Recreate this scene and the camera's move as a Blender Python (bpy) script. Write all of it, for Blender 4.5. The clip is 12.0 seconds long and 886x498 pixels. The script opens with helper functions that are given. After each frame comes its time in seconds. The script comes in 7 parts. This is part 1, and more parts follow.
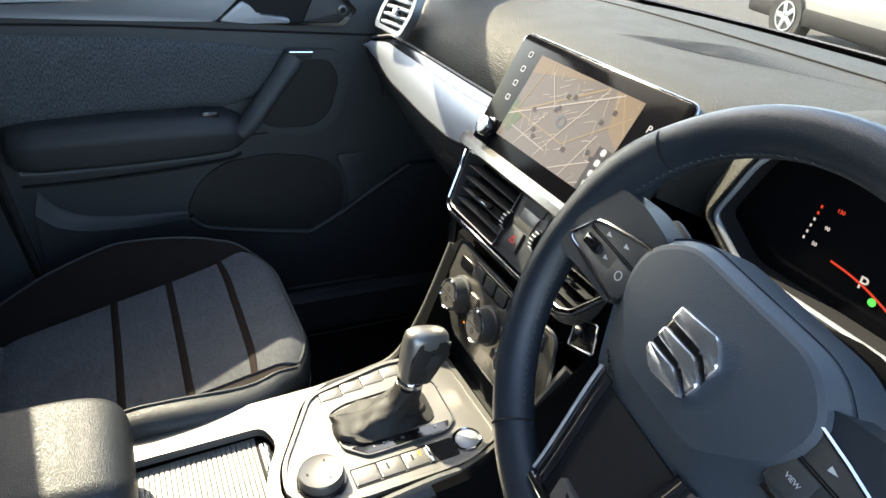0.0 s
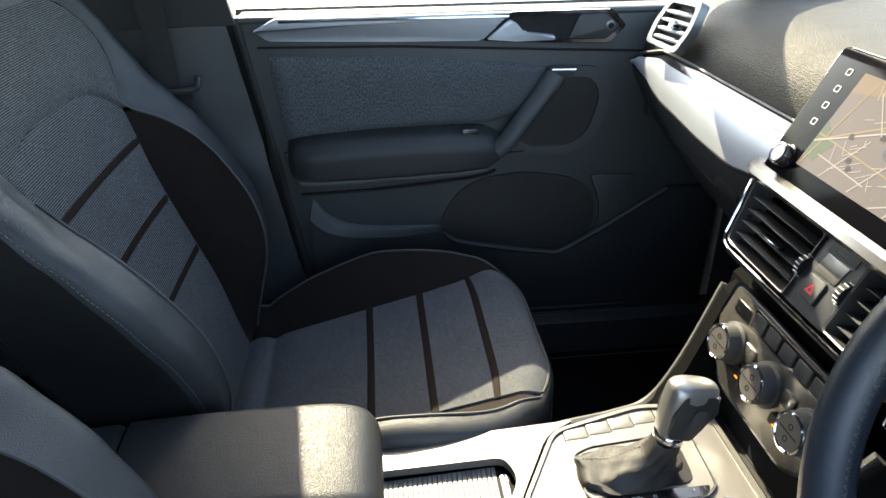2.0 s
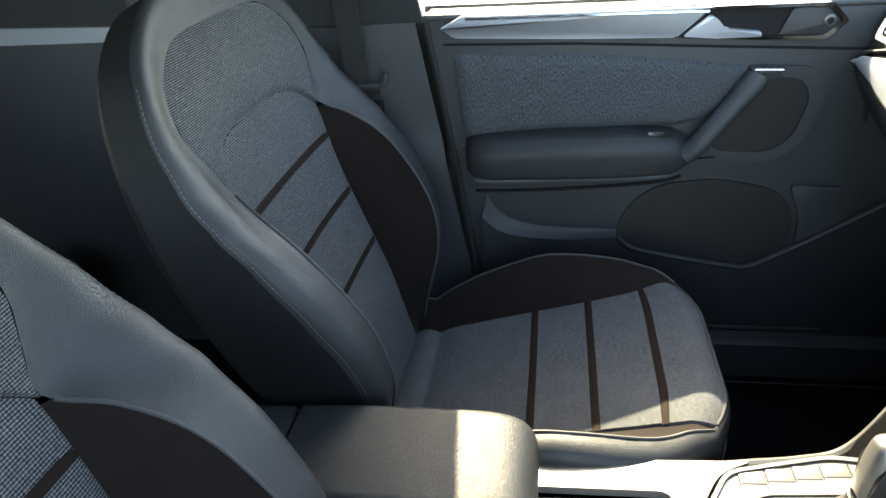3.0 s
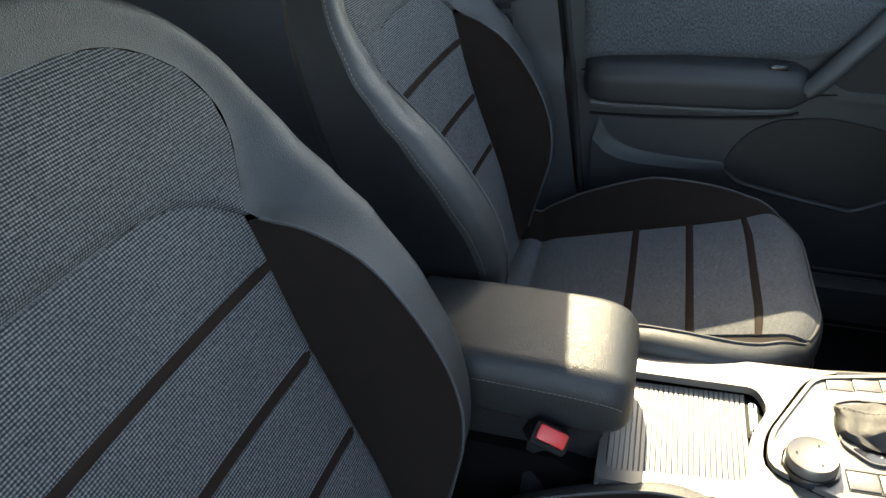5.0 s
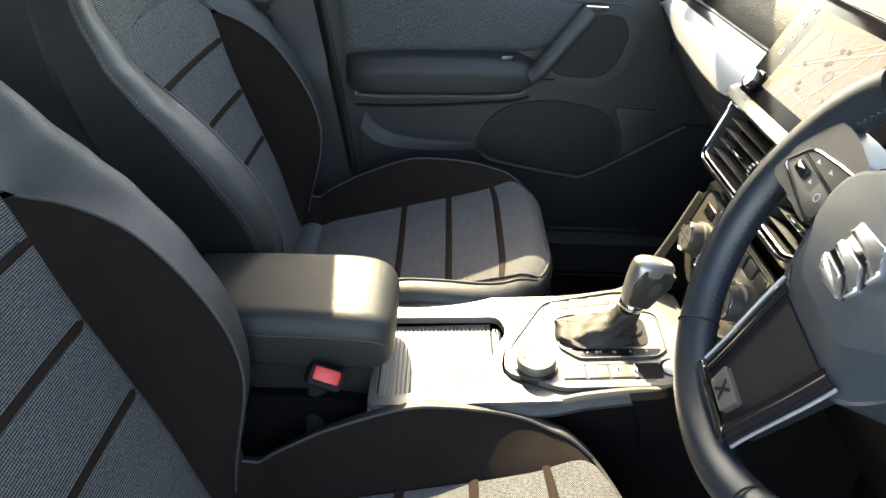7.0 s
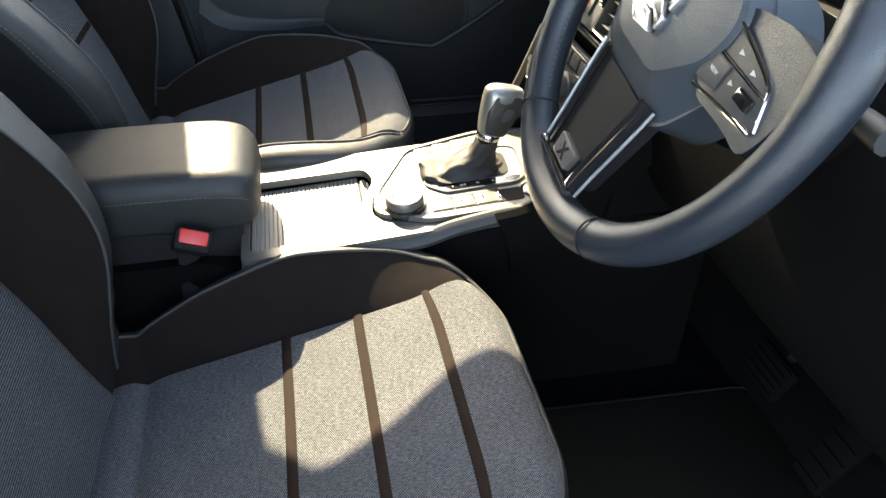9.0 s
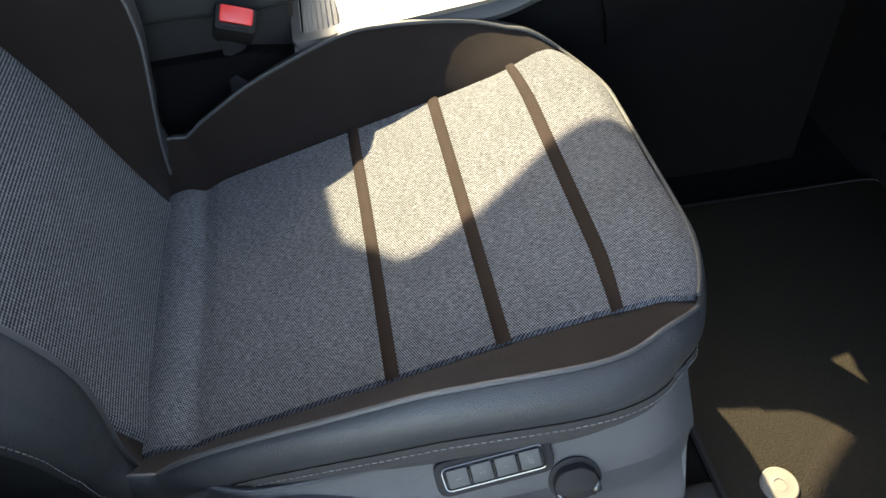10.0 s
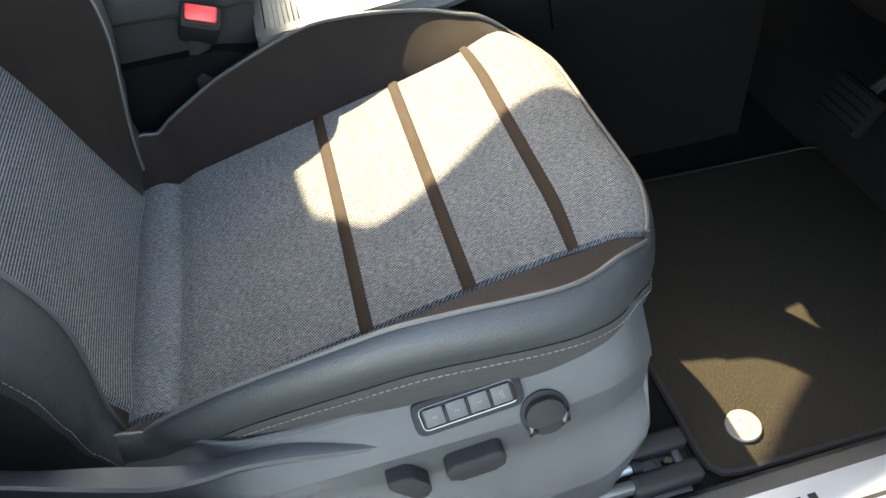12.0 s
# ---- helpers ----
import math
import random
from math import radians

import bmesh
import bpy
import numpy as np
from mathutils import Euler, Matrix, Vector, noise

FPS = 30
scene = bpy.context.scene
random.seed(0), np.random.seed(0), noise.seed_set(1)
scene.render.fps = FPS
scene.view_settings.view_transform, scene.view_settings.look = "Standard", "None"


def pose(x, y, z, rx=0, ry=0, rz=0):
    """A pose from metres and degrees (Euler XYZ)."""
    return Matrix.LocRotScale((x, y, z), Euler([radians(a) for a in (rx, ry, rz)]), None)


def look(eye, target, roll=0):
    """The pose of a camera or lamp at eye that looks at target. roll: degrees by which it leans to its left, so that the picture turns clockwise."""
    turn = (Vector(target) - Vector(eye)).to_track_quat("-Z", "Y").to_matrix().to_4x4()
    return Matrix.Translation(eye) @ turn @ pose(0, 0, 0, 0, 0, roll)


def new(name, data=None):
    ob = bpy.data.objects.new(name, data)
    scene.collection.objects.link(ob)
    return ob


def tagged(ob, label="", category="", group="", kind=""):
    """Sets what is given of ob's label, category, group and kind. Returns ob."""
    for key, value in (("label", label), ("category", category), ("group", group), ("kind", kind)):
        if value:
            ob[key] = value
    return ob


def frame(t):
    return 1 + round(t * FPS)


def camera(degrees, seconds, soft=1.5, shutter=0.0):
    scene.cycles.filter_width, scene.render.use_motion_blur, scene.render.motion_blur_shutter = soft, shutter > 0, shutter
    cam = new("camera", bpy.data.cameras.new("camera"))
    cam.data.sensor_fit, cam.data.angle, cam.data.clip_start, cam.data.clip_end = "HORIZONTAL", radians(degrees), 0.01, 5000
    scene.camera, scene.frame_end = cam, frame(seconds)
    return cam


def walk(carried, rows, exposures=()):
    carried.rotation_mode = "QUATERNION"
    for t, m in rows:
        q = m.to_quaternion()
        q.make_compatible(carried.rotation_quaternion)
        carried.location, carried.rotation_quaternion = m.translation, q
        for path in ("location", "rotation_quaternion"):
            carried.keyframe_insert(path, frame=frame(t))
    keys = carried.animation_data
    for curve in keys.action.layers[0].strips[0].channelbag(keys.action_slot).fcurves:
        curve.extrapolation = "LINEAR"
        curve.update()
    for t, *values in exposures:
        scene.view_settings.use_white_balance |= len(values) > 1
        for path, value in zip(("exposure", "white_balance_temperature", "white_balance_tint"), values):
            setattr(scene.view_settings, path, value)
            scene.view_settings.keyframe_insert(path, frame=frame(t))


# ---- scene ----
cam = camera(65.5, 12.0, shutter=0.0)
PATH = [
    (0, (0.638, 0.285, 1.426), (-0.927, 1.079, 0.467), 5.0),
    (0.5, (0.627, 0.284, 1.42), (-0.974, 1.007, 0.465), 4.1),
    (1, (0.61, 0.28, 1.417), (-1.052, 0.849, 0.46), 2.7),
    (1.5, (0.595, 0.271, 1.417), (-1.12, 0.674, 0.471), 1.5),
    (2, (0.576, 0.26, 1.419), (-1.177, 0.431, 0.47), -0.7),
    (2.5, (0.563, 0.247, 1.418), (-1.203, 0.165, 0.482), -2.7),
    (3, (0.546, 0.256, 1.431), (-1.179, -0.057, 0.47), -4.1),
    (3.5, (0.56, 0.201, 1.418), (-1.125, -0.286, 0.457), -3.1),
    (5.5, (0.703, 0.229, 1.415), (-0.884, -0.264, 0.301), -1.6),
    (6, (0.726, 0.255, 1.409), (-0.901, -0.147, 0.318), -0.5),
    (6.5, (0.75, 0.283, 1.416), (-0.933, 0.086, 0.354), 0.9),
    (7, (0.79, 0.298, 1.424), (-0.904, 0.317, 0.361), 2.1),
    (7.2, (0.801, 0.3, 1.422), (-0.89, 0.387, 0.358), 2.1),
    (8.8, (0.865, 0.322, 1.362), (-0.707, 0.687, 0.181), 2.3),
    (9, (0.866, 0.317, 1.34), (-0.667, 0.664, 0.103), 1.5),
    (9.5, (0.847, 0.302, 1.27), (-0.561, 0.555, -0.127), -1.9),
    (10, (0.836, 0.28, 1.185), (-0.468, 0.422, -0.324), -6.0),
    (10.5, (0.855, 0.278, 1.125), (-0.365, 0.342, -0.459), -9.0),
    (11, (0.859, 0.275, 1.123), (-0.331, 0.286, -0.484), -11.1),
    (11.5, (0.87, 0.273, 1.128), (-0.349, 0.291, -0.457), -11.5),
    (12, (0.908, 0.272, 1.167), (-0.445, 0.501, -0.288), -7.0),
]
EXPOSURES = [(0, 3.3, 7600, 9), (1, 3.45, 7600, 9), (1.5, 3.45, 7800, 9), (3, 4.15, 8600, 8), (3.5, 4.3, 9300, 7), (5.5, 3.7, 8700, 9), (6, 3.9, 8900, 9), (7, 4.1, 9400, 10),
             (9, 4.1, 9100, 10), (10, 4.35, 9200, 9), (10.5, 4.75, 9400, 8), (11, 4.95, 9900, 7), (11.5, 5.0, 10100, 7), (12, 5.05, 10300, 7)]
walk(cam, [(t, look(eye, target, roll)) for t, eye, target, roll in PATH], EXPOSURES)

# world, sun
TO_SUN = Vector((-1.0, -0.26, 0.88)).normalized()
world = bpy.data.worlds.new("world")
scene.world = world
world.use_nodes = True
sky = world.node_tree.nodes.new("ShaderNodeTexSky")
sky.sky_type, sky.sun_disc = "NISHITA", False
sky.air_density, sky.dust_density, sky.ozone_density = 0.7, 1.2, 0.5
sky.sun_elevation = math.asin(TO_SUN.z)
sky.sun_rotation = math.atan2(TO_SUN.x, TO_SUN.y)
backg = world.node_tree.nodes["Background"]
world.node_tree.links.new(sky.outputs[0], backg.inputs[0])
backg.inputs[1].default_value = 0.15
sun = new("sun", bpy.data.lights.new("sun", "SUN"))
sun.data.energy, sun.data.angle, sun.data.color = 2.55, radians(0.55), (1.0, 0.91, 0.78)
sun.matrix_world = look(TO_SUN * 6, (0, 0, 0))


# ---- materials ----
def mat(name, base, rough=0.6, metal=0.0, vary=0.15, scale=12.0, bump=0.0, bscale=400.0, grain="noise", spec=0.5, coat=0.0, sheen=0.0, rvary=0.08):
    m = bpy.data.materials.new(name)
    m.use_nodes = True
    nt, L = m.node_tree, m.node_tree.links
    b = nt.nodes["Principled BSDF"]
    b.inputs["Metallic"].default_value = metal
    b.inputs["Specular IOR Level"].default_value = spec
    b.inputs["Coat Weight"].default_value = coat
    b.inputs["Sheen Weight"].default_value = sheen
    co = nt.nodes.new("ShaderNodeTexCoord")
    n1 = nt.nodes.new("ShaderNodeTexNoise")
    n1.inputs["Scale"].default_value, n1.inputs["Detail"].default_value = scale, 6.0
    L.new(co.outputs["Object"], n1.inputs["Vector"])
    mix = nt.nodes.new("ShaderNodeMixRGB")
    lo, hi = [c * (1 - vary) for c in base], [min(1, c * (1 + vary)) for c in base]
    mix.inputs[1].default_value, mix.inputs[2].default_value = (*lo, 1), (*hi, 1)
    L.new(n1.outputs["Fac"], mix.inputs[0])
    L.new(mix.outputs[0], b.inputs["Base Color"])
    r = nt.nodes.new("ShaderNodeMapRange")
    r.inputs[3].default_value, r.inputs[4].default_value = max(0.02, rough - rvary), min(1, rough + rvary)
    n2 = nt.nodes.new("ShaderNodeTexNoise")
    n2.inputs["Scale"].default_value, n2.inputs["Detail"].default_value = scale * 5, 4.0
    L.new(co.outputs["Object"], n2.inputs["Vector"])
    L.new(n2.outputs["Fac"], r.inputs[0])
    L.new(r.outputs[0], b.inputs["Roughness"])
    if bump:
        if grain == "leather":
            t = nt.nodes.new("ShaderNodeTexVoronoi")
            t.feature = "DISTANCE_TO_EDGE"
            out = t.outputs["Distance"]
        else:
            t = nt.nodes.new("ShaderNodeTexNoise")
            out = t.outputs["Fac"]
        t.inputs["Scale"].default_value = bscale
        L.new(co.outputs["Object"], t.inputs["Vector"])
        bp = nt.nodes.new("ShaderNodeBump")
        bp.inputs["Strength"].default_value, bp.inputs["Distance"].default_value = bump, 0.001
        L.new(out, bp.inputs["Height"])
        L.new(bp.outputs[0], b.inputs["Normal"])
    return m


def weave(name, dark, light, pitch, sheen=0.2, twill=0.0, fine=0.35, rib=1.0):
    """Two-tone woven cloth, laid out in metres by the UV map."""
    m = mat(name, light, 0.9, vary=0.2, scale=25, sheen=sheen, spec=0.25)
    nt, L = m.node_tree, m.node_tree.links
    b = nt.nodes["Principled BSDF"]
    old = b.inputs["Base Color"].links[0].from_socket
    uv = nt.nodes.new("ShaderNodeUVMap")
    sep = nt.nodes.new("ShaderNodeSeparateXYZ")
    L.new(uv.outputs[0], sep.inputs[0])

    def wave(a, bb, ca, cb):
        k = nt.nodes.new("ShaderNodeMath")
        k.operation = "MULTIPLY"
        k.inputs[1].default_value = ca
        L.new(a, k.inputs[0])
        k2 = nt.nodes.new("ShaderNodeMath")
        k2.operation = "MULTIPLY_ADD"
        k2.inputs[1].default_value = cb
        L.new(bb, k2.inputs[0])
        L.new(k.outputs[0], k2.inputs[2])
        s = nt.nodes.new("ShaderNodeMath")
        s.operation = "SINE"
        L.new(k2.outputs[0], s.inputs[0])
        return s.outputs[0]
    w = 2 * math.pi / pitch
    s1 = wave(sep.outputs[0], sep.outputs[1], w, w * twill)
    s2 = wave(sep.outputs[1], sep.outputs[0], w, -w * twill)
    pr = nt.nodes.new("ShaderNodeMath")
    pr.operation = "ADD"
    weak = nt.nodes.new("ShaderNodeMath")
    weak.operation = "MULTIPLY"
    weak.inputs[1].default_value = rib
    L.new(s1, weak.inputs[0])
    L.new(weak.outputs[0], pr.inputs[0]), L.new(s2, pr.inputs[1])
    rg = nt.nodes.new("ShaderNodeMapRange")
    rg.inputs[1].default_value, rg.inputs[2].default_value = -0.5, 1.3
    L.new(pr.outputs[0], rg.inputs[0])
    nz = nt.nodes.new("ShaderNodeTexNoise")
    nz.inputs["Scale"].default_value, nz.inputs["Detail"].default_value = 520.0, 3.0
    mp = nt.nodes.new("ShaderNodeMapping")
    mp.inputs["Scale"].default_value = (1.0, 0.35, 1.0)
    L.new(uv.outputs[0], mp.inputs[0]), L.new(mp.outputs[0], nz.inputs["Vector"])
    am = nt.nodes.new("ShaderNodeMath")
    am.operation = "MULTIPLY_ADD"
    am.inputs[1].default_value, am.inputs[2].default_value = 2.2 * fine, -1.1 * fine
    L.new(nz.outputs["Fac"], am.inputs[0])
    ad = nt.nodes.new("ShaderNodeMath")
    ad.operation, ad.use_clamp = "ADD", True
    L.new(rg.outputs[0], ad.inputs[0]), L.new(am.outputs[0], ad.inputs[1])
    mx = nt.nodes.new("ShaderNodeMixRGB")
    mx.inputs[1].default_value = (*dark, 1)
    L.new(ad.outputs[0], mx.inputs[0]), L.new(old, mx.inputs[2])
    L.new(mx.outputs[0], b.inputs["Base Color"])
    bp = nt.nodes.new("ShaderNodeBump")
    bp.inputs["Strength"].default_value, bp.inputs["Distance"].default_value = 0.6, 0.0008
    L.new(ad.outputs[0], bp.inputs["Height"]), L.new(bp.outputs[0], b.inputs["Normal"])
    return m


def glow(name, colour, strength, base=(0.01, 0.01, 0.01), rough=0.25):
    m = mat(name, base, rough, vary=0.0, spec=0.12)
    b = m.node_tree.nodes["Principled BSDF"]
    b.inputs["Emission Color"].default_value, b.inputs["Emission Strength"].default_value = (*colour, 1), strength
    return m


LEATHER = mat("leather", (0.021, 0.0232, 0.0252), 0.46, spec=0.42, bump=0.6, bscale=520, grain="leather", scale=9, vary=0.12)
LEATHER_DARK = mat("leather_wheel", (0.014, 0.020, 0.028), 0.33, bump=0.3, bscale=900, grain="leather", scale=14)
# darker than LEATHER, for the backrest's sides and rear shell
SIDE = mat("side_black", (0.0095, 0.0100, 0.0105), 0.6, spec=0.3, bump=0.5, bscale=600, grain="leather", scale=9, vary=0.12)
BOOT = mat("boot_leather", (0.013, 0.012, 0.0115), 0.6, bump=0.5, bscale=700, grain="leather", scale=40, vary=0.25)
SUEDE = mat("suede", (0.0135, 0.0100, 0.0088), 0.95, sheen=0.04, bump=0.3, bscale=2500, spec=0.08, scale=30, vary=0.25)
BAND = mat("band", (0.015, 0.0098, 0.0078), 0.85, bump=0.3, bscale=1500, spec=0.1)
CLOTH = weave("seat_cloth", (0.013, 0.0148, 0.0185), (0.176, 0.182, 0.192), 0.0021, sheen=0.0, twill=0.5, fine=0.6)
CLOTH_BACK = weave("back_cloth", (0.012, 0.013, 0.0152), (0.160, 0.163, 0.168), 0.0030, sheen=0.0, twill=0.0, fine=0.55, rib=0.45)
CLOTH_UP = weave("shoulder_cloth", (0.011, 0.012, 0.0142), (0.150, 0.153, 0.158), 0.0027, sheen=0.0, twill=0.0, fine=0.6, rib=0.5)
CLOTH_DOOR = weave("door_cloth", (0.022, 0.026, 0.030), (0.130, 0.146, 0.158), 0.0022, sheen=0.0, twill=0.5, fine=1.2)
CLOTH_SKIRT = mat("skirt_cloth", (0.018, 0.018, 0.019), 0.95, bump=0.7, bscale=1400, vary=0.3, scale=200)
PIPING = mat("piping", (0.038, 0.039, 0.041), 0.6, vary=0.05)
THREAD = mat("thread", (0.12, 0.12, 0.115), 0.7)
PLASTIC = mat("grained_plastic", (0.026, 0.028, 0.030), 0.52, bump=0.35, bscale=1100, grain="leather", scale=6)
PLASTIC_GREY = mat("grey_plastic", (0.024, 0.0265, 0.030), 0.44, bump=0.45, bscale=1300, grain="leather", scale=5)
SOFT = mat("soft_dash", (0.0335, 0.0318, 0.0265), 0.62, spec=0.22, bump=1.4, bscale=300, grain="leather", scale=4, vary=0.10)
GLOSS = mat("piano_black", (0.008, 0.008, 0.009), 0.12, coat=0.6, vary=0.0)
MATT = mat("matt_black", (0.010, 0.010, 0.011), 0.75, spec=0.22)
# darker than MATT: footwell and console shade is put into this black
SHADED_BLACK = mat("shaded_black", (0.004, 0.004, 0.0042), 0.9, spec=0.03)
LINING = mat("door_lining", (0.031, 0.036, 0.039), 0.50, bump=0.35, bscale=1100, grain="leather", scale=6)
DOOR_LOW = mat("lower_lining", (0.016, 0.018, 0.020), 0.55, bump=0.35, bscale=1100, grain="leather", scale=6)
# lining darkened by colour: shade of the door's flat-built recesses
SHADED_WELL = mat("shaded_lining", (0.009, 0.0095, 0.0102), 0.62, bump=0.3, bscale=1100, grain="leather", scale=6)
# beige stands in for outside light catching the pillar edge
LIT_SEAL = mat("lit_seal", (0.10, 0.088, 0.066), 0.9, bump=0.8, bscale=500, vary=0.3, scale=90)
RUBBER = mat("rubber", (0.014, 0.014, 0.014), 0.85, bump=0.4, bscale=300)
SILVER = mat("satin_silver", (0.34, 0.365, 0.40), 0.42, metal=0.5, vary=0.05, scale=60)
STEEL = mat("brushed_trim", (0.145, 0.140, 0.132), 0.38, metal=0.55, vary=0.08, scale=40)
TRAY = mat("tray_slat", (0.18, 0.172, 0.16), 0.48, metal=0.25, vary=0.05, scale=50)
CHROME = mat("chrome", (0.72, 0.73, 0.75), 0.09, metal=1.0, vary=0.02)
GUN = mat("gunmetal", (0.115, 0.115, 0.115), 0.3, metal=0.6, vary=0.08)
BRONZE = mat("warm_metal", (0.22, 0.21, 0.19), 0.24, metal=0.8, vary=0.03, scale=40, rvary=0.02)
BRIGHT = mat("bright_chrome", (0.86, 0.87, 0.89), 0.26, metal=0.95, vary=0.02, rvary=0.02)
GRILLE = mat("grille_slot", (0.030, 0.029, 0.027), 0.8)
# black pad; the blue lift of skylight is put into its colour
PAD = mat("skylit_pad", (0.038, 0.050, 0.064), 0.42, bump=0.35, bscale=850, grain="leather", scale=9, vary=0.1)
GUNGLOSS = mat("dark_chrome", (0.10, 0.10, 0.11), 0.12, metal=0.9, vary=0.05)
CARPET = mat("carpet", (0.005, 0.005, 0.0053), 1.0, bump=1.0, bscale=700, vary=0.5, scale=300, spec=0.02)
LIP = mat("lining_lip", (0.075, 0.083, 0.09), 0.5, bump=0.2, bscale=1100)
MATC = mat("mat_carpet", (0.0165, 0.0143, 0.0114), 1.0, bump=1.0, bscale=500, vary=0.55, scale=420, spec=0.0)
RED = mat("red_button", (0.62, 0.035, 0.03), 0.4)
WHITEMARK = mat("white_marking", (0.42, 0.43, 0.44), 0.5)
HEADLINER = mat("headliner", (0.12, 0.12, 0.118), 0.95, bump=0.4, bscale=600)
PAINT = mat("car_paint", (0.10, 0.105, 0.11), 0.3, metal=0.4, coat=0.8, vary=0.02)
KNOB = mat("polished_knob", (0.27, 0.267, 0.26), 0.36, metal=0.75, vary=0.03)
GRIP = mat("grip_lacquer", (0.020, 0.0195, 0.019), 0.36, vary=0.1)
GLASSY = mat("screen_glass", (0.004, 0.004, 0.005), 0.12, spec=0.04, vary=0.0)


# ---- helpers of this scene ----
def part(name, bm, material, parent=None, label="", smooth=40):
    me = bpy.data.meshes.new(name)
    bmesh.ops.recalc_face_normals(bm, faces=bm.faces)
    bm.to_mesh(me)
    bm.free()
    me.materials.append(material)
    if smooth:
        me.shade_smooth()
        me.set_sharp_from_angle(angle=radians(smooth))
    ob = new(name, me)
    ob.parent = parent
    return tagged(ob, label) if label else ob


def thing(name, m, label, category, group="", kind=""):
    ob = new(name)
    ob.empty_display_size = 0.05
    ob.matrix_world = m if isinstance(m, Matrix) else pose(*m)
    return tagged(ob, label, category, group, kind)


def grid(fn, us, vs, thick=0.0, uv=None):
    """A sheet through fn(u, v); uv gives cloth coordinates in metres."""
    bm = bmesh.new()
    lay = bm.loops.layers.uv.new("UVMap")
    rows = [[bm.verts.new(fn(u, v)) for u in us] for v in vs]
    where = {}
    for b, v in enumerate(vs):
        for a, u in enumerate(us):
            where[rows[b][a]] = uv(u, v) if uv else (u, v)
    for b in range(len(vs) - 1):
        for a in range(len(us) - 1):
            f = bm.faces.new((rows[b][a], rows[b][a + 1], rows[b + 1][a + 1], rows[b + 1][a]))
            for lp in f.loops:
                lp[lay].uv = where[lp.vert]
    if thick:
        bm.normal_update()
        back = [[bm.verts.new(v.co - v.normal * thick) for v in row] for row in rows]
        na, nb = len(us) - 1, len(vs) - 1
        for b in range(nb):
            for a in range(na):
                bm.faces.new((back[b][a], back[b + 1][a], back[b + 1][a + 1], back[b][a + 1]))
        for a in range(na):
            for b in (0, nb):
                bm.faces.new((rows[b][a], rows[b][a + 1], back[b][a + 1], back[b][a]))
        for b in range(nb):
            for a in (0, na):
                bm.faces.new((rows[b][a], rows[b + 1][a], back[b + 1][a], back[b][a]))
    return bm


def lin(a, b, n):
    return [a + (b - a) * i / (n - 1) for i in range(n)]


def join(bm, part_bm, m):
    """Moves a finished piece by m and adds it to bm, or returns it alone."""
    if m is not None:
        bmesh.ops.transform(part_bm, matrix=m, verts=part_bm.verts)
    if bm is None:
        return part_bm
    me = bpy.data.meshes.new("piece")
    part_bm.to_mesh(me)
    part_bm.free()
    bm.from_mesh(me)
    bpy.data.meshes.remove(me)
    return bm


def rbox(sx, sy, sz, bev, m=None, seg=2, bm=None):
    one = bmesh.new()
    bmesh.ops.create_cube(one, size=1.0)
    bmesh.ops.scale(one, verts=one.verts, vec=(sx, sy, sz))
    if bev:
        bmesh.ops.bevel(one, geom=one.edges[:], offset=min(bev, 0.49 * min(sx, sy, sz)), segments=seg, affect="EDGES", profile=0.5)
    return join(bm, one, m)


def prism(pts, depth, bev=0.0, m=None, seg=2, bm=None):
    """A polygon of the local xy plane, raised by depth along z."""
    one = bmesh.new()
    lo = [one.verts.new((x, y, 0)) for x, y in pts]
    hi = [one.verts.new((x, y, depth)) for x, y in pts]
    n = len(pts)
    fs = [one.faces.new(lo[::-1]), one.faces.new(hi)]
    fs += [one.faces.new((lo[i], lo[(i + 1) % n], hi[(i + 1) % n], hi[i])) for i in range(n)]
    if bev:
        bmesh.ops.bevel(one, geom=list(fs[1].edges), offset=bev, segments=seg, affect="EDGES", profile=0.5)
    return join(bm, one, m)


def rounded(pts, r, n=4):
    """A polygon with its corners rounded by r (a number, or one for each corner)."""
    out = []
    k = len(pts)
    for i in range(k):
        p, a, b = Vector(pts[i]), Vector(pts[i - 1]), Vector(pts[(i + 1) % k])
        rr = r[i] if isinstance(r, (list, tuple)) else r
        da, db = (a - p), (b - p)
        q = min(rr, 0.45 * da.length, 0.45 * db.length)
        p1, p2 = p + da.normalized() * q, p + db.normalized() * q
        for s in lin(0, 1, n):
            out.append(tuple((1 - s) ** 2 * p1 + 2 * s * (1 - s) * p + s * s * p2))
    return out


def spline(pts, per=6, closed=False):
    """Catmull-Rom through points of any dimension."""
    P = [Vector(p) for p in pts]
    out, n = [], len(P)
    for i in range(n if closed else n - 1):
        if closed:
            a, b, c, d = P[i - 1], P[i], P[(i + 1) % n], P[(i + 2) % n]
        else:
            a, b, c, d = P[max(i - 1, 0)], P[i], P[i + 1], P[min(i + 2, n - 1)]
        for j in range(per):
            s = j / per
            out.append(0.5 * (2 * b + (c - a) * s + (2 * a - 5 * b + 4 * c - d) * s * s + (3 * b - a - 3 * c + d) * s ** 3))
    if not closed:
        out.append(P[-1].copy())
    return out


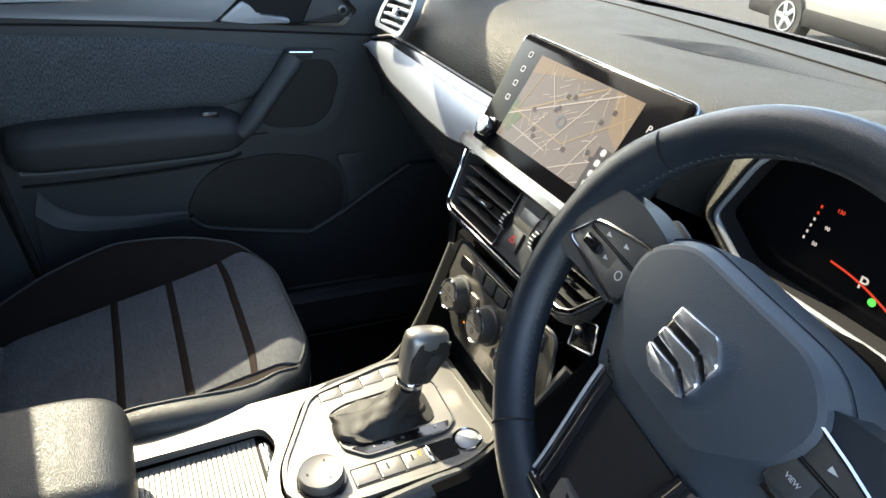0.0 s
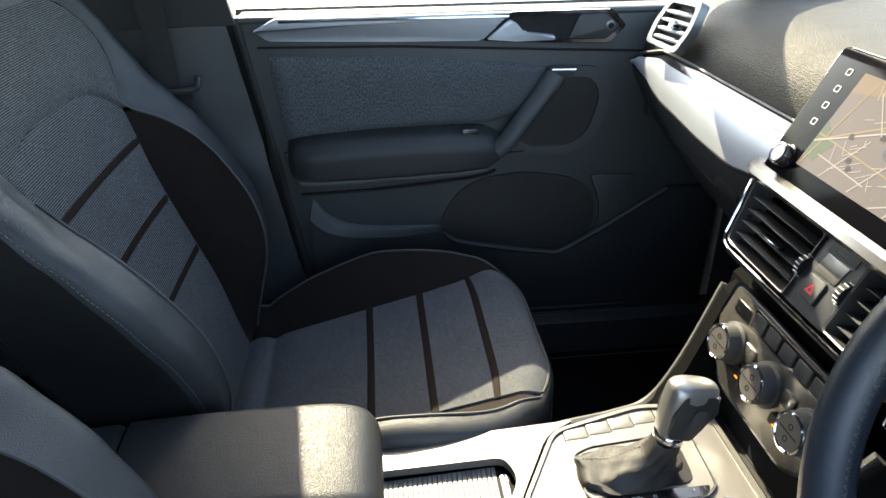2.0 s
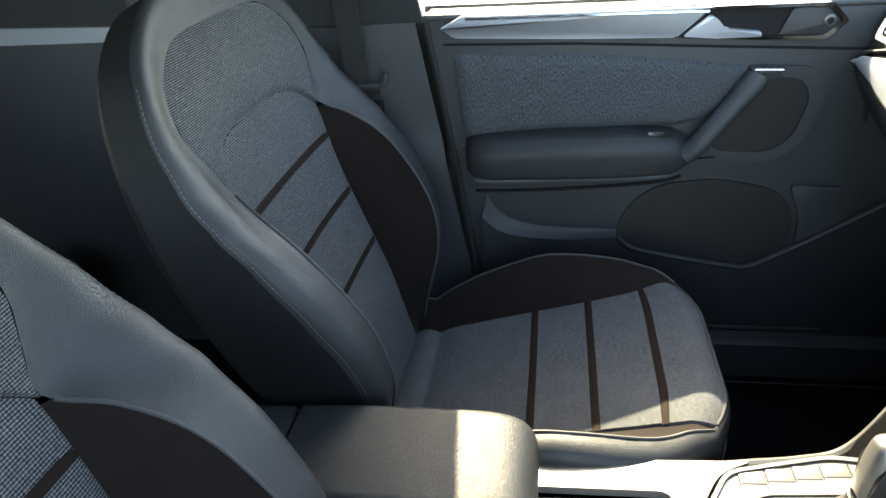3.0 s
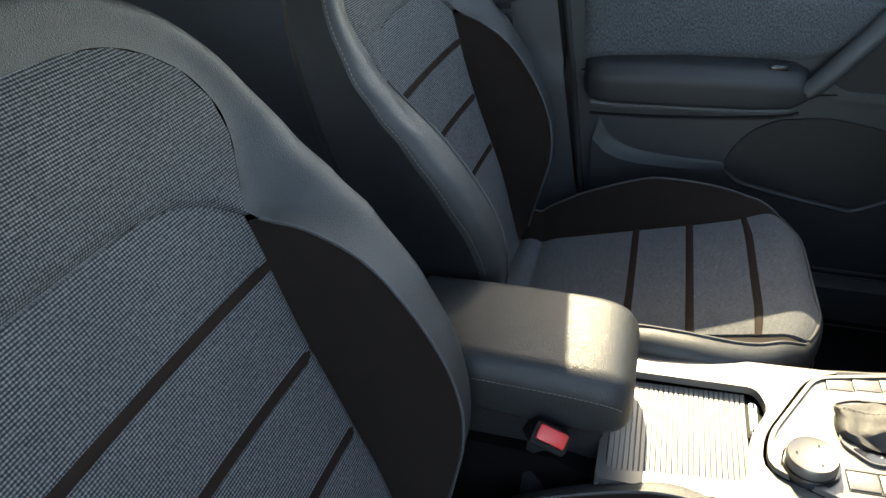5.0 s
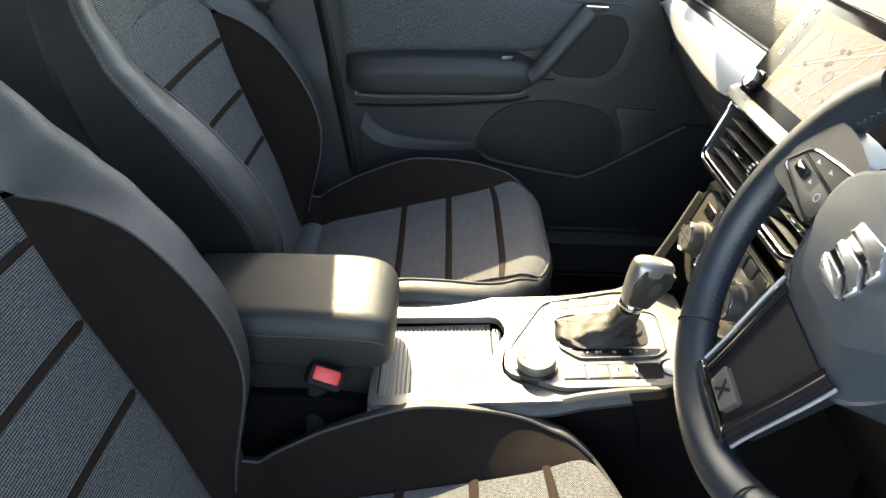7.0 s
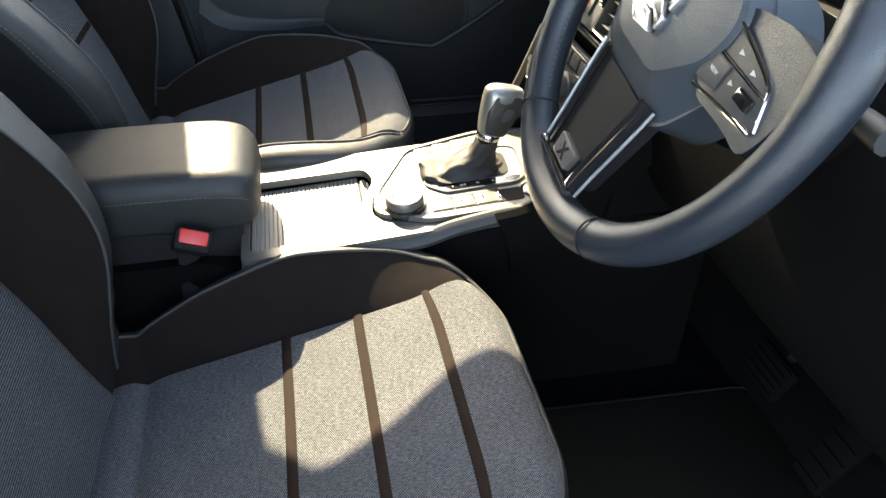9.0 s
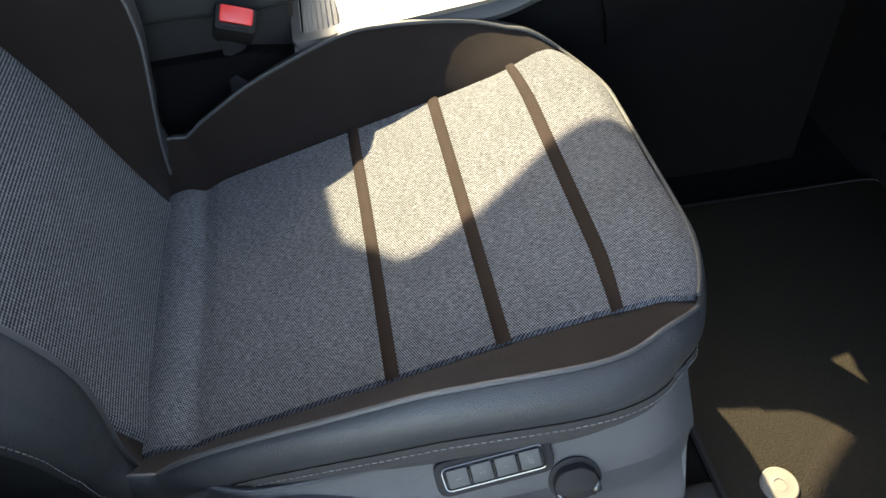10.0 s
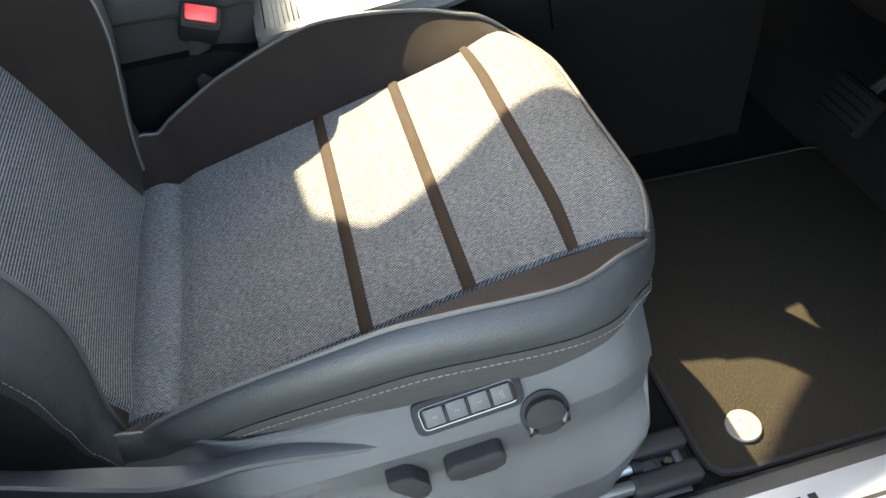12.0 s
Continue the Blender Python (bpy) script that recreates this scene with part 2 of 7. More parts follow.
def tube(path, r, sides=8, closed=False, bm=None, flat=1.0, caps=True):
    """A round bar along a path; r a number or one for each point."""
    bm = bm or bmesh.new()
    P = [Vector(p) for p in path]
    n = len(P)
    rings, up = [], None
    for i in range(n):
        a = P[i - 1] if (i or closed) else P[0]
        b = P[(i + 1) % n] if (i < n - 1 or closed) else P[-1]
        t = (b - a).normalized()
        if up is None:
            up = t.orthogonal().normalized()
        up = (up - t * up.dot(t)).normalized()
        side = t.cross(up)
        rr = r[i] if isinstance(r, (list, tuple)) else r
        rings.append([bm.verts.new(P[i] + rr * (math.cos(q) * up + flat * math.sin(q) * side)) for q in [2 * math.pi * k / sides for k in range(sides)]])
    for i in range(n if closed else n - 1):
        A, B = rings[i], rings[(i + 1) % n]
        for k in range(sides):
            bm.faces.new((A[k], A[(k + 1) % sides], B[(k + 1) % sides], B[k]))
    if caps and not closed:
        bm.faces.new(rings[0][::-1]), bm.faces.new(rings[-1])
    return bm


def loft(rings, closed=True, caps=True, bm=None):
    bm = bm or bmesh.new()
    R = [[bm.verts.new(p) for p in ring] for ring in rings]
    n = len(R[0])
    for A, B in zip(R, R[1:]):
        for k in range(n if closed else n - 1):
            bm.faces.new((A[k], A[(k + 1) % n], B[(k + 1) % n], B[k]))
    if caps and closed:
        bm.faces.new(R[0][::-1]), bm.faces.new(R[-1])
    return bm


def lathe(profile, sides=32, m=None, bm=None):
    """Rings (radius, height) about the local z axis."""
    rings = [[Vector((r * math.cos(a), r * math.sin(a), h)) for a in [2 * math.pi * k / sides for k in range(sides)]] for r, h in profile]
    if m is not None:
        rings = [[m @ p for p in ring] for ring in rings]
    return loft(rings, bm=bm)


def circle(r, n=24, cx=0.0, cy=0.0):
    return [(cx + r * math.cos(2 * math.pi * k / n), cy + r * math.sin(2 * math.pi * k / n)) for k in range(n)]


def interp(table, x):
    """Smooth reading of a table of (x, value)."""
    if x <= table[0][0]:
        return table[0][1]
    for (a, p), (b, q) in zip(table, table[1:]):
        if x <= b:
            s = (x - a) / (b - a)
            return p + (q - p) * s * s * (3 - 2 * s) * 0.5 + (q - p) * s * 0.5
    return table[-1][1]


def dense(table):
    """A table resampled along a smooth curve."""
    return [(p.x, p.y) for p in spline([(a, b) for a, b in table], 8)]


def stitches(path, length=0.004, gap=0.0025, r=0.0006):
    """Short thread dashes along a path."""
    bm = bmesh.new()
    P = [Vector(p) for p in path]
    acc, on, start = 0.0, True, P[0]
    pos = P[0]
    for q in P[1:]:
        while True:
            need = (length if on else gap) - acc
            d = (q - pos).length
            if d < need or d < 1e-6:
                acc += d
                pos = q
                break
            pos = pos + (q - pos) * (need / d)
            if on:
                tube([start, pos], r, 4, bm=bm)
            start, on, acc = pos, not on, 0.0
    return bm


def text_mesh(body, size, depth=0.0003):
    cu = bpy.data.curves.new("lettering", "FONT")
    cu.body, cu.size, cu.extrude, cu.align_x, cu.align_y = body, size, depth, "CENTER", "CENTER"
    ob = bpy.data.objects.new("lettering", cu)
    me = bpy.data.meshes.new_from_object(ob)
    bm = bmesh.new()
    bm.from_mesh(me)
    bpy.data.objects.remove(ob)
    return bm


def write(body, size, m, material, parent, label=""):
    bm = text_mesh(body, size)
    bmesh.ops.transform(bm, matrix=m, verts=bm.verts)
    return part("lettering", bm, material, parent, label, smooth=0)


def plane_m(o, x, y):
    """A pose whose local x and y run along the given directions."""
    x, y = Vector(x).normalized(), Vector(y).normalized()
    z = x.cross(y).normalized()
    y = z.cross(x)
    m = Matrix((x, y, z)).transposed().to_4x4()
    m.translation = o
    return m


# ---- setting ----
ASPHALT = mat("asphalt", (0.042, 0.039, 0.034), 0.9, bump=0.6, bscale=90, vary=0.3, scale=3)
PAVING = mat("pale_paving", (0.42, 0.41, 0.39), 0.85, bump=0.4, bscale=60, vary=0.12, scale=2)
DRYGRASS = mat("dry_grass", (0.085, 0.070, 0.032), 0.95, bump=1.0, bscale=40, vary=0.4, scale=5)


def sheet(name, pts, z, material, label, category, depth=0.05):
    ob = part(name, prism(pts, depth, m=Matrix.Translation((0, 0, z - depth))), material, smooth=0)
    return tagged(ob, label, category, kind="structure")


sheet("ground", [(-300, -300), (300, -300), (300, 300), (-300, 300)], 0.0, ASPHALT, "grey asphalt parking area around the car", "ground")
sheet("pavement", [(-60, -40), (-2.2, -40), (-2.2, 4.5), (-60, 4.5)], 0.012, PAVING, "pale sunlit concrete paving beside the car", "pavement", 0.011)
sheet("verge", [(-12, 1.84), (6, 12.3), (6, 13.7), (-12, 3.3)], 0.06, DRYGRASS, "strip of dry yellow grass ahead of the car", "verge", 0.059)

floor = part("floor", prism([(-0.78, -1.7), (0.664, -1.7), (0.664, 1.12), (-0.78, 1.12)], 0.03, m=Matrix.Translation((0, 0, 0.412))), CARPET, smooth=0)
tagged(floor, "black carpeted cabin floor", "floor", kind="structure")
# toe board and front bulkhead
bm = loft([[(x, 0.98, 0.44), (x, 1.12, 0.60), (x, 1.16, 1.16), (x, 1.20, 1.16), (x, 1.20, 0.41), (x, 0.98, 0.41)] for x in (-0.78, 0.76)])
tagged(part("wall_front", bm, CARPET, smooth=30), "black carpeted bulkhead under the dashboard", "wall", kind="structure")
tagged(part("wall_rear", rbox(1.56, 0.05, 1.2, 0.02, Matrix.Translation((0, -1.72, 1.05))), PLASTIC, smooth=0), "dark plastic tailgate lining", "wall", kind="structure")


def roof_front(x):
    return 0.60 - 0.85 * x * x


def roof_pt(u, v, lift=0.0):
    x = 0.62 * u
    yf = roof_front(x)
    y = yf + (-1.74 - yf) * v
    z = 1.625 + 0.055 * (1 - u * u) + 0.03 * math.sin(math.pi * min(1, 0.2 + v * 0.8)) - 0.045 * max(0, 0.12 - v) / 0.12
    return Vector((x, y, z + lift))


US, VS = lin(-1, 1, 21), lin(0, 1, 15)
tagged(part("ceiling", grid(lambda u, v: roof_pt(u, v), US, VS, 0.012), HEADLINER), "pale grey fabric headliner under the roof", "ceiling", kind="structure")
tagged(part("roof", grid(lambda u, v: roof_pt(u * 1.03, v, 0.028), US, VS, 0.01), PAINT), "dark grey painted car roof", "roof", kind="structure")


def side_x(z):
    """How far the upper body leans in, from belt to roof."""
    return 0.735 - 0.115 * max(0.0, min(1.0, (z - 1.21) / 0.41))


def side_panel(name, pts, sx, material, label, category, inner=0.0, thick=0.014):
    """A body panel of (y, z) points that follows the lean of the car's side."""
    bm = bmesh.new()
    lo = [bm.verts.new((sx * (side_x(z) + inner), y, z)) for y, z in pts]
    hi = [bm.verts.new((sx * (side_x(z) + inner + thick), y, z)) for y, z in pts]
    n = len(pts)
    bm.faces.new(lo), bm.faces.new(hi[::-1])
    for i in range(n):
        bm.faces.new((lo[i], hi[i], hi[(i + 1) % n], lo[(i + 1) % n]))
    bmesh.ops.triangulate(bm, faces=[f for f in bm.faces if len(f.verts) > 4])
    return tagged(part(name, bm, material, smooth=0), label, category, kind="structure")


def resample(pts, n):
    """Points at even steps along a line of (y, z) points."""
    P = [Vector(p) for p in pts]
    ds = [0.0]
    for a, b in zip(P, P[1:]):
        ds.append(ds[-1] + (b - a).length)
    out = []
    for t in lin(0, ds[-1], n):
        k = max(i for i in range(len(P) - 1) if ds[i] <= t + 1e-9)
        q = (t - ds[k]) / (ds[k + 1] - ds[k])
        out.append(tuple(P[k] + (P[k + 1] - P[k]) * min(1, q)))
    return out


# upper edge of the side windows, and the pillars above and around them
EDGE = [(-0.040, 1.540), (-0.026, 1.598), (0.014, 1.621), (0.098, 1.615), (0.21, 1.590), (0.285, 1.594), (0.36, 1.557), (0.45, 1.520), (0.56, 1.480), (0.64, 1.425), (0.70, 1.383), (0.95, 1.262), (1.02, 1.21)]
for sx, side in ((-1, "left"), (1, "right")):
    top = [(1.30, 1.225), (0.99, 1.380), (0.80, 1.470), (0.683, 1.540), (0.42, 1.64), (0.28, 1.66), (-0.03, 1.66)]
    lo_line, hi_line = resample(EDGE, 40), resample(top[::-1], 40)
    bm = bmesh.new()
    rows = [[bm.verts.new((sx * (side_x(z) + d), y, z)) for y, z in line] for line, d in ((lo_line, 0), (hi_line, 0), (hi_line, 0.014), (lo_line, 0.014))]
    for a, b in ((0, 1), (1, 2), (2, 3), (3, 0)):
        for i in range(39):
            bm.faces.new((rows[a][i], rows[a][i + 1], rows[b][i + 1], rows[b][i]))
    tagged(part("pillar_a_" + side, bm, PLASTIC_GREY, smooth=30), "grey windscreen pillar with its inner trim", "pillar", kind="structure")
    rear_edge = [(0.017, 1.19), (-0.03, 1.555), (-0.03, 1.66), (-0.16, 1.66), (-0.19, 1.50), (-0.21, 1.19)]
    side_panel("pillar_b_upper_" + side, rear_edge, sx, PLASTIC_GREY, "dark grey upper centre pillar trim", "pillar", thick=0.014)
    rear = [(-0.21, 1.19), (-0.19, 1.50), (-0.16, 1.66), (-1.72, 1.66), (-1.72, 1.19), (-1.05, 1.19), (-1.15, 1.56), (-0.26, 1.56), (-0.28, 1.19)]
    side_panel("pillar_c_" + side, rear, sx, PLASTIC_GREY, "grey rear side trim around the rear window", "pillar")


def pillar_low(sx, side):
    def fn(u, v):
        z = 0.44 + 0.75 * v
        yf = 0.017 + (1.19 - z) * 0.165
        y = yf - 0.02 - 0.26 * u
        bulge = 0.012 * math.sin(math.pi * min(1, u * 1.15))
        step = 0.012 if z > 0.94 else 0.0
        x = (0.742 if sx < 0 else 0.722) - bulge + step * (1 - u)
        return Vector((sx * x, y, z))
    ob = part("pillar_b_" + side, grid(fn, lin(0, 1, 14), lin(0, 1, 24), 0.012), PLASTIC_GREY)
    return tagged(ob, "dark grey lower centre pillar trim", "pillar", kind="structure")


pillar_low(-1, "left"), pillar_low(1, "right")
bm = tube(spline([(0.734, 0.03, 1.15), (0.730, 0.062, 0.93), (0.728, 0.085, 0.80), (0.724, 0.105, 0.66), (0.722, 0.13, 0.53)], 6), 0.011, 10)
tagged(part("door_seal", bm, LIT_SEAL), "door seal along the centre pillar, painted beige as if lit", "seal", kind="structure")

bm = prism([(-0.32, 0.40), (1.05, 0.40), (1.05, 1.19), (-0.32, 1.19)], 0.02, 0, plane_m((-0.885, 0, 0), (0, 1, 0), (0, 0, 1)))
tagged(part("wall_side", bm, PAINT, smooth=0), "dark grey outer body side", "wall", kind="structure")
bm = loft([[(-0.87, y, 1.17), (-0.87, y, 1.19), (-0.752, y, 1.19), (-0.752, y, 1.17)] for y in (-0.32, 1.05)])
tagged(part("trim_belt", bm, MATT, smooth=0), "black belt strip below the side glass", "trim", kind="structure")
bm = prism([(-0.30, 0.40), (0.035, 0.40), (0.035, 1.19), (-0.30, 1.19)], 0.02, 0, plane_m((-0.80, 0, 0), (0, 1, 0), (0, 0, 1)))
tagged(part("wall_pillar", bm, MATT, smooth=0), "black body panel behind the centre pillar trim", "wall", kind="structure")
# the driver door stands open beside the wheel
bm = prism([(0.0, 0.40), (1.02, 0.40), (1.02, 1.22), (0.0, 1.22)], 0.09, 0.02, plane_m((0.83, 1.08, 0), (0.88, -0.47, 0), (0, 0, 1)))
tagged(part("door_2", bm, PLASTIC, smooth=30), "open driver door with black lining", "door", kind="structure")
# rear doors and outer skins
for sx, side in ((-1, "left"), (1, "right")):
    y1 = -0.24
    tagged(part("rear_door_" + side, rbox(0.06, 1.1, 0.80, 0.02, Matrix.Translation((sx * 0.775, -0.80, 0.79))), PLASTIC), "black plastic rear door lining", "door", kind="structure")
    bm = prism(rounded([(-0.35, 1.175), (-0.30, 1.197), (-1.2, 1.215), (-1.25, 1.175)], 0.006), 0.012, 0.003, plane_m((sx * 0.745, 0, 0), (0, 1, 0), (0, 0, 1)) if sx > 0 else plane_m((-0.745, 0, 0), (0, 1, 0), (0, 0, 1)))
    tagged(part("trim_rear_" + side, bm, SILVER), "satin silver strip on the rear door", "trim", kind="structure")
bm = prism([(1.02, 0.40), (1.02, 1.21), (1.36, 1.21), (1.36, 0.40)], 0.05, 0, plane_m((-0.80, 0, 0), (0, 1, 0), (0, 0, 1)))
tagged(part("wall_left", bm, PAINT, smooth=0), "dark grey body side ahead of the door", "wall", kind="structure")
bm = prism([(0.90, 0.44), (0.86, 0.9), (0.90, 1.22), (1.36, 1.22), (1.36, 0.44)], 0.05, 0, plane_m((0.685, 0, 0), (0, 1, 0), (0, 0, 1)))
tagged(part("wall_right", bm, SHADED_BLACK, smooth=0), "black kick panel beside the driver footwell", "wall", kind="structure")

# bonnet and windscreen
bm = grid(lambda u, v: Vector((0.74 * u, 1.36 + 0.95 * v, 1.135 + 0.03 * (1 - u * u) - 0.22 * v * v)), lin(-1, 1, 13), lin(0, 1, 9), 0.02)
tagged(part("bonnet", bm, PAINT), "dark grey painted bonnet", "bonnet", kind="structure")
GLASS = bpy.data.materials.new("clear_glass")
GLASS.use_nodes = True
gn, gl = GLASS.node_tree.nodes, GLASS.node_tree.links
gn.remove(gn["Principled BSDF"])
clear, sheen_, blend, fres = gn.new("ShaderNodeBsdfTransparent"), gn.new("ShaderNodeBsdfGlossy"), gn.new("ShaderNodeMixShader"), gn.new("ShaderNodeLayerWeight")
clear.inputs["Color"].default_value = (0.885, 0.915, 0.905, 1)
sheen_.inputs["Roughness"].default_value = 0.0
power, gain = gn.new("ShaderNodeMath"), gn.new("ShaderNodeMath")
power.operation, gain.operation = "POWER", "MULTIPLY_ADD"
power.inputs[1].default_value, gain.inputs[1].default_value, gain.inputs[2].default_value = 5.0, 0.6, 0.025
gl.new(fres.outputs["Facing"], power.inputs[0]), gl.new(power.outputs[0], gain.inputs[0])
gl.new(gain.outputs[0], blend.inputs[0]), gl.new(clear.outputs[0], blend.inputs[1]), gl.new(sheen_.outputs[0], blend.inputs[2])
gl.new(blend.outputs[0], gn["Material Output"].inputs["Surface"])


def screen_pt(u, v):
    xb, xt = 0.70 * u, 0.585 * u
    yb = 1.36 - 0.10 * u * u
    yt = roof_front(xt) + 0.01
    return Vector((xb + (xt - xb) * v, yb + (yt - yb) * v, 1.225 + (1.645 - 0.03 * u * u - 1.225) * v + 0.04 * math.sin(math.pi * v)))


ws = part("window_1", grid(screen_pt, lin(-1, 1, 15), lin(0, 1, 9), 0.004), GLASS)
tagged(ws, "clear laminated windscreen", "windscreen", kind="structure")
bm = grid(lambda u, v: screen_pt(u, -0.03 + 0.025 * v) + Vector((0, 0.004, 0.002)), lin(-1, 1, 15), lin(0, 1, 3), 0.003)
tagged(part("trim_windscreen", bm, GLOSS), "black border along the windscreen base", "trim", kind="structure")
pts = [(0.012, 1.19)] + EDGE[:-1] + [(1.0, 1.20)]
side_panel("window_2", pts, -1, GLASS, "closed clear glass in the passenger door", "window", inner=0.022, thick=0.004)


# ---- seats ----
CREST_X = [(-0.08, 0.200), (0.0, 0.206), (0.05, 0.212), (0.1, 0.220), (0.2, 0.231), (0.3, 0.232), (0.35, 0.227), (0.40, 0.215), (0.436, 0.198), (0.46, 0.178)]
CREST_H = [(-0.08, 0.036), (0.0, 0.046), (0.05, 0.058), (0.1, 0.068), (0.2, 0.075), (0.25, 0.066), (0.30, 0.050), (0.35, 0.031), (0.40, 0.014), (0.436, 0.005), (0.46, 0.001), (0.5, 0.0)]
CREST_X, CREST_H = dense(CREST_X), dense(CREST_H)
CREASE_X = [(-0.08, 0.163), (0.28, 0.166), (0.35, 0.169), (0.40, 0.175), (0.436, 0.178), (0.46, 0.174), (0.5, 0.170)]


ROLL = 0.412
SLOPE = {"cushion": 0.235}


def cushion_frame(t):
    """Along the cushion, t in metres from the rear seam: the line's point and normal in the yz plane."""
    slope = SLOPE["cushion"]
    if t <= ROLL:
        y = t
        z = slope * t - 0.006 * math.exp(-((t) / 0.012) ** 2)
        if t < 0:
            z += 0.010 * math.sin(math.pi * min(1, -t / 0.08)) - 0.018 * (t / 0.08) ** 2
        a = math.atan(slope)
    else:
        r, a0 = 0.046, math.atan(slope)
        q = min((t - ROLL) / r, 1.72)
        yc, zc = ROLL + r * math.sin(a0), slope * ROLL - r * math.cos(a0)
        y, z = yc - r * math.sin(a0 - q), zc + r * math.cos(a0 - q)
        a = a0 - q
        left = (t - ROLL) - q * r
        if left > 0:
            y, z = y + left * math.cos(a), z + left * math.sin(a)
    return y, z, -math.sin(a), math.cos(a)


def cushion_pt(x, off, t):
    y, z, ny, nz = cushion_frame(t)
    k = max(0.0, (abs(x) - 0.09) / 0.09) ** 2
    q = max(0.0, min(1.0, (t - 0.33) / 0.12))
    y -= 0.032 * k / (1 + 0.25 * k) * q * q * (3 - 2 * q)
    return Vector((x, y + off * ny, z + off * nz))


def insert_off(s, t):
    return -0.005 * (1 - s * s) + 0.003 * (1 - abs(s) ** 6) - (0.004 if abs(s) > 0.985 else 0)


def build_seat(name, m, label, band_lift=0.0, slope=0.235, inboard=1, recline=21.5, drop=0.0):
    SLOPE["cushion"], RECLINE["back"] = slope, radians(recline)
    BACK_O.z = 0.002 - drop
    root = thing(name, m, label, "car seat", "front seats")
    ts = lin(-0.08, -0.006, 9) + [-0.003, 0.0, 0.003] + lin(0.01, 0.43, 26) + lin(0.437, 0.468, 7)
    ss = [-1, -0.985, -0.95] + lin(-0.9, 0.9, 19) + [0.95, 0.985, 1]
    part("seat_cushion", grid(lambda s, t: cushion_pt(s * interp(CREASE_X, t), insert_off(s, t), t), ss, ts, uv=lambda s, t: (s * 0.165, t)), CLOTH, root, "grey-blue woven cloth cushion")
    for t0 in (0.180, 0.274, 0.370):
        bm = grid(lambda s, w: cushion_pt(s * (interp(CREASE_X, t0) + 0.001), insert_off(s, t0) + 0.0018 - 0.0014 * abs(w) ** 4 + (0.004 if abs(s) > 0.985 else 0), t0 + 0.0062 * w), lin(-1, 1, 25), lin(-1, 1, 5))
        part("band", bm, BAND, root, "dark woven band across the cushion")
    tb = lin(-0.08, 0.46, 44)
    for sg in (-1, 1):
        def face(a, t):
            xi, xc, h = interp(CREASE_X, t), interp(CREST_X, t), interp(CREST_H, t)
            w = a + 0.16 * math.sin(math.pi * a) * -0.4
            return cushion_pt(sg * (xi + (xc - xi) * a), -0.004 + (h + 0.004) * w ** 0.85, t)
        part("bolster_face", grid(face, lin(0, 1, 7), tb, uv=lambda a, t: (a * 0.05, t)), SUEDE, root, "dark brown suede-like bolster face")

        part("piping", tube([cushion_pt(sg * interp(CREST_X, t), interp(CREST_H, t) + 0.0008, t) for t in lin(-0.07, 0.452, 60)], 0.0021, 6), PIPING, root, "grey piping")
    # leather and cloth running round both sides and the front
    side = [(interp(CREST_X, t), t, interp(CREST_H, t)) for t in (-0.08, -0.03, 0.02, 0.07, 0.12, 0.17, 0.22, 0.27, 0.30, 0.33, 0.36, 0.385, 0.41, 0.43, 0.447)]
    half = spline(side + [(0.168, 0.454, 0.001), (0.140, 0.457, 0.0), (0.09, 0.458, 0.0), (0.0, 0.458, 0.0)], 4)
    line = [(p.x, p.y, p.z) for p in half] + [(-p.x, p.y, p.z) for p in half[-2::-1]]
    pts = [cushion_pt(x, h, t) for x, t, h in line]
    lean, flow = math.atan(slope), []
    for k in range(len(pts)):
        lo, hi = pts[max(0, k - 3)], pts[min(len(pts) - 1, k + 3)]
        flow.append(Vector((hi.y - lo.y, lo.x - hi.x, 0)).normalized())

    def wrap(a, k):
        x, t, h = line[k]
        f = max(0.0, flow[k].y) ** 1.5
        down = Vector((0, math.sin(lean) * (1 - f), -math.cos(lean) * (1 - f) - f)).normalized()
        wide = interp([(-0.08, 0.008), (0.05, 0.012), (0.3, 0.022), (0.40, 0.020), (0.45, 0.010), (0.47, 0.007)], t) + (0.012 * (1 - f) if x * inboard > 0 else 0.0)
        q = min(1.0, a / 0.65) * math.pi / 2
        return pts[k] + flow[k] * (wide * math.sin(q) ** 0.9 - 0.003 * max(0.0, a - 0.65) / 0.35) + down * (0.024 * (1 - math.cos(q)) + (0.016 + 0.012 * f) * max(0.0, a - 0.65) / 0.35)

    def skirt(a, k):
        f = max(0.0, flow[k].y)
        down = Vector((0, math.sin(lean) * (1 - f), -math.cos(lean) * (1 - f) - f)).normalized()
        return wrap(1.0, k) + flow[k] * (0.001 + 0.003 * math.sin(math.pi * min(1, a * 2)) - 0.016 * a) + down * (0.080 * a)
    ks = list(range(len(pts)))
    part("side_panel", grid(wrap, lin(0, 1, 13), ks), LEATHER, root, "black leather band round the cushion")
    part("skirt", grid(skirt, lin(0, 1, 10), ks), CLOTH_SKIRT, root, "black cloth skirt")
    part("stitching", stitches([skirt(0.10, k) + flow[k] * 0.0012 for k in ks[2:-2]], 0.0036, 0.0022, 0.0005), THREAD, root, "pale seam stitching")
    part("piping", tube([pts[k] + Vector((0, 0.0006, 0.0006)) for k in range(len(half) - 14, len(pts) - len(half) + 14)], 0.0019, 6), PIPING, root, "grey piping")
    # solid body under the cloth
    part("seat_base", rbox(0.36, 0.44, 0.10, 0.03, pose(0, 0.21, -0.055, math.degrees(math.atan(slope)))), CLOTH_SKIRT, root)
    part("seat_frame", rbox(0.38, 0.40, 0.10, 0.02, Matrix.Translation((0, 0.16, -0.125))), MATT, root)
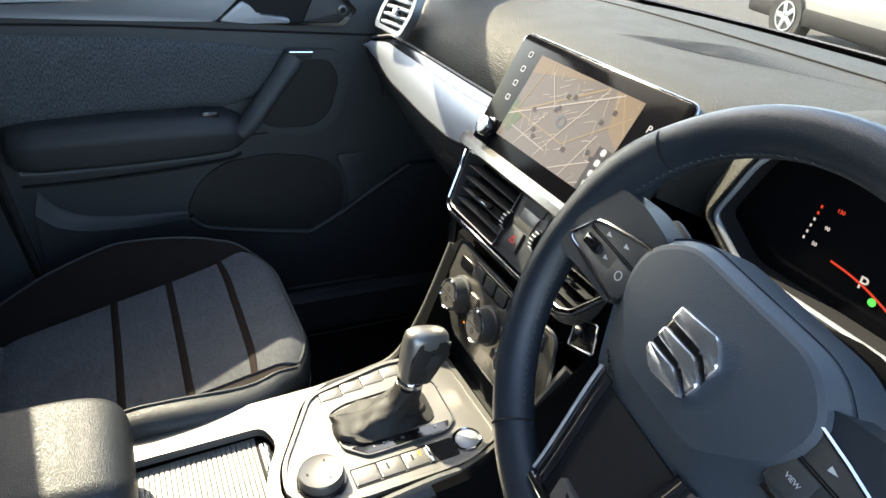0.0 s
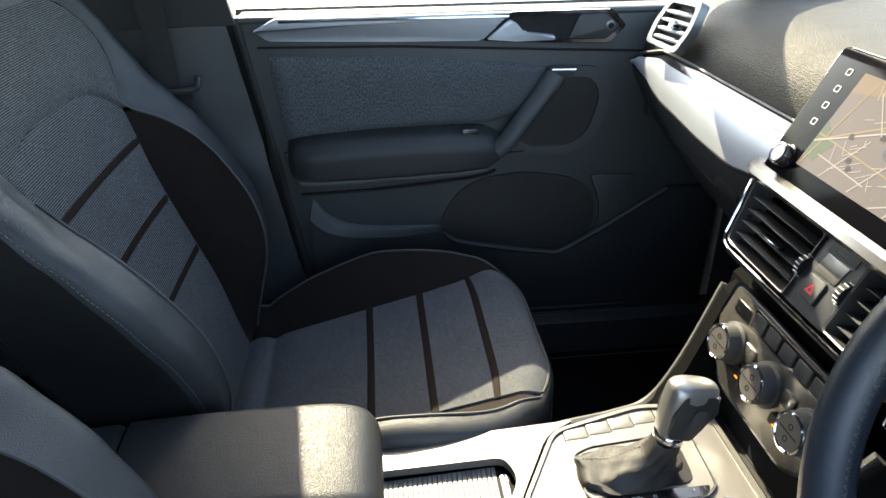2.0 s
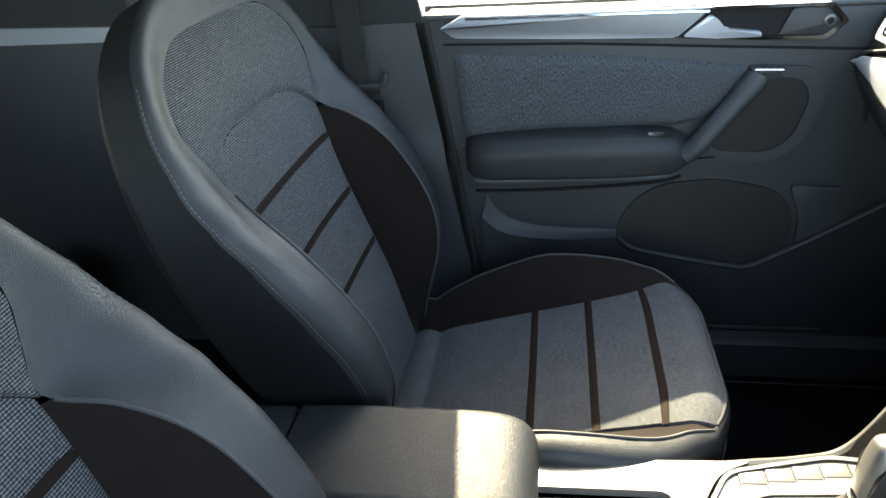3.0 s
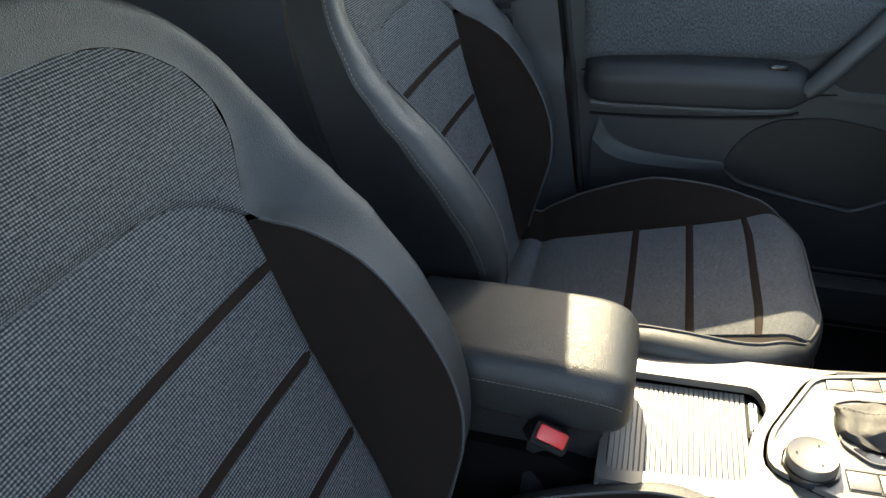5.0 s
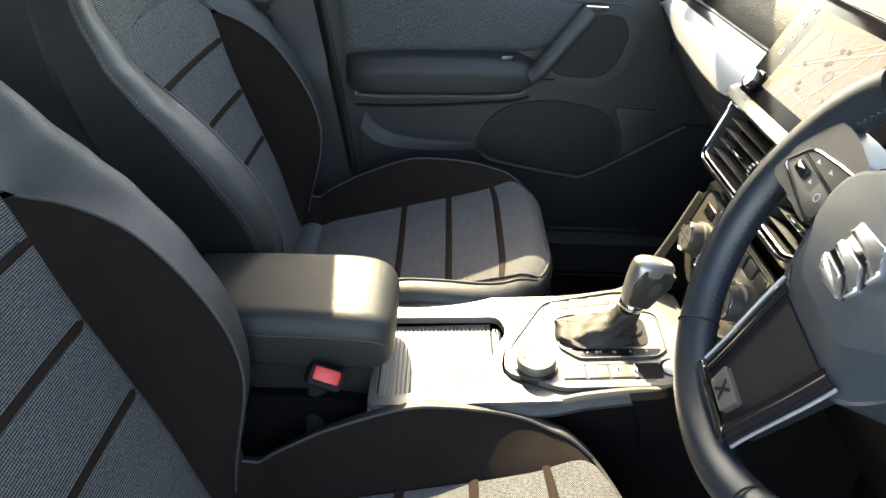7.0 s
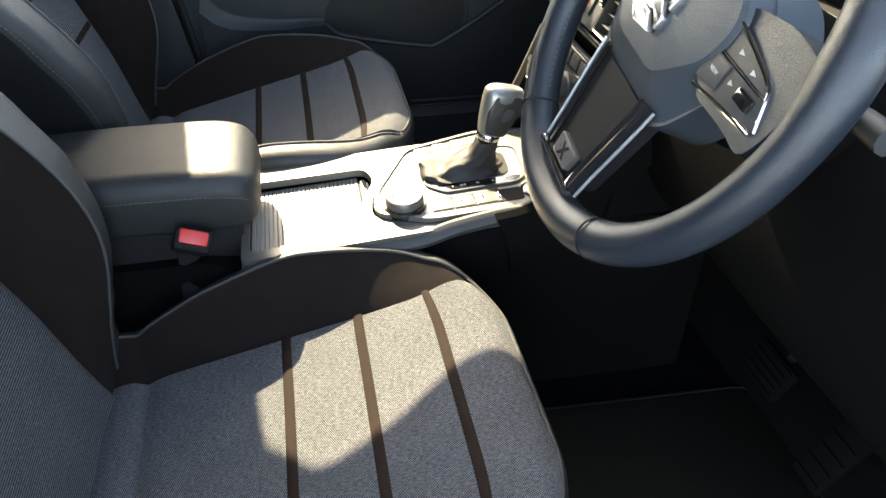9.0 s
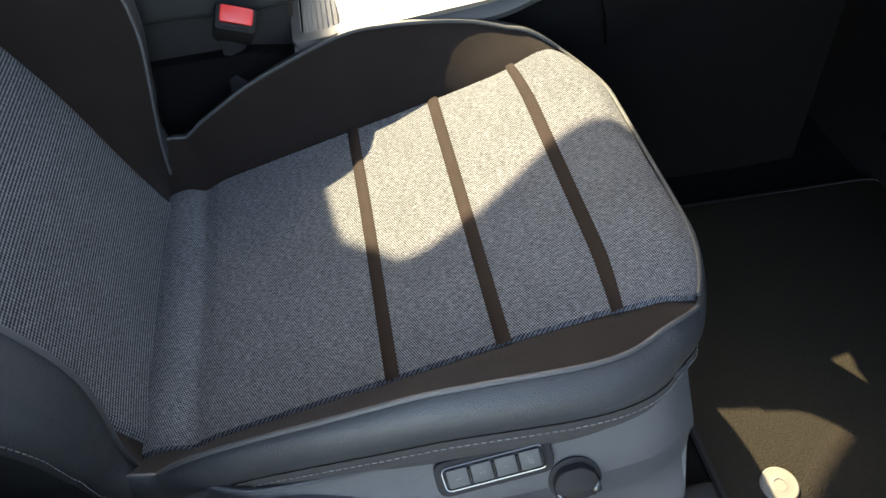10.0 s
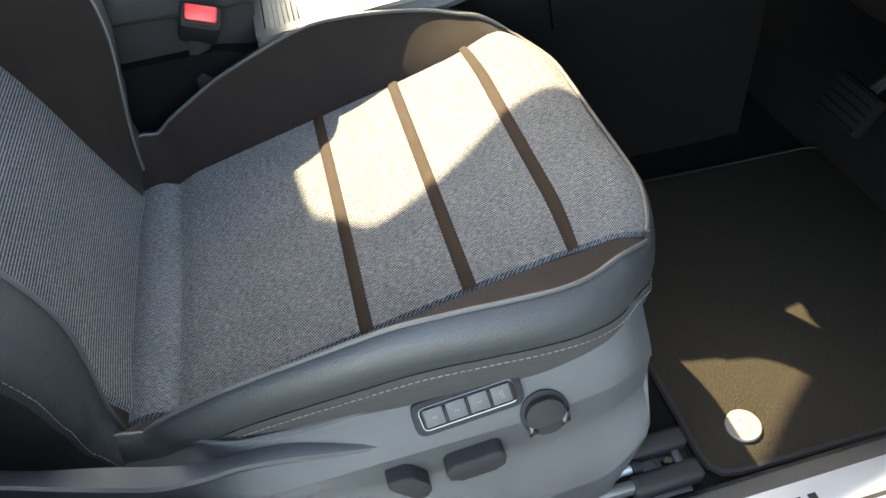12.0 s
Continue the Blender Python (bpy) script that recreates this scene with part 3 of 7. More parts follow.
    for sg in (-1, 1):
        part("seat_rail", rbox(0.035, 0.52, 0.035, 0.006, Matrix.Translation((sg * 0.19, 0.17, -0.188))), MATT, root)
        for yy in (0.02, 0.33):
            part("bracket", rbox(0.03, 0.05, 0.06, 0.006, Matrix.Translation((sg * 0.19, yy, -0.155))), MATT, root)
    build_back(root, band_lift)
    return root


BACK_O = Vector((0, -0.042, 0.002))
RECLINE = {"back": radians(21.5)}


def back_pt(u, v, n):
    r = RECLINE["back"]
    return BACK_O + Vector((u, n * math.cos(r) - v * math.sin(r), v * math.cos(r) + n * math.sin(r)))


# right half of the backrest: inner line (u, v, height) and outer line (u, v)
FRAME_IN = [(0.176, -0.05, -0.005), (0.180, 0.0, 0.005), (0.186, 0.05, 0.030), (0.190, 0.10, 0.062), (0.198, 0.15, 0.092), (0.205, 0.20, 0.108), (0.209, 0.26, 0.111), (0.214, 0.33, 0.097), (0.214, 0.39, 0.075), (0.203, 0.44, 0.042), (0.182, 0.479, 0.010), (0.195, 0.513, 0.010), (0.212, 0.548, 0.011), (0.214, 0.582, 0.011), (0.190, 0.624, 0.010), (0.125, 0.660, 0.009), (0.0, 0.666, 0.008)]
FRAME_OUT = [(0.205, -0.05), (0.213, 0.0), (0.222, 0.05), (0.234, 0.10), (0.246, 0.15), (0.258, 0.20), (0.272, 0.26), (0.284, 0.33), (0.290, 0.40), (0.291, 0.45), (0.288, 0.49), (0.280, 0.53), (0.268, 0.57), (0.244, 0.622), (0.200, 0.672), (0.120, 0.712), (0.0, 0.724)]
RIDGE = [(-0.05, -0.005), (0.05, 0.030), (0.10, 0.062), (0.15, 0.092), (0.2, 0.108), (0.26, 0.112), (0.33, 0.100), (0.40, 0.076), (0.45, 0.054), (0.50, 0.033), (0.56, 0.020), (0.62, 0.015), (0.67, 0.011), (0.73, 0.006)]
INS_X = [(-0.05, 0.150), (0.05, 0.152), (0.2, 0.163), (0.3, 0.172), (0.40, 0.179), (0.47, 0.181)]


def arch(s):
    return 0.478 + 0.053 * (1 - abs(s) ** 4.2)


def cloth_n(s, v):
    lumbar = 0.016 * math.exp(-((v - 0.16) / 0.11) ** 2)
    return -0.010 * (1 - s * s) + lumbar * (1 - 0.5 * s * s) - 0.004 * math.exp(-((1 - abs(s)) / 0.02) ** 2)


def edge_n(s, v, t):
    """The back cloth rises to meet the shoulder panel along the arch seam."""
    q = max(0.0, (t - 0.78) / 0.22)
    q = q * q * (3 - 2 * q) if q < 1 else 1.0
    return cloth_n(s, v) * (1 - q) + (0.006 * abs(s) ** 7 + 0.004 * s * s - 0.007) * q


def build_back(root, band_lift):
    back = part("backrest", rbox(0.38, 0.06, 0.62, 0.03, Matrix.Translation(BACK_O) @ Matrix.Rotation(RECLINE["back"], 4, "X") @ Matrix.Translation((0, -0.055, 0.30))), LEATHER, root, "upright backrest in cloth and black leather")
    ss = [-1, -0.98, -0.94] + lin(-0.88, 0.88, 19) + [0.94, 0.98, 1]
    vs = lin(0, 1, 32)

    def ins(s, t):
        v = -0.05 + (arch(s) + 0.05) * t
        return back_pt(s * interp(INS_X, v), v, edge_n(s, v, t) - (0.006 if t > 1.0 else 0))
    part("back_panel", grid(ins, ss, vs + [1.006], uv=lambda s, t: (s * 0.17, -0.05 + (arch(s) + 0.05) * t)), CLOTH_BACK, back, "grey-blue woven cloth back panel")
    for v0 in (0.211 + band_lift, 0.310 + band_lift, 0.410 + band_lift):
        bm = grid(lambda s, w: back_pt(s * (interp(INS_X, v0) - 0.001), v0 + 0.006 * w, edge_n(s, v0, (v0 + 0.05) / (arch(s) + 0.05)) + 0.0016 - 0.0016 * abs(w) ** 4), lin(-1, 1, 25), lin(-1, 1, 5))
        part("band", bm, BAND, back, "dark woven band across the back")

    inner = spline(FRAME_IN, 5)
    outer = spline([(u, v, 0) for u, v in FRAME_OUT], 5)
    inner = inner + [Vector((-p.x, p.y, p.z)) for p in inner[-2::-1]]
    outer = outer + [Vector((-p.x, p.y, p.z)) for p in outer[-2::-1]]
    # shoulder cloth between the arch seam and the leather surround
    seam_k = max(k for k in range(len(inner) // 2) if inner[k].y <= 0.480)
    upper = inner[seam_k:len(inner) - seam_k]
    steps = [0.0]
    for p, q in zip(upper, upper[1:]):
        steps.append(steps[-1] + (q - p).length)

    def upper_pt(s):
        want = (1 - s) / 2 * steps[-1]
        k = max(i for i in range(len(upper) - 1) if steps[i] <= want + 1e-9)
        return upper[k] + (upper[k + 1] - upper[k]) * min(1.0, (want - steps[k]) / (steps[k + 1] - steps[k]))

    def shoulder(s, t):
        b0, t0 = Vector((s * 0.182, arch(s), 0.006 * abs(s) ** 7 + 0.004 * s * s)), upper_pt(s)
        p = b0 + (t0 - b0) * t
        edge = 0.0004 * math.exp(-((1 - t) / 0.03) ** 2) + 0.0065 * math.exp(-(t / 0.05) ** 2)
        return back_pt(p.x, p.y, p.z + 0.011 * math.sin(math.pi * t) ** 0.7 * (1 - s * s) - 0.004 * (1 - s * s) * (1 - t ** 3) - edge)
    part("shoulder_panel", grid(shoulder, ss, lin(0, 1, 20), uv=lambda s, t: (s * 0.182 + (upper_pt(s).x - s * 0.182) * t, arch(s) + (upper_pt(s).y - arch(s)) * t)), CLOTH_UP, back, "grey woven cloth shoulder panel")
    ks = list(range(len(inner)))

    def ring(a, k):
        i, o = inner[k], outer[k]
        top = max(i.z, interp(RIDGE, i.y))
        fall = 0.010 + 0.18 * top
        if a <= 0.55:
            q = a / 0.55
            rise = min(1.0, q / 0.50)
            n = i.z + (top - i.z) * rise * rise * (3 - 2 * rise) - fall * max(0.0, (q - 0.45) / 0.55) ** 2
            return back_pt(i.x + (o.x - i.x) * math.sin(q * math.pi / 2), i.y + (o.y - i.y) * math.sin(q * math.pi / 2), n)
        q = (a - 0.55) / 0.45
        n0 = top - fall
        return back_pt(o.x * (1 - 0.03 * q), o.y - 0.006 * q, n0 + (-0.050 - n0) * q)
    part("leather_surround", grid(ring, lin(0, 0.55, 13), ks), LEATHER, back, "black leather bolster and shoulder surround")
    part("side_cover", grid(ring, lin(0.55, 1, 8), ks), SIDE, back, "dull black cover of the backrest sides")
    # rear shell
    cen = Vector((0, 0.32))
    rings = []
    for sc, n in ((0.972, -0.048), (0.95, -0.062), (0.88, -0.076), (0.5, -0.090)):
        rings.append([back_pt(o.x * sc, cen.y + (o.y - cen.y) * sc, n) for o in outer])
    part("rear_shell", loft(rings), SIDE, back, "black leather rear shell")
    for sg in (-1, 1):
        def face(a, t):
            k = t
            v = inner[k].y
            xi = interp(INS_X, v)
            n0 = edge_n(1, v, (v + 0.05) / (arch(1) + 0.05))
            x = xi + (inner[k].x - xi) * a
            return back_pt(sg * x, v, n0 + (inner[k].z - n0) * a ** 0.9 - 0.004 * math.sin(math.pi * a))
        last = max(k for k in range(len(inner) // 2) if inner[k].y <= 0.479)
        part("bolster_face", grid(face, lin(0, 1, 7), list(range(last + 1))), SUEDE, back, "dark brown suede-like bolster face")
        part("piping", tube([back_pt(sg * inner[k].x, inner[k].y, inner[k].z + 0.0008) for k in range(last + 1)], 0.0021, 6), PIPING, back, "grey piping")
        seam = [ring(0.50, k) + Vector((sg * 0.0007, 0, 0)) if sg > 0 else Vector((-ring(0.50, k).x - 0.0007, ring(0.50, k).y, ring(0.50, k).z)) for k in range(2, last + 18)]
        part("stitching", stitches(seam, 0.004, 0.0025, 0.00042), THREAD, back, "pale seam stitching")
    # head restraint on two posts
    head = part("head_restraint", rbox(0.26, 0.10, 0.17, 0.045, Matrix.Translation(back_pt(0, 0.845, -0.02)) @ Matrix.Rotation(RECLINE["back"] * 0.7, 4, "X"), seg=5), LEATHER, root, "padded black leather head restraint")
    for sg in (-1, 1):
        part("post", tube([back_pt(sg * 0.07, 0.68, -0.045), back_pt(sg * 0.07, 0.80, -0.030)], 0.0065, 10), CHROME, head, "chrome post")
        part("collar", tube([back_pt(sg * 0.07, 0.700, -0.043), back_pt(sg * 0.07, 0.722, -0.041)], [0.019, 0.015], 14), PLASTIC, head)


passenger_seat = build_seat("passenger_seat", (-0.358, 0.047, 0.660), "empty passenger seat in grey-blue woven cloth and black leather", 0.014, slope=0.262, recline=18.0, drop=0.015)
driver_seat = build_seat("driver_seat", (0.372, 0.080, 0.648), "empty driver seat in grey-blue woven cloth with power controls", 0.014, inboard=-1)


# ---- centre console ----
def con_z(y):
    return 0.752 + 0.07 * (y - 0.2)


def con_m(x, y, dz=0.0):
    """A pose on the console's top: local x across the car, local y along it."""
    return Matrix.Translation((x, y, con_z(y) + dz)) @ Matrix.Rotation(math.atan(0.07), 4, "X")


console = thing("centre_console", (0, 0, 0), "centre console with satin silver top between the front seats", "console")
rings = []
for y, w, top in ((-0.30, 0.098, 0.70), (-0.22, 0.100, 0.735), (0.16, 0.105, 0.738), (0.21, 0.118, con_z(0.21) - 0.024), (0.30, 0.121, con_z(0.30) - 0.024), (0.44, 0.122, con_z(0.44) - 0.020), (0.60, 0.122, con_z(0.60) - 0.006), (0.67, 0.124, con_z(0.66) - 0.006), (0.80, 0.130, con_z(0.70) - 0.03), (0.90, 0.130, 0.74)):
    rings.append([(-w - 0.02, y, 0.45), (-w - 0.008, y, 0.62), (-w, y, top - 0.014), (-w + 0.012, y, top), (w - 0.012, y, top), (w, y, top - 0.014), (w + 0.008, y, 0.62), (w + 0.02, y, 0.45)])
part("console_body", loft(rings), SHADED_BLACK, console)
# satin top plate around the tray
plate = rounded([(-0.104, 0.212), (0.128, 0.212), (0.128, 0.63), (0.1135, 0.645), (0.1135, 0.470), (0.079, 0.393), (0.028, 0.397), (-0.085, 0.458), (-0.104, 0.50)], [0.01, 0.01, 0.01, 0.004, 0.02, 0.02, 0.03, 0.03, 0.01])
holes = rounded([(-0.060, 0.222), (0.112, 0.222), (0.100, 0.375), (0.030, 0.383), (-0.020, 0.408), (-0.055, 0.395)], [0.008, 0.012, 0.012, 0.02, 0.02, 0.012])


def plate_with_hole(out, hole, depth, m):
    """A flat plate with one opening; both outlines must have as many points as each other or be bridged."""
    bm = bmesh.new()
    loops = []
    for z in (0.0, depth):
        a = [bm.verts.new((x, y, z)) for x, y in out]
        b = [bm.verts.new((x, y, z)) for x, y in hole]
        ea = [bm.edges.new((a[i], a[(i + 1) % len(a)])) for i in range(len(a))]
        eb = [bm.edges.new((b[i], b[(i + 1) % len(b)])) for i in range(len(b))]
        bmesh.ops.triangle_fill(bm, edges=ea + eb, use_beauty=True)
        loops.append((a, b))
    for k in (0, 1):
        lo, hi = loops[0][k], loops[1][k]
        for i in range(len(lo)):
            bm.faces.new((lo[i], lo[(i + 1) % len(lo)], hi[(i + 1) % len(lo)], hi[i]))
    bmesh.ops.transform(bm, matrix=m, verts=bm.verts)
    return bm


SHEAR = Matrix(((1, 0, 0, 0), (0, 1, 0, 0), (0, 0.07, 1, 0.752 - 0.014), (0, 0, 0, 1)))
part("top_plate", plate_with_hole(plate, holes, 0.012, SHEAR @ Matrix.Translation((0, 0, -0.004))), STEEL, console, "satin silver top plate")
for sg in (-1, 1):
    line = [(0.126, 0.213, -0.008), (0.128, 0.30, -0.006), (0.128, 0.44, -0.006), (0.128, 0.50, 0.006), (0.128, 0.56, 0.013), (0.129, 0.61, 0.018)] if sg > 0 else [(0.106, 0.213, -0.008), (0.106, 0.30, -0.007), (0.107, 0.44, -0.007), (0.110, 0.50, -0.004), (0.115, 0.56, -0.002), (0.124, 0.61, 0.006)]
    bm = tube(spline([(sg * x, y, con_z(y) + dz) for x, y, dz in line] + [(sg * 0.138, 0.655, 0.845), (sg * 0.158, 0.705, 0.945)], 6), 0.008 if sg > 0 else 0.0062, 8, flat=1.5 if sg > 0 else 1.1)
    part("side_edge", bm, STEEL if sg < 0 else PLASTIC, console, "satin silver console edge" if sg < 0 else "")
    # cheek between console and dashboard
    pts = [(0.60, 0.50), (0.60, 0.775), (0.648, 0.845), (0.698, 0.945), (0.78, 0.99), (0.92, 0.99), (0.92, 0.50)]
    bm = bmesh.new()
    fl = [0.118, 0.122, 0.132, 0.152, 0.16, 0.16, 0.13]
    a = [bm.verts.new((sg * f, y, z)) for f, (y, z) in zip(fl, pts)]
    b = [bm.verts.new((sg * (f - 0.02), y, z)) for f, (y, z) in zip(fl, pts)]
    bm.faces.new(a), bm.faces.new(b[::-1])
    for i in range(len(a)):
        bm.faces.new((a[i], a[(i + 1) % len(a)], b[(i + 1) % len(a)], b[i]))
    if sg < 0:
        part("cheek", bm, SHADED_BLACK, console, smooth=0)
    else:
        bm.free()
edge = spline([(0.128, 0.555, 0.792), (0.130, 0.605, 0.806), (0.142, 0.650, 0.862), (0.166, 0.692, 0.945), (0.195, 0.712, 1.010), (0.230, 0.722, 1.060)], 6)
out = [(0.0, 0.0, 0.0), (0.008, 0.002, -0.003), (0.013, 0.008, -0.014), (0.010, 0.020, -0.05), (0.0, 0.03, -0.10)]
bm = grid(lambda a, b: edge[a] + Vector(out[b]), list(range(len(edge))), list(range(len(out))), 0.006)
part("cheek", bm, SHADED_BLACK, console, "black padded cheek")
part("tray_floor", prism(holes, 0.004, m=SHEAR @ Matrix.Translation((0, 0, -0.016))), MATT, console)

tray = thing("roller_cover", (0, 0, 0), "closed ribbed silver roller cover over the cup holders", "cover")
N_SLAT = 26
for k in range(N_SLAT):
    y = 0.2265 + k * 0.0062
    far = -0.056 if y < 0.385 else -0.03
    near = 0.110 - (y - 0.222) * 0.08
    slat = part("slat", prism(rounded([(far, -0.0029), (near, -0.0029), (near, 0.0029), (far, 0.0029)], 0.0008, 2), 0.0050, 0.0008, seg=1), TRAY, tray)
    slat.matrix_basis = con_m(0, y, -0.012)
latch = part("cover_latch", prism(rounded([(-0.026, -0.0048), (0.026, -0.0048), (0.026, 0.0048), (-0.026, 0.0048)], 0.004), 0.008, 0.002, con_m(-0.008, 0.391, -0.0055)), CHROME, tray, "small chrome latch")
part("latch_recess", prism(rounded([(-0.029, -0.008), (0.029, -0.008), (0.029, 0.008), (-0.029, 0.008)], 0.004), 0.003, 0, con_m(-0.008, 0.391, -0.0085)), MATT, tray)

# gear panel
gear_panel = thing("gear_selector", (0, 0, 0), "silver gear selector surround with buttons and chrome border", "gear selector")
outline = [(0.078, 0.396), (0.030, 0.401), (-0.082, 0.463), (-0.108, 0.585), (-0.094, 0.672), (0.086, 0.672), (0.112, 0.615), (0.112, 0.470)]
part("border", plate_with_hole(rounded(outline, 0.018), rounded([(x * 0.945, 0.534 + (y - 0.534) * 0.955) for x, y in outline], 0.016), 0.008, SHEAR @ Matrix.Translation((0, 0, 0.008))), STEEL, gear_panel, "satin metal border")
part("face_plate", prism(rounded([(x * 0.95, 0.534 + (y - 0.534) * 0.96) for x, y in outline], 0.016), 0.006, 0.0, SHEAR @ Matrix.Translation((0, 0, 0.007))), STEEL, gear_panel, "satin silver face plate")
frame_pts = [(0.030, 0.477), (-0.036, 0.477), (-0.046, 0.500), (-0.050, 0.618), (-0.040, 0.632), (0.040, 0.628), (0.055, 0.610), (0.055, 0.503)]
part("selector_border", plate_with_hole(rounded(frame_pts, 0.008), rounded([(x * 0.965 + 0.0002, 0.553 + (y - 0.553) * 0.978) for x, y in frame_pts], 0.008), 0.005, SHEAR @ Matrix.Translation((0, 0, 0.012))), GUN, gear_panel, "thin metal border")
part("selector_plate", prism(rounded([(x * 0.95, 0.553 + (y - 0.553) * 0.97) for x, y in frame_pts], 0.008), 0.0035, 0.0, SHEAR @ Matrix.Translation((0, 0, 0.0115))), STEEL, gear_panel, "satin selector plate")
part("gate_well", prism(rounded([(-0.037, 0.482), (0.028, 0.480), (0.032, 0.606), (-0.034, 0.610)], 0.018), 0.0012, 0, SHEAR @ Matrix.Translation((0, 0, 0.0153))), MATT, gear_panel, "black well around the lever")
part("letter_strip", prism(rounded([(0.0335, 0.487), (0.0515, 0.506), (0.0515, 0.612), (0.0375, 0.620)], 0.004), 0.0006, 0, SHEAR @ Matrix.Translation((0, 0, 0.0153))), GLOSS, gear_panel, "black strip with gear letters")
for ch, yy in (("P", 0.598), ("R", 0.576), ("N", 0.553), ("D/S", 0.531)):
    write(ch, 0.0062, con_m(0.043, yy, 0.0162) @ Matrix.Rotation(radians(90), 4, "Z"), WHITEMARK, gear_panel)
write("+", 0.0062, con_m(0.043, 0.515, 0.0162), WHITEMARK, gear_panel)
write("-", 0.009, con_m(0.030, 0.503, 0.0154), WHITEMARK, gear_panel)
for k in range(4):
    part("button", prism(rounded([(-0.010, -0.0145), (0.010, -0.0145), (0.010, 0.0145), (-0.010, 0.0145)], 0.002), 0.0028, 0.001, con_m(-0.073 - 0.004 * k, 0.492 + 0.031 * k, 0.0112)), STEEL, gear_panel, "flat silver button")
for k in range(3):
    b = part("button", prism(rounded([(-0.0125, -0.0150), (0.0125, -0.0150), (0.0125, 0.0150), (-0.0125, 0.0150)], 0.002), 0.0035, 0.001, con_m(0.080, 0.492 + 0.032 * k, 0.0112)), STEEL, gear_panel, "flat silver button")
    if k:
        part("marking", prism([(-0.005, -0.0012), (0.005, -0.0012), (0.005, 0.0012), (-0.005, 0.0012)], 0.0003, 0, con_m(0.077, 0.492 + 0.032 * k - 0.004, 0.0148)), MATT, b)
        if k == 2:
            part("lamp", prism([(-0.004, -0.001), (0.004, -0.001), (0.004, 0.001), (-0.004, 0.001)], 0.0003, 0, con_m(0.074, 0.492 + 0.064 + 0.007, 0.0148)), glow("amber_lamp", (1.0, 0.35, 0.02), 0.5), b, "small amber lamp")
part("brake_switch_well", prism(rounded([(-0.015, -0.018), (0.015, -0.018), (0.015, 0.018), (-0.015, 0.018)], 0.003), 0.002, 0, con_m(0.080, 0.592, 0.0118)), MATT, gear_panel, "dark well of the parking brake switch")

# dark joints around the buttons and the brake switch lip
for k in range(5):
    part("joint", rbox(0.022, 0.0012, 0.0008, 0, con_m(-0.071 - 0.004 * k, 0.4765 + 0.031 * k, 0.0133)), MATT, gear_panel)
for k in range(4):
    part("joint", rbox(0.028, 0.0012, 0.0008, 0, con_m(0.080, 0.476 + 0.032 * k, 0.0133)), MATT, gear_panel)
for dx in (-0.0145, 0.0145):
    part("joint", rbox(0.0012, 0.130, 0.0008, 0, con_m(0.080 + dx, 0.541, 0.0133)), MATT, gear_panel)
part("brake_lip", rbox(0.028, 0.006, 0.004, 0.001, con_m(0.080, 0.574, 0.0145)), CHROME, gear_panel, "bright lip of the parking brake switch")
rim_line = rounded([(x * 0.955, 0.534 + (y - 0.534) * 0.965) for x, y in outline], 0.016)
part("joint", tube([SHEAR @ Vector((x, y, 0.0152)) for x, y in rim_line], 0.0009, 5, closed=True), MATT, gear_panel, "dark joint line")

rotary = thing("rotary_dial", con_m(0.068, 0.441, 0.010), "round silver drive mode dial on the gear panel", "dial")
part("skirt", lathe([(0.030, -0.002), (0.031, 0.004), (0.0295, 0.010)]), GLOSS, rotary)
part("cap", lathe([(0.0265, 0.0), (0.0272, 0.014), (0.0268, 0.0205), (0.0255, 0.0225), (0.024, 0.0218), (0.0, 0.0215)][:-1] + [(0.001, 0.0215)]), STEEL, rotary, "satin silver cap")
for a in (30, 150, 270):
    part("marking", prism([(-0.002, -0.0012), (0.002, -0.0012), (0.002, 0.0012), (-0.002, 0.0012)], 0.0003, 0, pose(0.016 * math.cos(radians(a)), 0.016 * math.sin(radians(a)), 0.0216)), MATT, rotary)
start = thing("start_button", con_m(0.076, 0.628, 0.0125), "round chrome engine start button", "button")
part("ring", lathe([(0.0195, -0.002), (0.0195, 0.002), (0.018, 0.0032), (0.016, 0.0022), (0.0155, -0.001)]), CHROME, start)
part("cap", lathe([(0.0152, -0.002), (0.0152, 0.0012), (0.014, 0.0020), (0.001, 0.0016)]), SILVER, start, "brushed silver cap")

# gear lever
lever = thing("gear_lever", (0, 0, 0), "silver and black automatic gear lever with a leather boot", "gear lever")
boot_c = [(0.0, 0.540, 0.782), (0.0, 0.540, 0.791), (0.0, 0.541, 0.798), (0.001, 0.549, 0.807), (0.003, 0.561, 0.819), (0.005, 0.570, 0.833), (0.006, 0.574, 0.846)]
boot_r = [(0.034, 0.061), (0.035, 0.062), (0.031, 0.054), (0.024, 0.037), (0.0195, 0.024), (0.0175, 0.0185), (0.0165, 0.0165)]
rings = []
for i, (c, (rx, ry)) in enumerate(zip(spline(boot_c, 3), [(v.x, v.y) for v in spline([(a, b, 0) for a, b in boot_r], 3)])):
    ring = []
    for k in range(32):
        a = 2 * math.pi * k / 32
        ca, sa = math.cos(a), math.sin(a)
        p = 0.55 if i < 5 else 0.8
        q = 1 + 0.13 * math.sin(3 * a + i * 0.35) * math.sin(math.pi * min(1, i / 16)) + 0.07 * math.sin(7 * a - i * 0.6) * math.sin(math.pi * min(1, i / 16))
        ring.append((c.x + rx * q * math.copysign(abs(ca) ** p, ca), c.y + ry * q * math.copysign(abs(sa) ** p, sa), c.z + 0.003 * math.sin(2 * a + i)))
    rings.append(ring)
part("boot", loft(rings), BOOT, lever, "creased black leather boot")
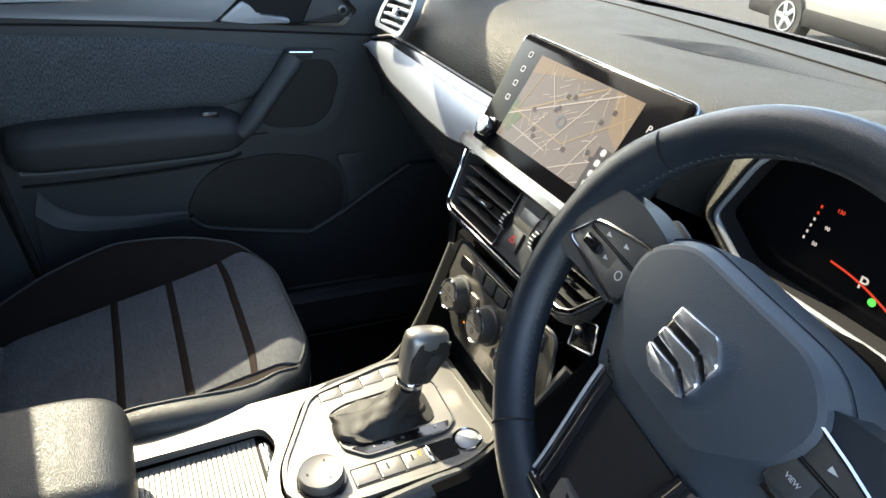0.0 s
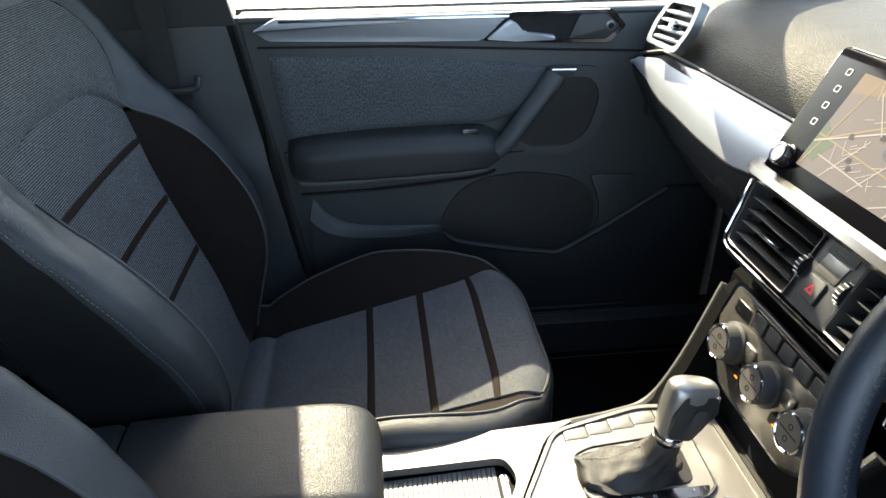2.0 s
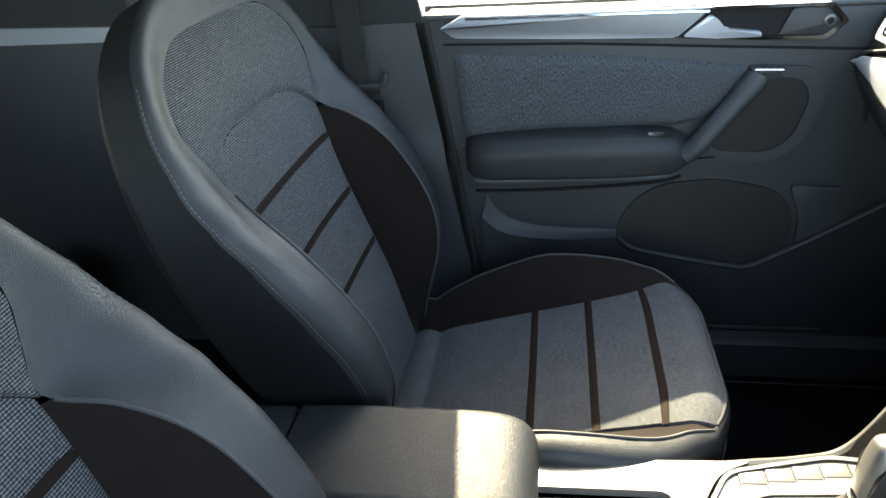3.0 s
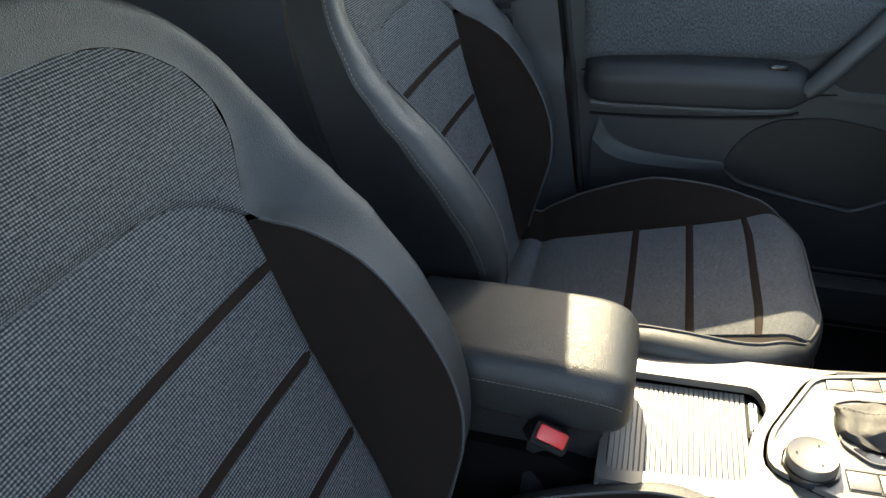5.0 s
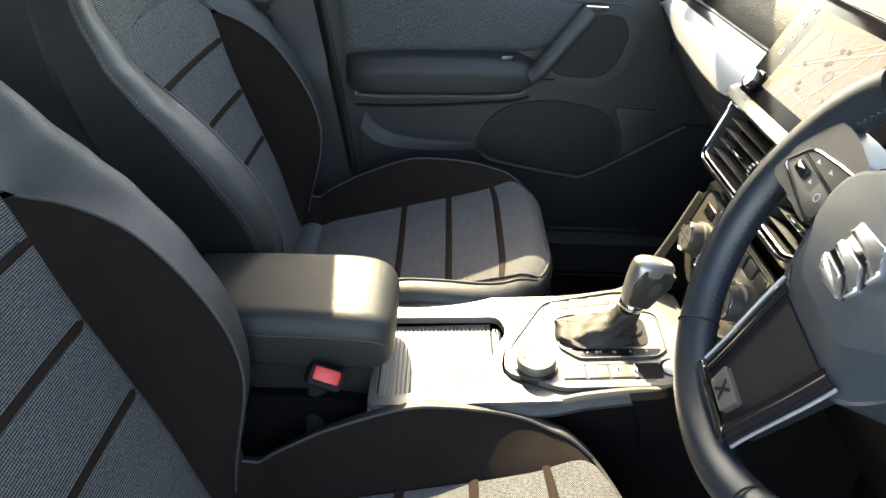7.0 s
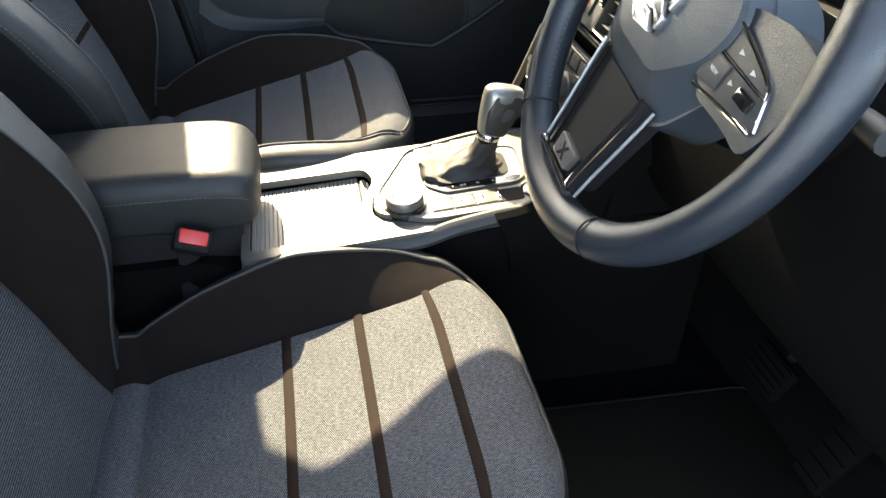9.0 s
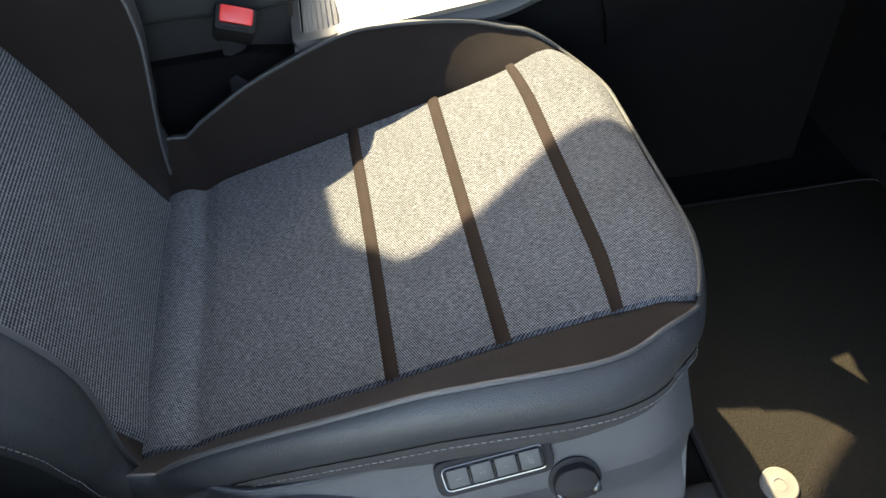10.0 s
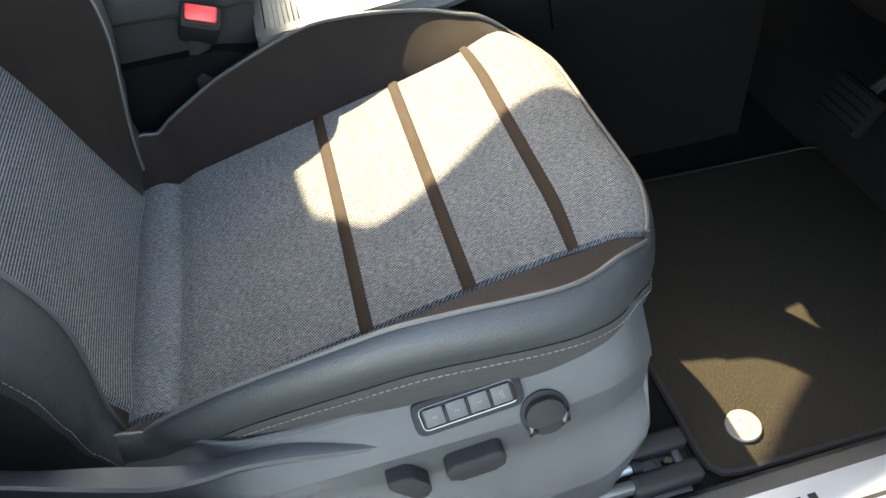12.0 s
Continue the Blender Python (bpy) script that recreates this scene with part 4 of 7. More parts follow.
part("stitching", stitches([Vector(r[22]) + Vector((0.0, -0.001, 0.0008)) for r in rings[1:17]], 0.003, 0.002, 0.0004), PIPING, lever)
axis = Vector((-0.05, 0.20, 1)).normalized()
base = Vector((0.006, 0.574, 0.844))
KM = Matrix.Translation(base) @ Vector((0, 0, 1)).rotation_difference(axis).to_matrix().to_4x4()
part("collar", lathe([(0.0165, 0.0), (0.0178, 0.002), (0.0178, 0.009), (0.0165, 0.011)], 24, KM), CHROME, lever, "polished collar")


def knob_ring(h, rx, ry, cy):
    return [KM @ Vector((rx * math.copysign(abs(math.cos(a)) ** 0.75, math.cos(a)), cy + ry * math.copysign(abs(math.sin(a)) ** 0.75, math.sin(a)), h)) for a in [2 * math.pi * k / 32 for k in range(32)]]


prof = [(0.010, 0.0165, 0.0165, 0.0), (0.022, 0.0175, 0.0185, 0.0), (0.040, 0.0190, 0.0215, 0.001), (0.056, 0.0195, 0.0255, 0.004), (0.068, 0.0190, 0.0285, 0.007), (0.076, 0.0165, 0.0280, 0.008), (0.0815, 0.011, 0.021, 0.009), (0.083, 0.003, 0.005, 0.009)]
part("knob", loft([knob_ring(*p) for p in [tuple(v) for v in spline(prof, 3)]]), KNOB, lever, "polished silver knob")
for sg in (-1, 1):
    pts = rounded([(-0.014, 0.013), (0.016, 0.011), (0.023, 0.040), (0.033, 0.055), (0.029, 0.073), (-0.010, 0.071), (-0.017, 0.045)], 0.006)
    rows = []
    for lift in (0.0140, 0.0198, 0.0206):
        sc = 1.0 if lift < 0.020 else 0.9
        rows.append([KM @ Vector((sg * (lift + 0.0016 * math.sin(math.pi * (h - 0.016) / 0.05) - (0.0022 if h < 0.03 else 0) - (0.0016 if h > 0.06 else 0)), 0.002 + y * sc, 0.040 + (h - 0.040) * sc)) for y, h in pts])
    grip = part("grip_panel", loft(rows), GRIP, lever, "dark grey grip panel")
    oval = rounded([(0.002, 0.034), (0.019, 0.042), (0.021, 0.058), (0.006, 0.058)], 0.006)
    part("inlay", loft([[KM @ Vector((sg * (h + 0.0006 * math.sin(math.pi * (z - 0.03) / 0.03)), 0.001 + y, z)) for y, z in oval] for h in (0.0205, 0.0225)]), PLASTIC_GREY, grip)
part("release", prism(rounded([(-0.007, -0.012), (0.007, -0.012), (0.007, 0.014), (-0.007, 0.014)], 0.004), 0.006, 0.002, KM @ pose(0, 0.035, 0.055, -100)), CHROME, lever, "chrome release button")

# storage ahead of the lever
storage = thing("storage_mat", (0, 0, 0), "ribbed black rubber mat in the storage bay", "mat")
part("mat_base", prism(rounded([(-0.085, 0.685), (0.085, 0.685), (0.095, 0.82), (-0.095, 0.82)], 0.01), 0.003, 0, Matrix.Translation((0, 0, 0.7805))), RUBBER, storage)
for k in range(16):
    part("rib", rbox(0.165, 0.0025, 0.002, 0.0006, Matrix.Translation((0, 0.692 + 0.008 * k, 0.7845)), seg=1), RUBBER, storage)

# armrest
arm = thing("armrest", (0, 0, 0), "black leather centre armrest with stitched edge", "armrest")


def arm_ring(y, w, zt, zb):
    pts = rounded([(-w, zb), (w, zb), (w + 0.004, zt - 0.020), (w - 0.012, zt), (-w + 0.012, zt), (-w - 0.004, zt - 0.020)], [0.01, 0.01, 0.012, 0.016, 0.016, 0.012], 4)
    return [(x, y, z + 0.004 * (1 - (x / w) ** 2) * (1 if z > zt - 0.01 else 0)) for x, z in pts]


ends = [(-0.048, 0.072, 0.856, 0.800), (-0.052, 0.078, 0.860, 0.794), (-0.044, 0.083, 0.865, 0.789), (0.05, 0.085, 0.868, 0.786), (0.15, 0.086, 0.868, 0.783), (0.195, 0.086, 0.866, 0.783), (0.222, 0.083, 0.860, 0.785), (0.236, 0.077, 0.850, 0.790), (0.243, 0.067, 0.838, 0.797), (0.2445, 0.05, 0.826, 0.806)]
part("lid", loft([arm_ring(*e) for e in [tuple(v) for v in spline(ends[2:], 4)]]), LEATHER, arm, "padded leather lid")
part("rear_pad", loft([arm_ring(*e) for e in ((-0.20, 0.070, 0.848, 0.79), (-0.195, 0.079, 0.858, 0.788), (-0.06, 0.082, 0.864, 0.788), (-0.050, 0.079, 0.859, 0.79))]), LEATHER, arm, "padded leather rear section")
for sg in (-1, 1):
    path = [Vector((sg * (v[1] + 0.0048), v[0], v[2] - 0.026)) for v in [tuple(q) for q in spline(ends[2:8], 5)]]
    part("stitching", stitches(path, 0.004, 0.002, 0.0005), THREAD, arm, "grey seam stitching")
part("stitching", stitches([Vector((x, 0.2425 - 4.5 * x * x * 0.3, 0.831)) for x in lin(-0.068, 0.068, 20)], 0.004, 0.002, 0.0007), THREAD, arm)
part("hinge_body", rbox(0.150, 0.42, 0.10, 0.012, Matrix.Translation((0, 0.005, 0.752))), MATT, arm, "black plastic storage box")

# driver belt buckle
BM = plane_m((0.116, 0.158, 0.796), (0, 0.93, -0.36), (-0.66, 0.27, 0.70))
buckle = thing("belt_buckle", (0, 0, 0), "seat belt buckle with a red release button", "belt buckle")
part("housing", rbox(0.046, 0.030, 0.075, 0.006, BM @ Matrix.Translation((0, 0, -0.036))), MATT, buckle, "black plastic housing")
part("release_button", rbox(0.036, 0.019, 0.008, 0.003, BM @ Matrix.Translation((0, 0.003, 0.001))), RED, buckle, "red release button")
part("slot", rbox(0.028, 0.004, 0.003, 0.001, BM @ Matrix.Translation((0, -0.009, 0.0022))), MATT, buckle)
part("stalk", tube([BM @ Vector((0, 0, -0.07)), (0.128, 0.14, 0.66), (0.14, 0.13, 0.56)], 0.012, 8, flat=1.6), MATT, buckle)


# ---- dashboard ----
dash = thing("dashboard", (0, 0, 0), "grained dashboard with a satin silver strip and soft grey top", "dashboard")
TOPS = [(1.42, 1.205), (1.30, 1.226), (1.14, 1.243), (1.00, 1.246), (0.90, 1.243), (0.845, 1.234), (0.808, 1.216), (0.789, 1.192), (0.783, 1.168), (0.782, 1.150)]
tops = spline([(y, z, 0) for y, z in TOPS], 4)


def dash_pt(x, k):
    p = tops[k]
    fall = 0.030 * (abs(x) / 0.72) ** 4
    back = -0.012 * (1 - (x / 0.72) ** 2) if p.x < 0.95 else 0.0
    cove = max(0.0, min(1.0, (x - 0.165) / 0.05)) * max(0.0, min(1.0, (0.625 - x) / 0.05))
    y = p.x + back
    return Vector((x, y + cove * max(0.0, 0.93 - y) * 0.85, p.y - fall - 0.05 * cove * max(0.0, min(1.0, (0.86 - y) / 0.08))))


part("top_pad", grid(dash_pt, lin(-0.73, 0.73, 49), list(range(len(tops)))), SOFT, dash, "soft grained dashboard top")
# joint of the top pad and the demister strip
part("joint", tube([dash_pt(x, 9) + Vector((0, 0.02 - 0.06 * (x * x), 0.0004)) for x in lin(-0.72, 0.72, 40)], 0.0014, 6), MATT, dash, "dark joint line")
# speaker grille: a fan of narrow slots along the joint
far_edge = [(0.0, -0.165, 0.926), (0.5, -0.068, 1.062), (1.0, 0.116, 1.122)]
near_edge = [(0.0, -0.162, 0.925), (0.5, -0.025, 0.975), (1.0, 0.164, 1.075)]
for k in range(1, 116):
    q = k / 116
    a, b = [Vector((interp([(e[0], e[1]) for e in line], q), interp([(e[0], e[2]) for e in line], q), 0)) for line in (far_edge, near_edge)]
    for p in (a, b):
        p.z = interp([(0.90, 1.243), (1.0, 1.246), (1.14, 1.243)], p.y) - 0.030 * (abs(p.x) / 0.72) ** 4 + 0.0012
    mid, run = (a + b) / 2, b - a
    part("grille_slot", rbox(0.0008, run.length, 0.0006, 0.0, Matrix.Translation(mid) @ Vector((0, 1, 0)).rotation_difference(run.normalized()).to_matrix().to_4x4()), GRILLE, dash)


def trim_top(x):
    return interp([(-0.724, 1.106), (-0.69, 1.126), (-0.60, 1.146), (-0.45, 1.150), (-0.13, 1.153)], x)


def trim_low(x):
    return interp([(-0.724, 1.102), (-0.66, 1.096), (-0.525, 1.079), (-0.35, 1.071), (-0.27, 1.070), (-0.20, 1.078), (-0.13, 1.098)], x)


def trim_pt(x, w):
    zt, zl = trim_top(x), trim_low(x)
    z = zl + (zt - zl) * w
    y = 0.776 - 0.36 * (1.152 - z) - 0.012 * (1 - (x / 0.72) ** 2) - 0.006 * math.sin(math.pi * w)
    return Vector((x, y, z))


part("silver_strip", grid(trim_pt, lin(-0.724, -0.13, 44), lin(0, 0.80, 10), 0.006), SILVER, dash, "satin silver strip")
part("dark_strip", grid(lambda x, w: trim_pt(x, w) + Vector((0, 0.003, 0)), lin(-0.715, -0.13, 40), lin(0.79, 1.0, 4), 0.004), GUNGLOSS, dash, "dark glossy strip above the silver one")
part("strip_edge", tube([trim_pt(x, 1.0) + Vector((0, -0.001, 0.002)) for x in lin(-0.70, -0.14, 30)], 0.003, 6), PLASTIC, dash, "dark lip above the strip")
part("strip_shadow_gap", tube([trim_pt(x, 0.0) + Vector((0, 0.004, -0.003)) for x in lin(-0.715, -0.15, 30)], 0.004, 6), MATT, dash)


def glove(x, w):
    prof = [(0.0, 0.006, -0.002), (0.1, 0.014, -0.022), (0.3, 0.045, -0.080), (0.6, 0.105, -0.160), (0.85, 0.19, -0.230), (1.0, 0.30, -0.265)]
    y = interp([(a, b) for a, b, _ in prof], w)
    z = interp([(a, c) for a, _, c in prof], w)
    b = trim_pt(x, 0.0)
    return Vector((x, b.y + 0.006 + y, b.z + z))


part("lower_panel", grid(glove, lin(-0.73, -0.13, 30), lin(0, 1, 22), 0.01), PLASTIC, dash, "black lower dashboard panel")
box = thing("glove_box", (0, 0, 0), "closed black glove box lid under the dashboard", "glove box")
part("lid", grid(lambda x, w: glove(x, 0.26 + 0.52 * w) + Vector((0, -0.006, 0.0)), lin(-0.64, -0.20, 22), lin(0, 1, 12), 0.005), PLASTIC, box)
part("catch", prism(rounded([(-0.035, -0.012), (0.035, -0.012), (0.035, 0.012), (-0.035, 0.012)], 0.006), 0.010, 0.003, plane_m(glove(-0.30, 0.2) + Vector((0, -0.004, 0)), (1, 0, 0), (0, -0.1, 1))), MATT, box, "dark recessed catch")
part("end_cover", rbox(0.03, 0.30, 0.20, 0.01, Matrix.Translation((-0.735, 0.95, 1.09))), PLASTIC, dash)

# passenger end vent
EV = plane_m((-0.552, 0.7655, 1.196), (0.995, 0.08, 0.04), (-0.05, 0.42, 0.9))
endvent = thing("end_air_vent", (0, 0, 0), "chrome framed air vent at the dashboard end", "air vent")
fr = [(-0.062, -0.036), (0.046, -0.040), (0.058, 0.0), (0.050, 0.046), (-0.050, 0.046), (-0.066, 0.0)]
part("frame", plate_with_hole(rounded(fr, 0.010), rounded([(x * 0.80, y * 0.78) for x, y in fr], 0.008), 0.016, EV @ Matrix.Translation((0, 0, -0.004))), GUN, endvent, "dark metal frame")
part("recess", prism(rounded([(x * 0.82, y * 0.8) for x, y in fr], 0.008), 0.003, 0, EV @ Matrix.Translation((0, 0, -0.004))), MATT, endvent)
for k in range(4):
    part("slat", rbox(0.094 - 0.004 * abs(k - 1.5), 0.005, 0.012, 0.0015, EV @ pose(-0.002, -0.021 + 0.0145 * k, 0.006, 28)), SILVER, endvent, "silver slat")
part("tab", rbox(0.010, 0.016, 0.014, 0.002, EV @ Matrix.Translation((0.004, 0.0, 0.013))), CHROME, endvent)

# centre stack
stack = thing("centre_stack", (0, 0, 0), "black centre stack of the dashboard", "centre stack")
bm = loft([[(-0.165, y, z), (w, y, z), (w, 0.95, z), (-0.165, 0.95, z)] for y, z, w in ((0.700, 0.80, 0.17), (0.704, 0.86, 0.17), (0.716, 0.96, 0.17), (0.752, 0.985, 0.17), (0.775, 1.09, 0.165), (0.775, 1.12, 0.135), (0.785, 1.20, 0.130))])
part("stack_body", bm, SHADED_BLACK, stack, smooth=20)
SM = plane_m((0.018, 0.7085, 1.043), (1, 0, 0), (0, 0.45, 1))
hexo = [(-0.180, -0.034), (-0.166, -0.041), (0.110, -0.039), (0.130, -0.030), (0.168, 0.022), (0.175, 0.050), (-0.198, 0.050)]
panel = thing("vent_panel", (0, 0, 0), "centre air vents with chrome surround", "air vent")
hx = rounded(hexo, [0.008, 0.014, 0.010, 0.012, 0.012, 0.008, 0.008])
part("surround", loft([[SM @ Vector((x * f1, y * f2 + d, h)) for x, y in hx] for f1, f2, d, h in ((1.0, 1.0, 0.0, -0.040), (1.03, 1.06, -0.004, -0.030), (1.035, 1.10, -0.004, -0.006), (1.0, 1.0, 0.0, 0.004))], caps=False), GUN, panel, "dark metal surround")
part("chrome_border", tube([SM @ Vector((x, y, 0.004)) for x, y in hx], 0.0022, 6, closed=True), CHROME, panel, "thin chrome border")
vents = {-1: [(-0.174, -0.031), (-0.160, -0.033), (-0.046, -0.033), (-0.046, 0.044), (-0.190, 0.044)], 1: [(0.030, -0.031), (0.108, -0.031), (0.124, -0.024), (0.160, 0.022), (0.166, 0.044), (0.030, 0.044)]}
part("backing", prism(hx, 0.003, 0, SM @ Matrix.Translation((0, 0, -0.034))), SHADED_BLACK, panel)
for side in (-1, 1):
    vo = rounded(vents[side], 0.005, 4)
    cx = sum(p[0] for p in vo) / len(vo)
    lip = part("vent_frame", loft([[SM @ Vector((cx + (x - cx) * f, 0.004 + (y - 0.004) * f, h)) for x, y in vo] for f, h in ((1.04, 0.003), (1.0, 0.002), (0.95, -0.028))], caps=False), GUN, panel, "grey vent funnel")
    for k in range(4):
        y = -0.018 + 0.0155 * k
        if side < 0:
            x0, x1 = -0.178 - 0.20 * y, -0.050
        else:
            x0, x1 = 0.034, 0.134 + 0.62 * y
        part("slat", rbox(x1 - x0, 0.0016, 0.020, 0.0006, SM @ pose((x0 + x1) / 2, y, -0.012, 14)), PLASTIC, panel, "thin dark vent slat")
    part("tab", rbox(0.036, 0.0042, 0.012, 0.0015, SM @ pose(-0.106 if side < 0 else 0.088, 0.0005, 0.000, 14)), CHROME, panel, "chrome vent tab")
    # thumb wheel
    wx = -0.0455 if side < 0 else 0.0215
    wm = SM @ Matrix.Translation((wx, 0.004 if side < 0 else 0.008, -0.005)) @ Matrix.Rotation(radians(90), 4, "Y")
    wh = part("thumb_wheel", lathe([(0.0125, -0.0045), (0.0135, -0.0035), (0.0135, 0.0035), (0.0125, 0.0045)], 28, wm), MATT, panel, "ribbed air flow wheel")
    for k in range(16):
        a = 2 * math.pi * k / 16
        part("rib", rbox(0.0016, 0.0016, 0.0075, 0.0004, wm @ Matrix.Rotation(a, 4, "Z") @ Matrix.Translation((0.0137, 0, 0)), seg=1), SILVER, wh)
part("column_plate", prism(rounded([(-0.050, -0.036), (0.026, -0.036), (0.028, 0.048), (-0.040, 0.048)], 0.003), 0.030, 0.001, SM @ Matrix.Translation((0, 0, -0.030))), PLASTIC_GREY, panel, "grey switch plate")
part("airbag_plate", prism(rounded([(-0.030, 0.033), (0.014, 0.033), (0.014, 0.047), (-0.030, 0.047)], 0.001), 0.0012, 0.0003, SM), PLASTIC, panel)
for r, (w0, w1) in enumerate(((-0.022, 0.004), (-0.016, -0.002))):
    part("marking", prism([(w0, 0.0415 - 0.0045 * r), (w1, 0.0415 - 0.0045 * r), (w1, 0.0435 - 0.0045 * r), (w0, 0.0435 - 0.0045 * r)], 0.0003, 0, SM @ Matrix.Translation((0, 0, 0.0013))), PLASTIC_GREY, panel)
part("light_plate", prism(rounded([(-0.029, 0.008), (0.006, 0.008), (0.010, 0.031), (-0.026, 0.031)], 0.0015), 0.0012, 0.0004, SM), STEEL, panel, "pale silver plate")
hz = part("hazard_button", prism(rounded([(-0.029, -0.022), (-0.001, -0.022), (-0.001, 0.005), (-0.029, 0.005)], 0.0025), 0.0030, 0.0010, SM), PLASTIC_GREY, panel, "hazard warning button")
hazard = [(-0.0215, -0.014), (-0.0085, -0.014), (-0.015, -0.003)]
part("hazard_mark", plate_with_hole(hazard, [(-0.015 + (x + 0.015) * 0.55, -0.0104 + (y + 0.0104) * 0.55) for x, y in hazard], 0.0004, SM @ Matrix.Translation((0, 0, 0.0030))), RED, hz, "red triangle")
# silver bar under the screen
bm = loft([[(x, y + d, z + e) for d, e in ((0, 0), (-0.007, 0.004), (-0.012, 0.012), (-0.008, 0.020), (0.004, 0.024), (0.02, 0.016))] for x, y, z in ((-0.166, 0.716, 1.094), (-0.15, 0.712, 1.094), (0.17, 0.712, 1.094), (0.19, 0.716, 1.094))])
part("silver_bar", bm, BRONZE, stack, "satin silver bar")

# climate panel
CM = plane_m((0.0, 0.684, 0.908), (1, 0, 0), (0, 0.22, 1))
clim = thing("climate_panel", (0, 0, 0), "climate control panel with three round knobs", "climate panel")
cp = [(-0.118, 0.066), (0.128, 0.066), (0.146, -0.014), (0.070, -0.056), (-0.070, -0.056), (-0.130, -0.014)]
part("face", prism(rounded(cp, 0.012), 0.012, 0.003, CM @ Matrix.Translation((0, 0, -0.012))), BRONZE, clim, "gunmetal face plate")
part("border", plate_with_hole(rounded([(x * 1.03, y * 1.05) for x, y in cp], 0.014), rounded([(x * 0.99, y * 0.99) for x, y in cp], 0.012), 0.008, CM @ Matrix.Translation((0, 0, -0.008))), CHROME, clim, "thin chrome border")
part("display", prism(rounded([(-0.104, 0.035), (-0.072, 0.035), (-0.072, 0.051), (-0.104, 0.051)], 0.003), 0.0016, 0.0005, CM), GLOSS, clim, "small dark display")
part("button_strip", prism(rounded([(-0.066, 0.036), (0.114, 0.036), (0.114, 0.060), (-0.066, 0.060)], 0.003), 0.0012, 0, CM), GLOSS, clim)
for k in range(6):
    part("button", prism(rounded([(-0.012, -0.009), (0.012, -0.009), (0.012, 0.009), (-0.012, 0.009)], 0.002), 0.003, 0.0008, CM @ Matrix.Translation((-0.051 + 0.030 * k, 0.048, 0))), PLASTIC_GREY, clim)
for k, x in enumerate((-0.078, 0.002, 0.082)):
    kb = part("knob", lathe([(0.027, 0.0), (0.027, 0.004), (0.0235, 0.006), (0.0230, 0.020), (0.0222, 0.0225)], 36, CM @ Matrix.Translation((x, 0.001, 0))), PLASTIC, clim, "black ribbed knob")
    part("ring", lathe([(0.0222, 0.0215), (0.0225, 0.0235), (0.0205, 0.0245), (0.0190, 0.0228)], 36, CM @ Matrix.Translation((x, 0.001, 0))), CHROME, kb, "chrome ring")
    part("cap", lathe([(0.0190, 0.0215), (0.0188, 0.0232), (0.001, 0.0234)], 36, CM @ Matrix.Translation((x, 0.001, 0))), STEEL, kb, "satin silver knob face")
    for yy, w in ((0.0075, 0.0035), (-0.0075, 0.0035)):
        part("marking", plate_with_hole(circle(w, 12), circle(w * 0.72, 12), 0.0003, CM @ Matrix.Translation((x, 0.001 + yy, 0.0235))), MATT, kb)
    part("divider", rbox(0.030, 0.001, 0.0006, 0, CM @ Matrix.Translation((x, 0.001, 0.0236))), MATT, kb)
for x in (-0.043, 0.043):
    b = part("button", prism(rounded([(-0.012, -0.010), (0.012, -0.010), (0.012, 0.010), (-0.012, 0.010)], 0.003), 0.003, 0.001, CM @ Matrix.Translation((x - 0.003, 0.008, 0))), BRONZE, clim)
    part("button", prism(rounded([(-0.013, -0.007), (0.013, -0.007), (0.013, 0.007), (-0.013, 0.007)], 0.003), 0.003, 0.001, CM @ Matrix.Translation((x - 0.003, -0.022, 0))), PLASTIC_GREY, clim)
    part("lamp", rbox(0.006, 0.0012, 0.0006, 0, CM @ Matrix.Translation((x - 0.003, -0.026, 0.0034))), glow("orange_lamp", (1, 0.25, 0.02), 0.4), b)
part("lower_recess", rbox(0.25, 0.012, 0.07, 0.004, pose(0, 0.705, 0.812, -12)), MATT, stack)

# infotainment screen
TH = math.atan2(0.077, 0.140)
SCM = plane_m((0.0, 0.709, 1.108), (1, 0, 0), (0, math.sin(TH), math.cos(TH)))
tv = thing("infotainment_screen", (0, 0, 0), "touch screen showing a town map, standing on the dashboard", "screen")
so = rounded([(-0.146, 0.0), (0.150, 0.0), (0.163, 0.160), (-0.159, 0.160)], [0.004, 0.004, 0.012, 0.012])
part("housing", prism([(x * 1.004, y + 0.0008) for x, y in so], 0.022, 0.004, SCM @ Matrix.Translation((0, 0, -0.023))), PLASTIC, tv, "black housing")
part("glass", prism(so, 0.005, 0.0012, SCM @ Matrix.Translation((0, 0, -0.004))), GLASSY, tv, "glossy black glass front")
part("bright_edge", tube([SCM @ Vector((x, y, -0.002)) for x, y in rounded([(-0.1465, 0.01), (-0.1602, 0.161), (0.1642, 0.161), (0.1512, 0.01)], 0.012, 6)[6:18]], 0.0016, 6), CHROME, tv, "bright metal edge")
part("bright_edge", tube([SCM @ Vector((-0.1465, 0.0, -0.002)), SCM @ Vector((-0.1600, 0.150, -0.002))], 0.0010, 6), CHROME, tv)
MAPC = glow("map_ground", (0.86, 0.73, 0.66), 0.032)
MAPY = glow("map_yellow", (1.0, 0.76, 0.42), 0.048)
MAPW = glow("map_road", (1.0, 0.92, 0.85), 0.068)
MAPG = glow("map_green", (0.55, 0.72, 0.40), 0.030)
MAPT = glow("map_town", (1.0, 0.74, 0.50), 0.038)
MAPD = glow("map_dark", (0.35, 0.28, 0.26), 0.02)
ICON = glow("icon_white", (0.9, 0.95, 1.0), 0.10)
MX0, MX1, MY0, MY1 = -0.101, 0.101, 0.030, 0.142
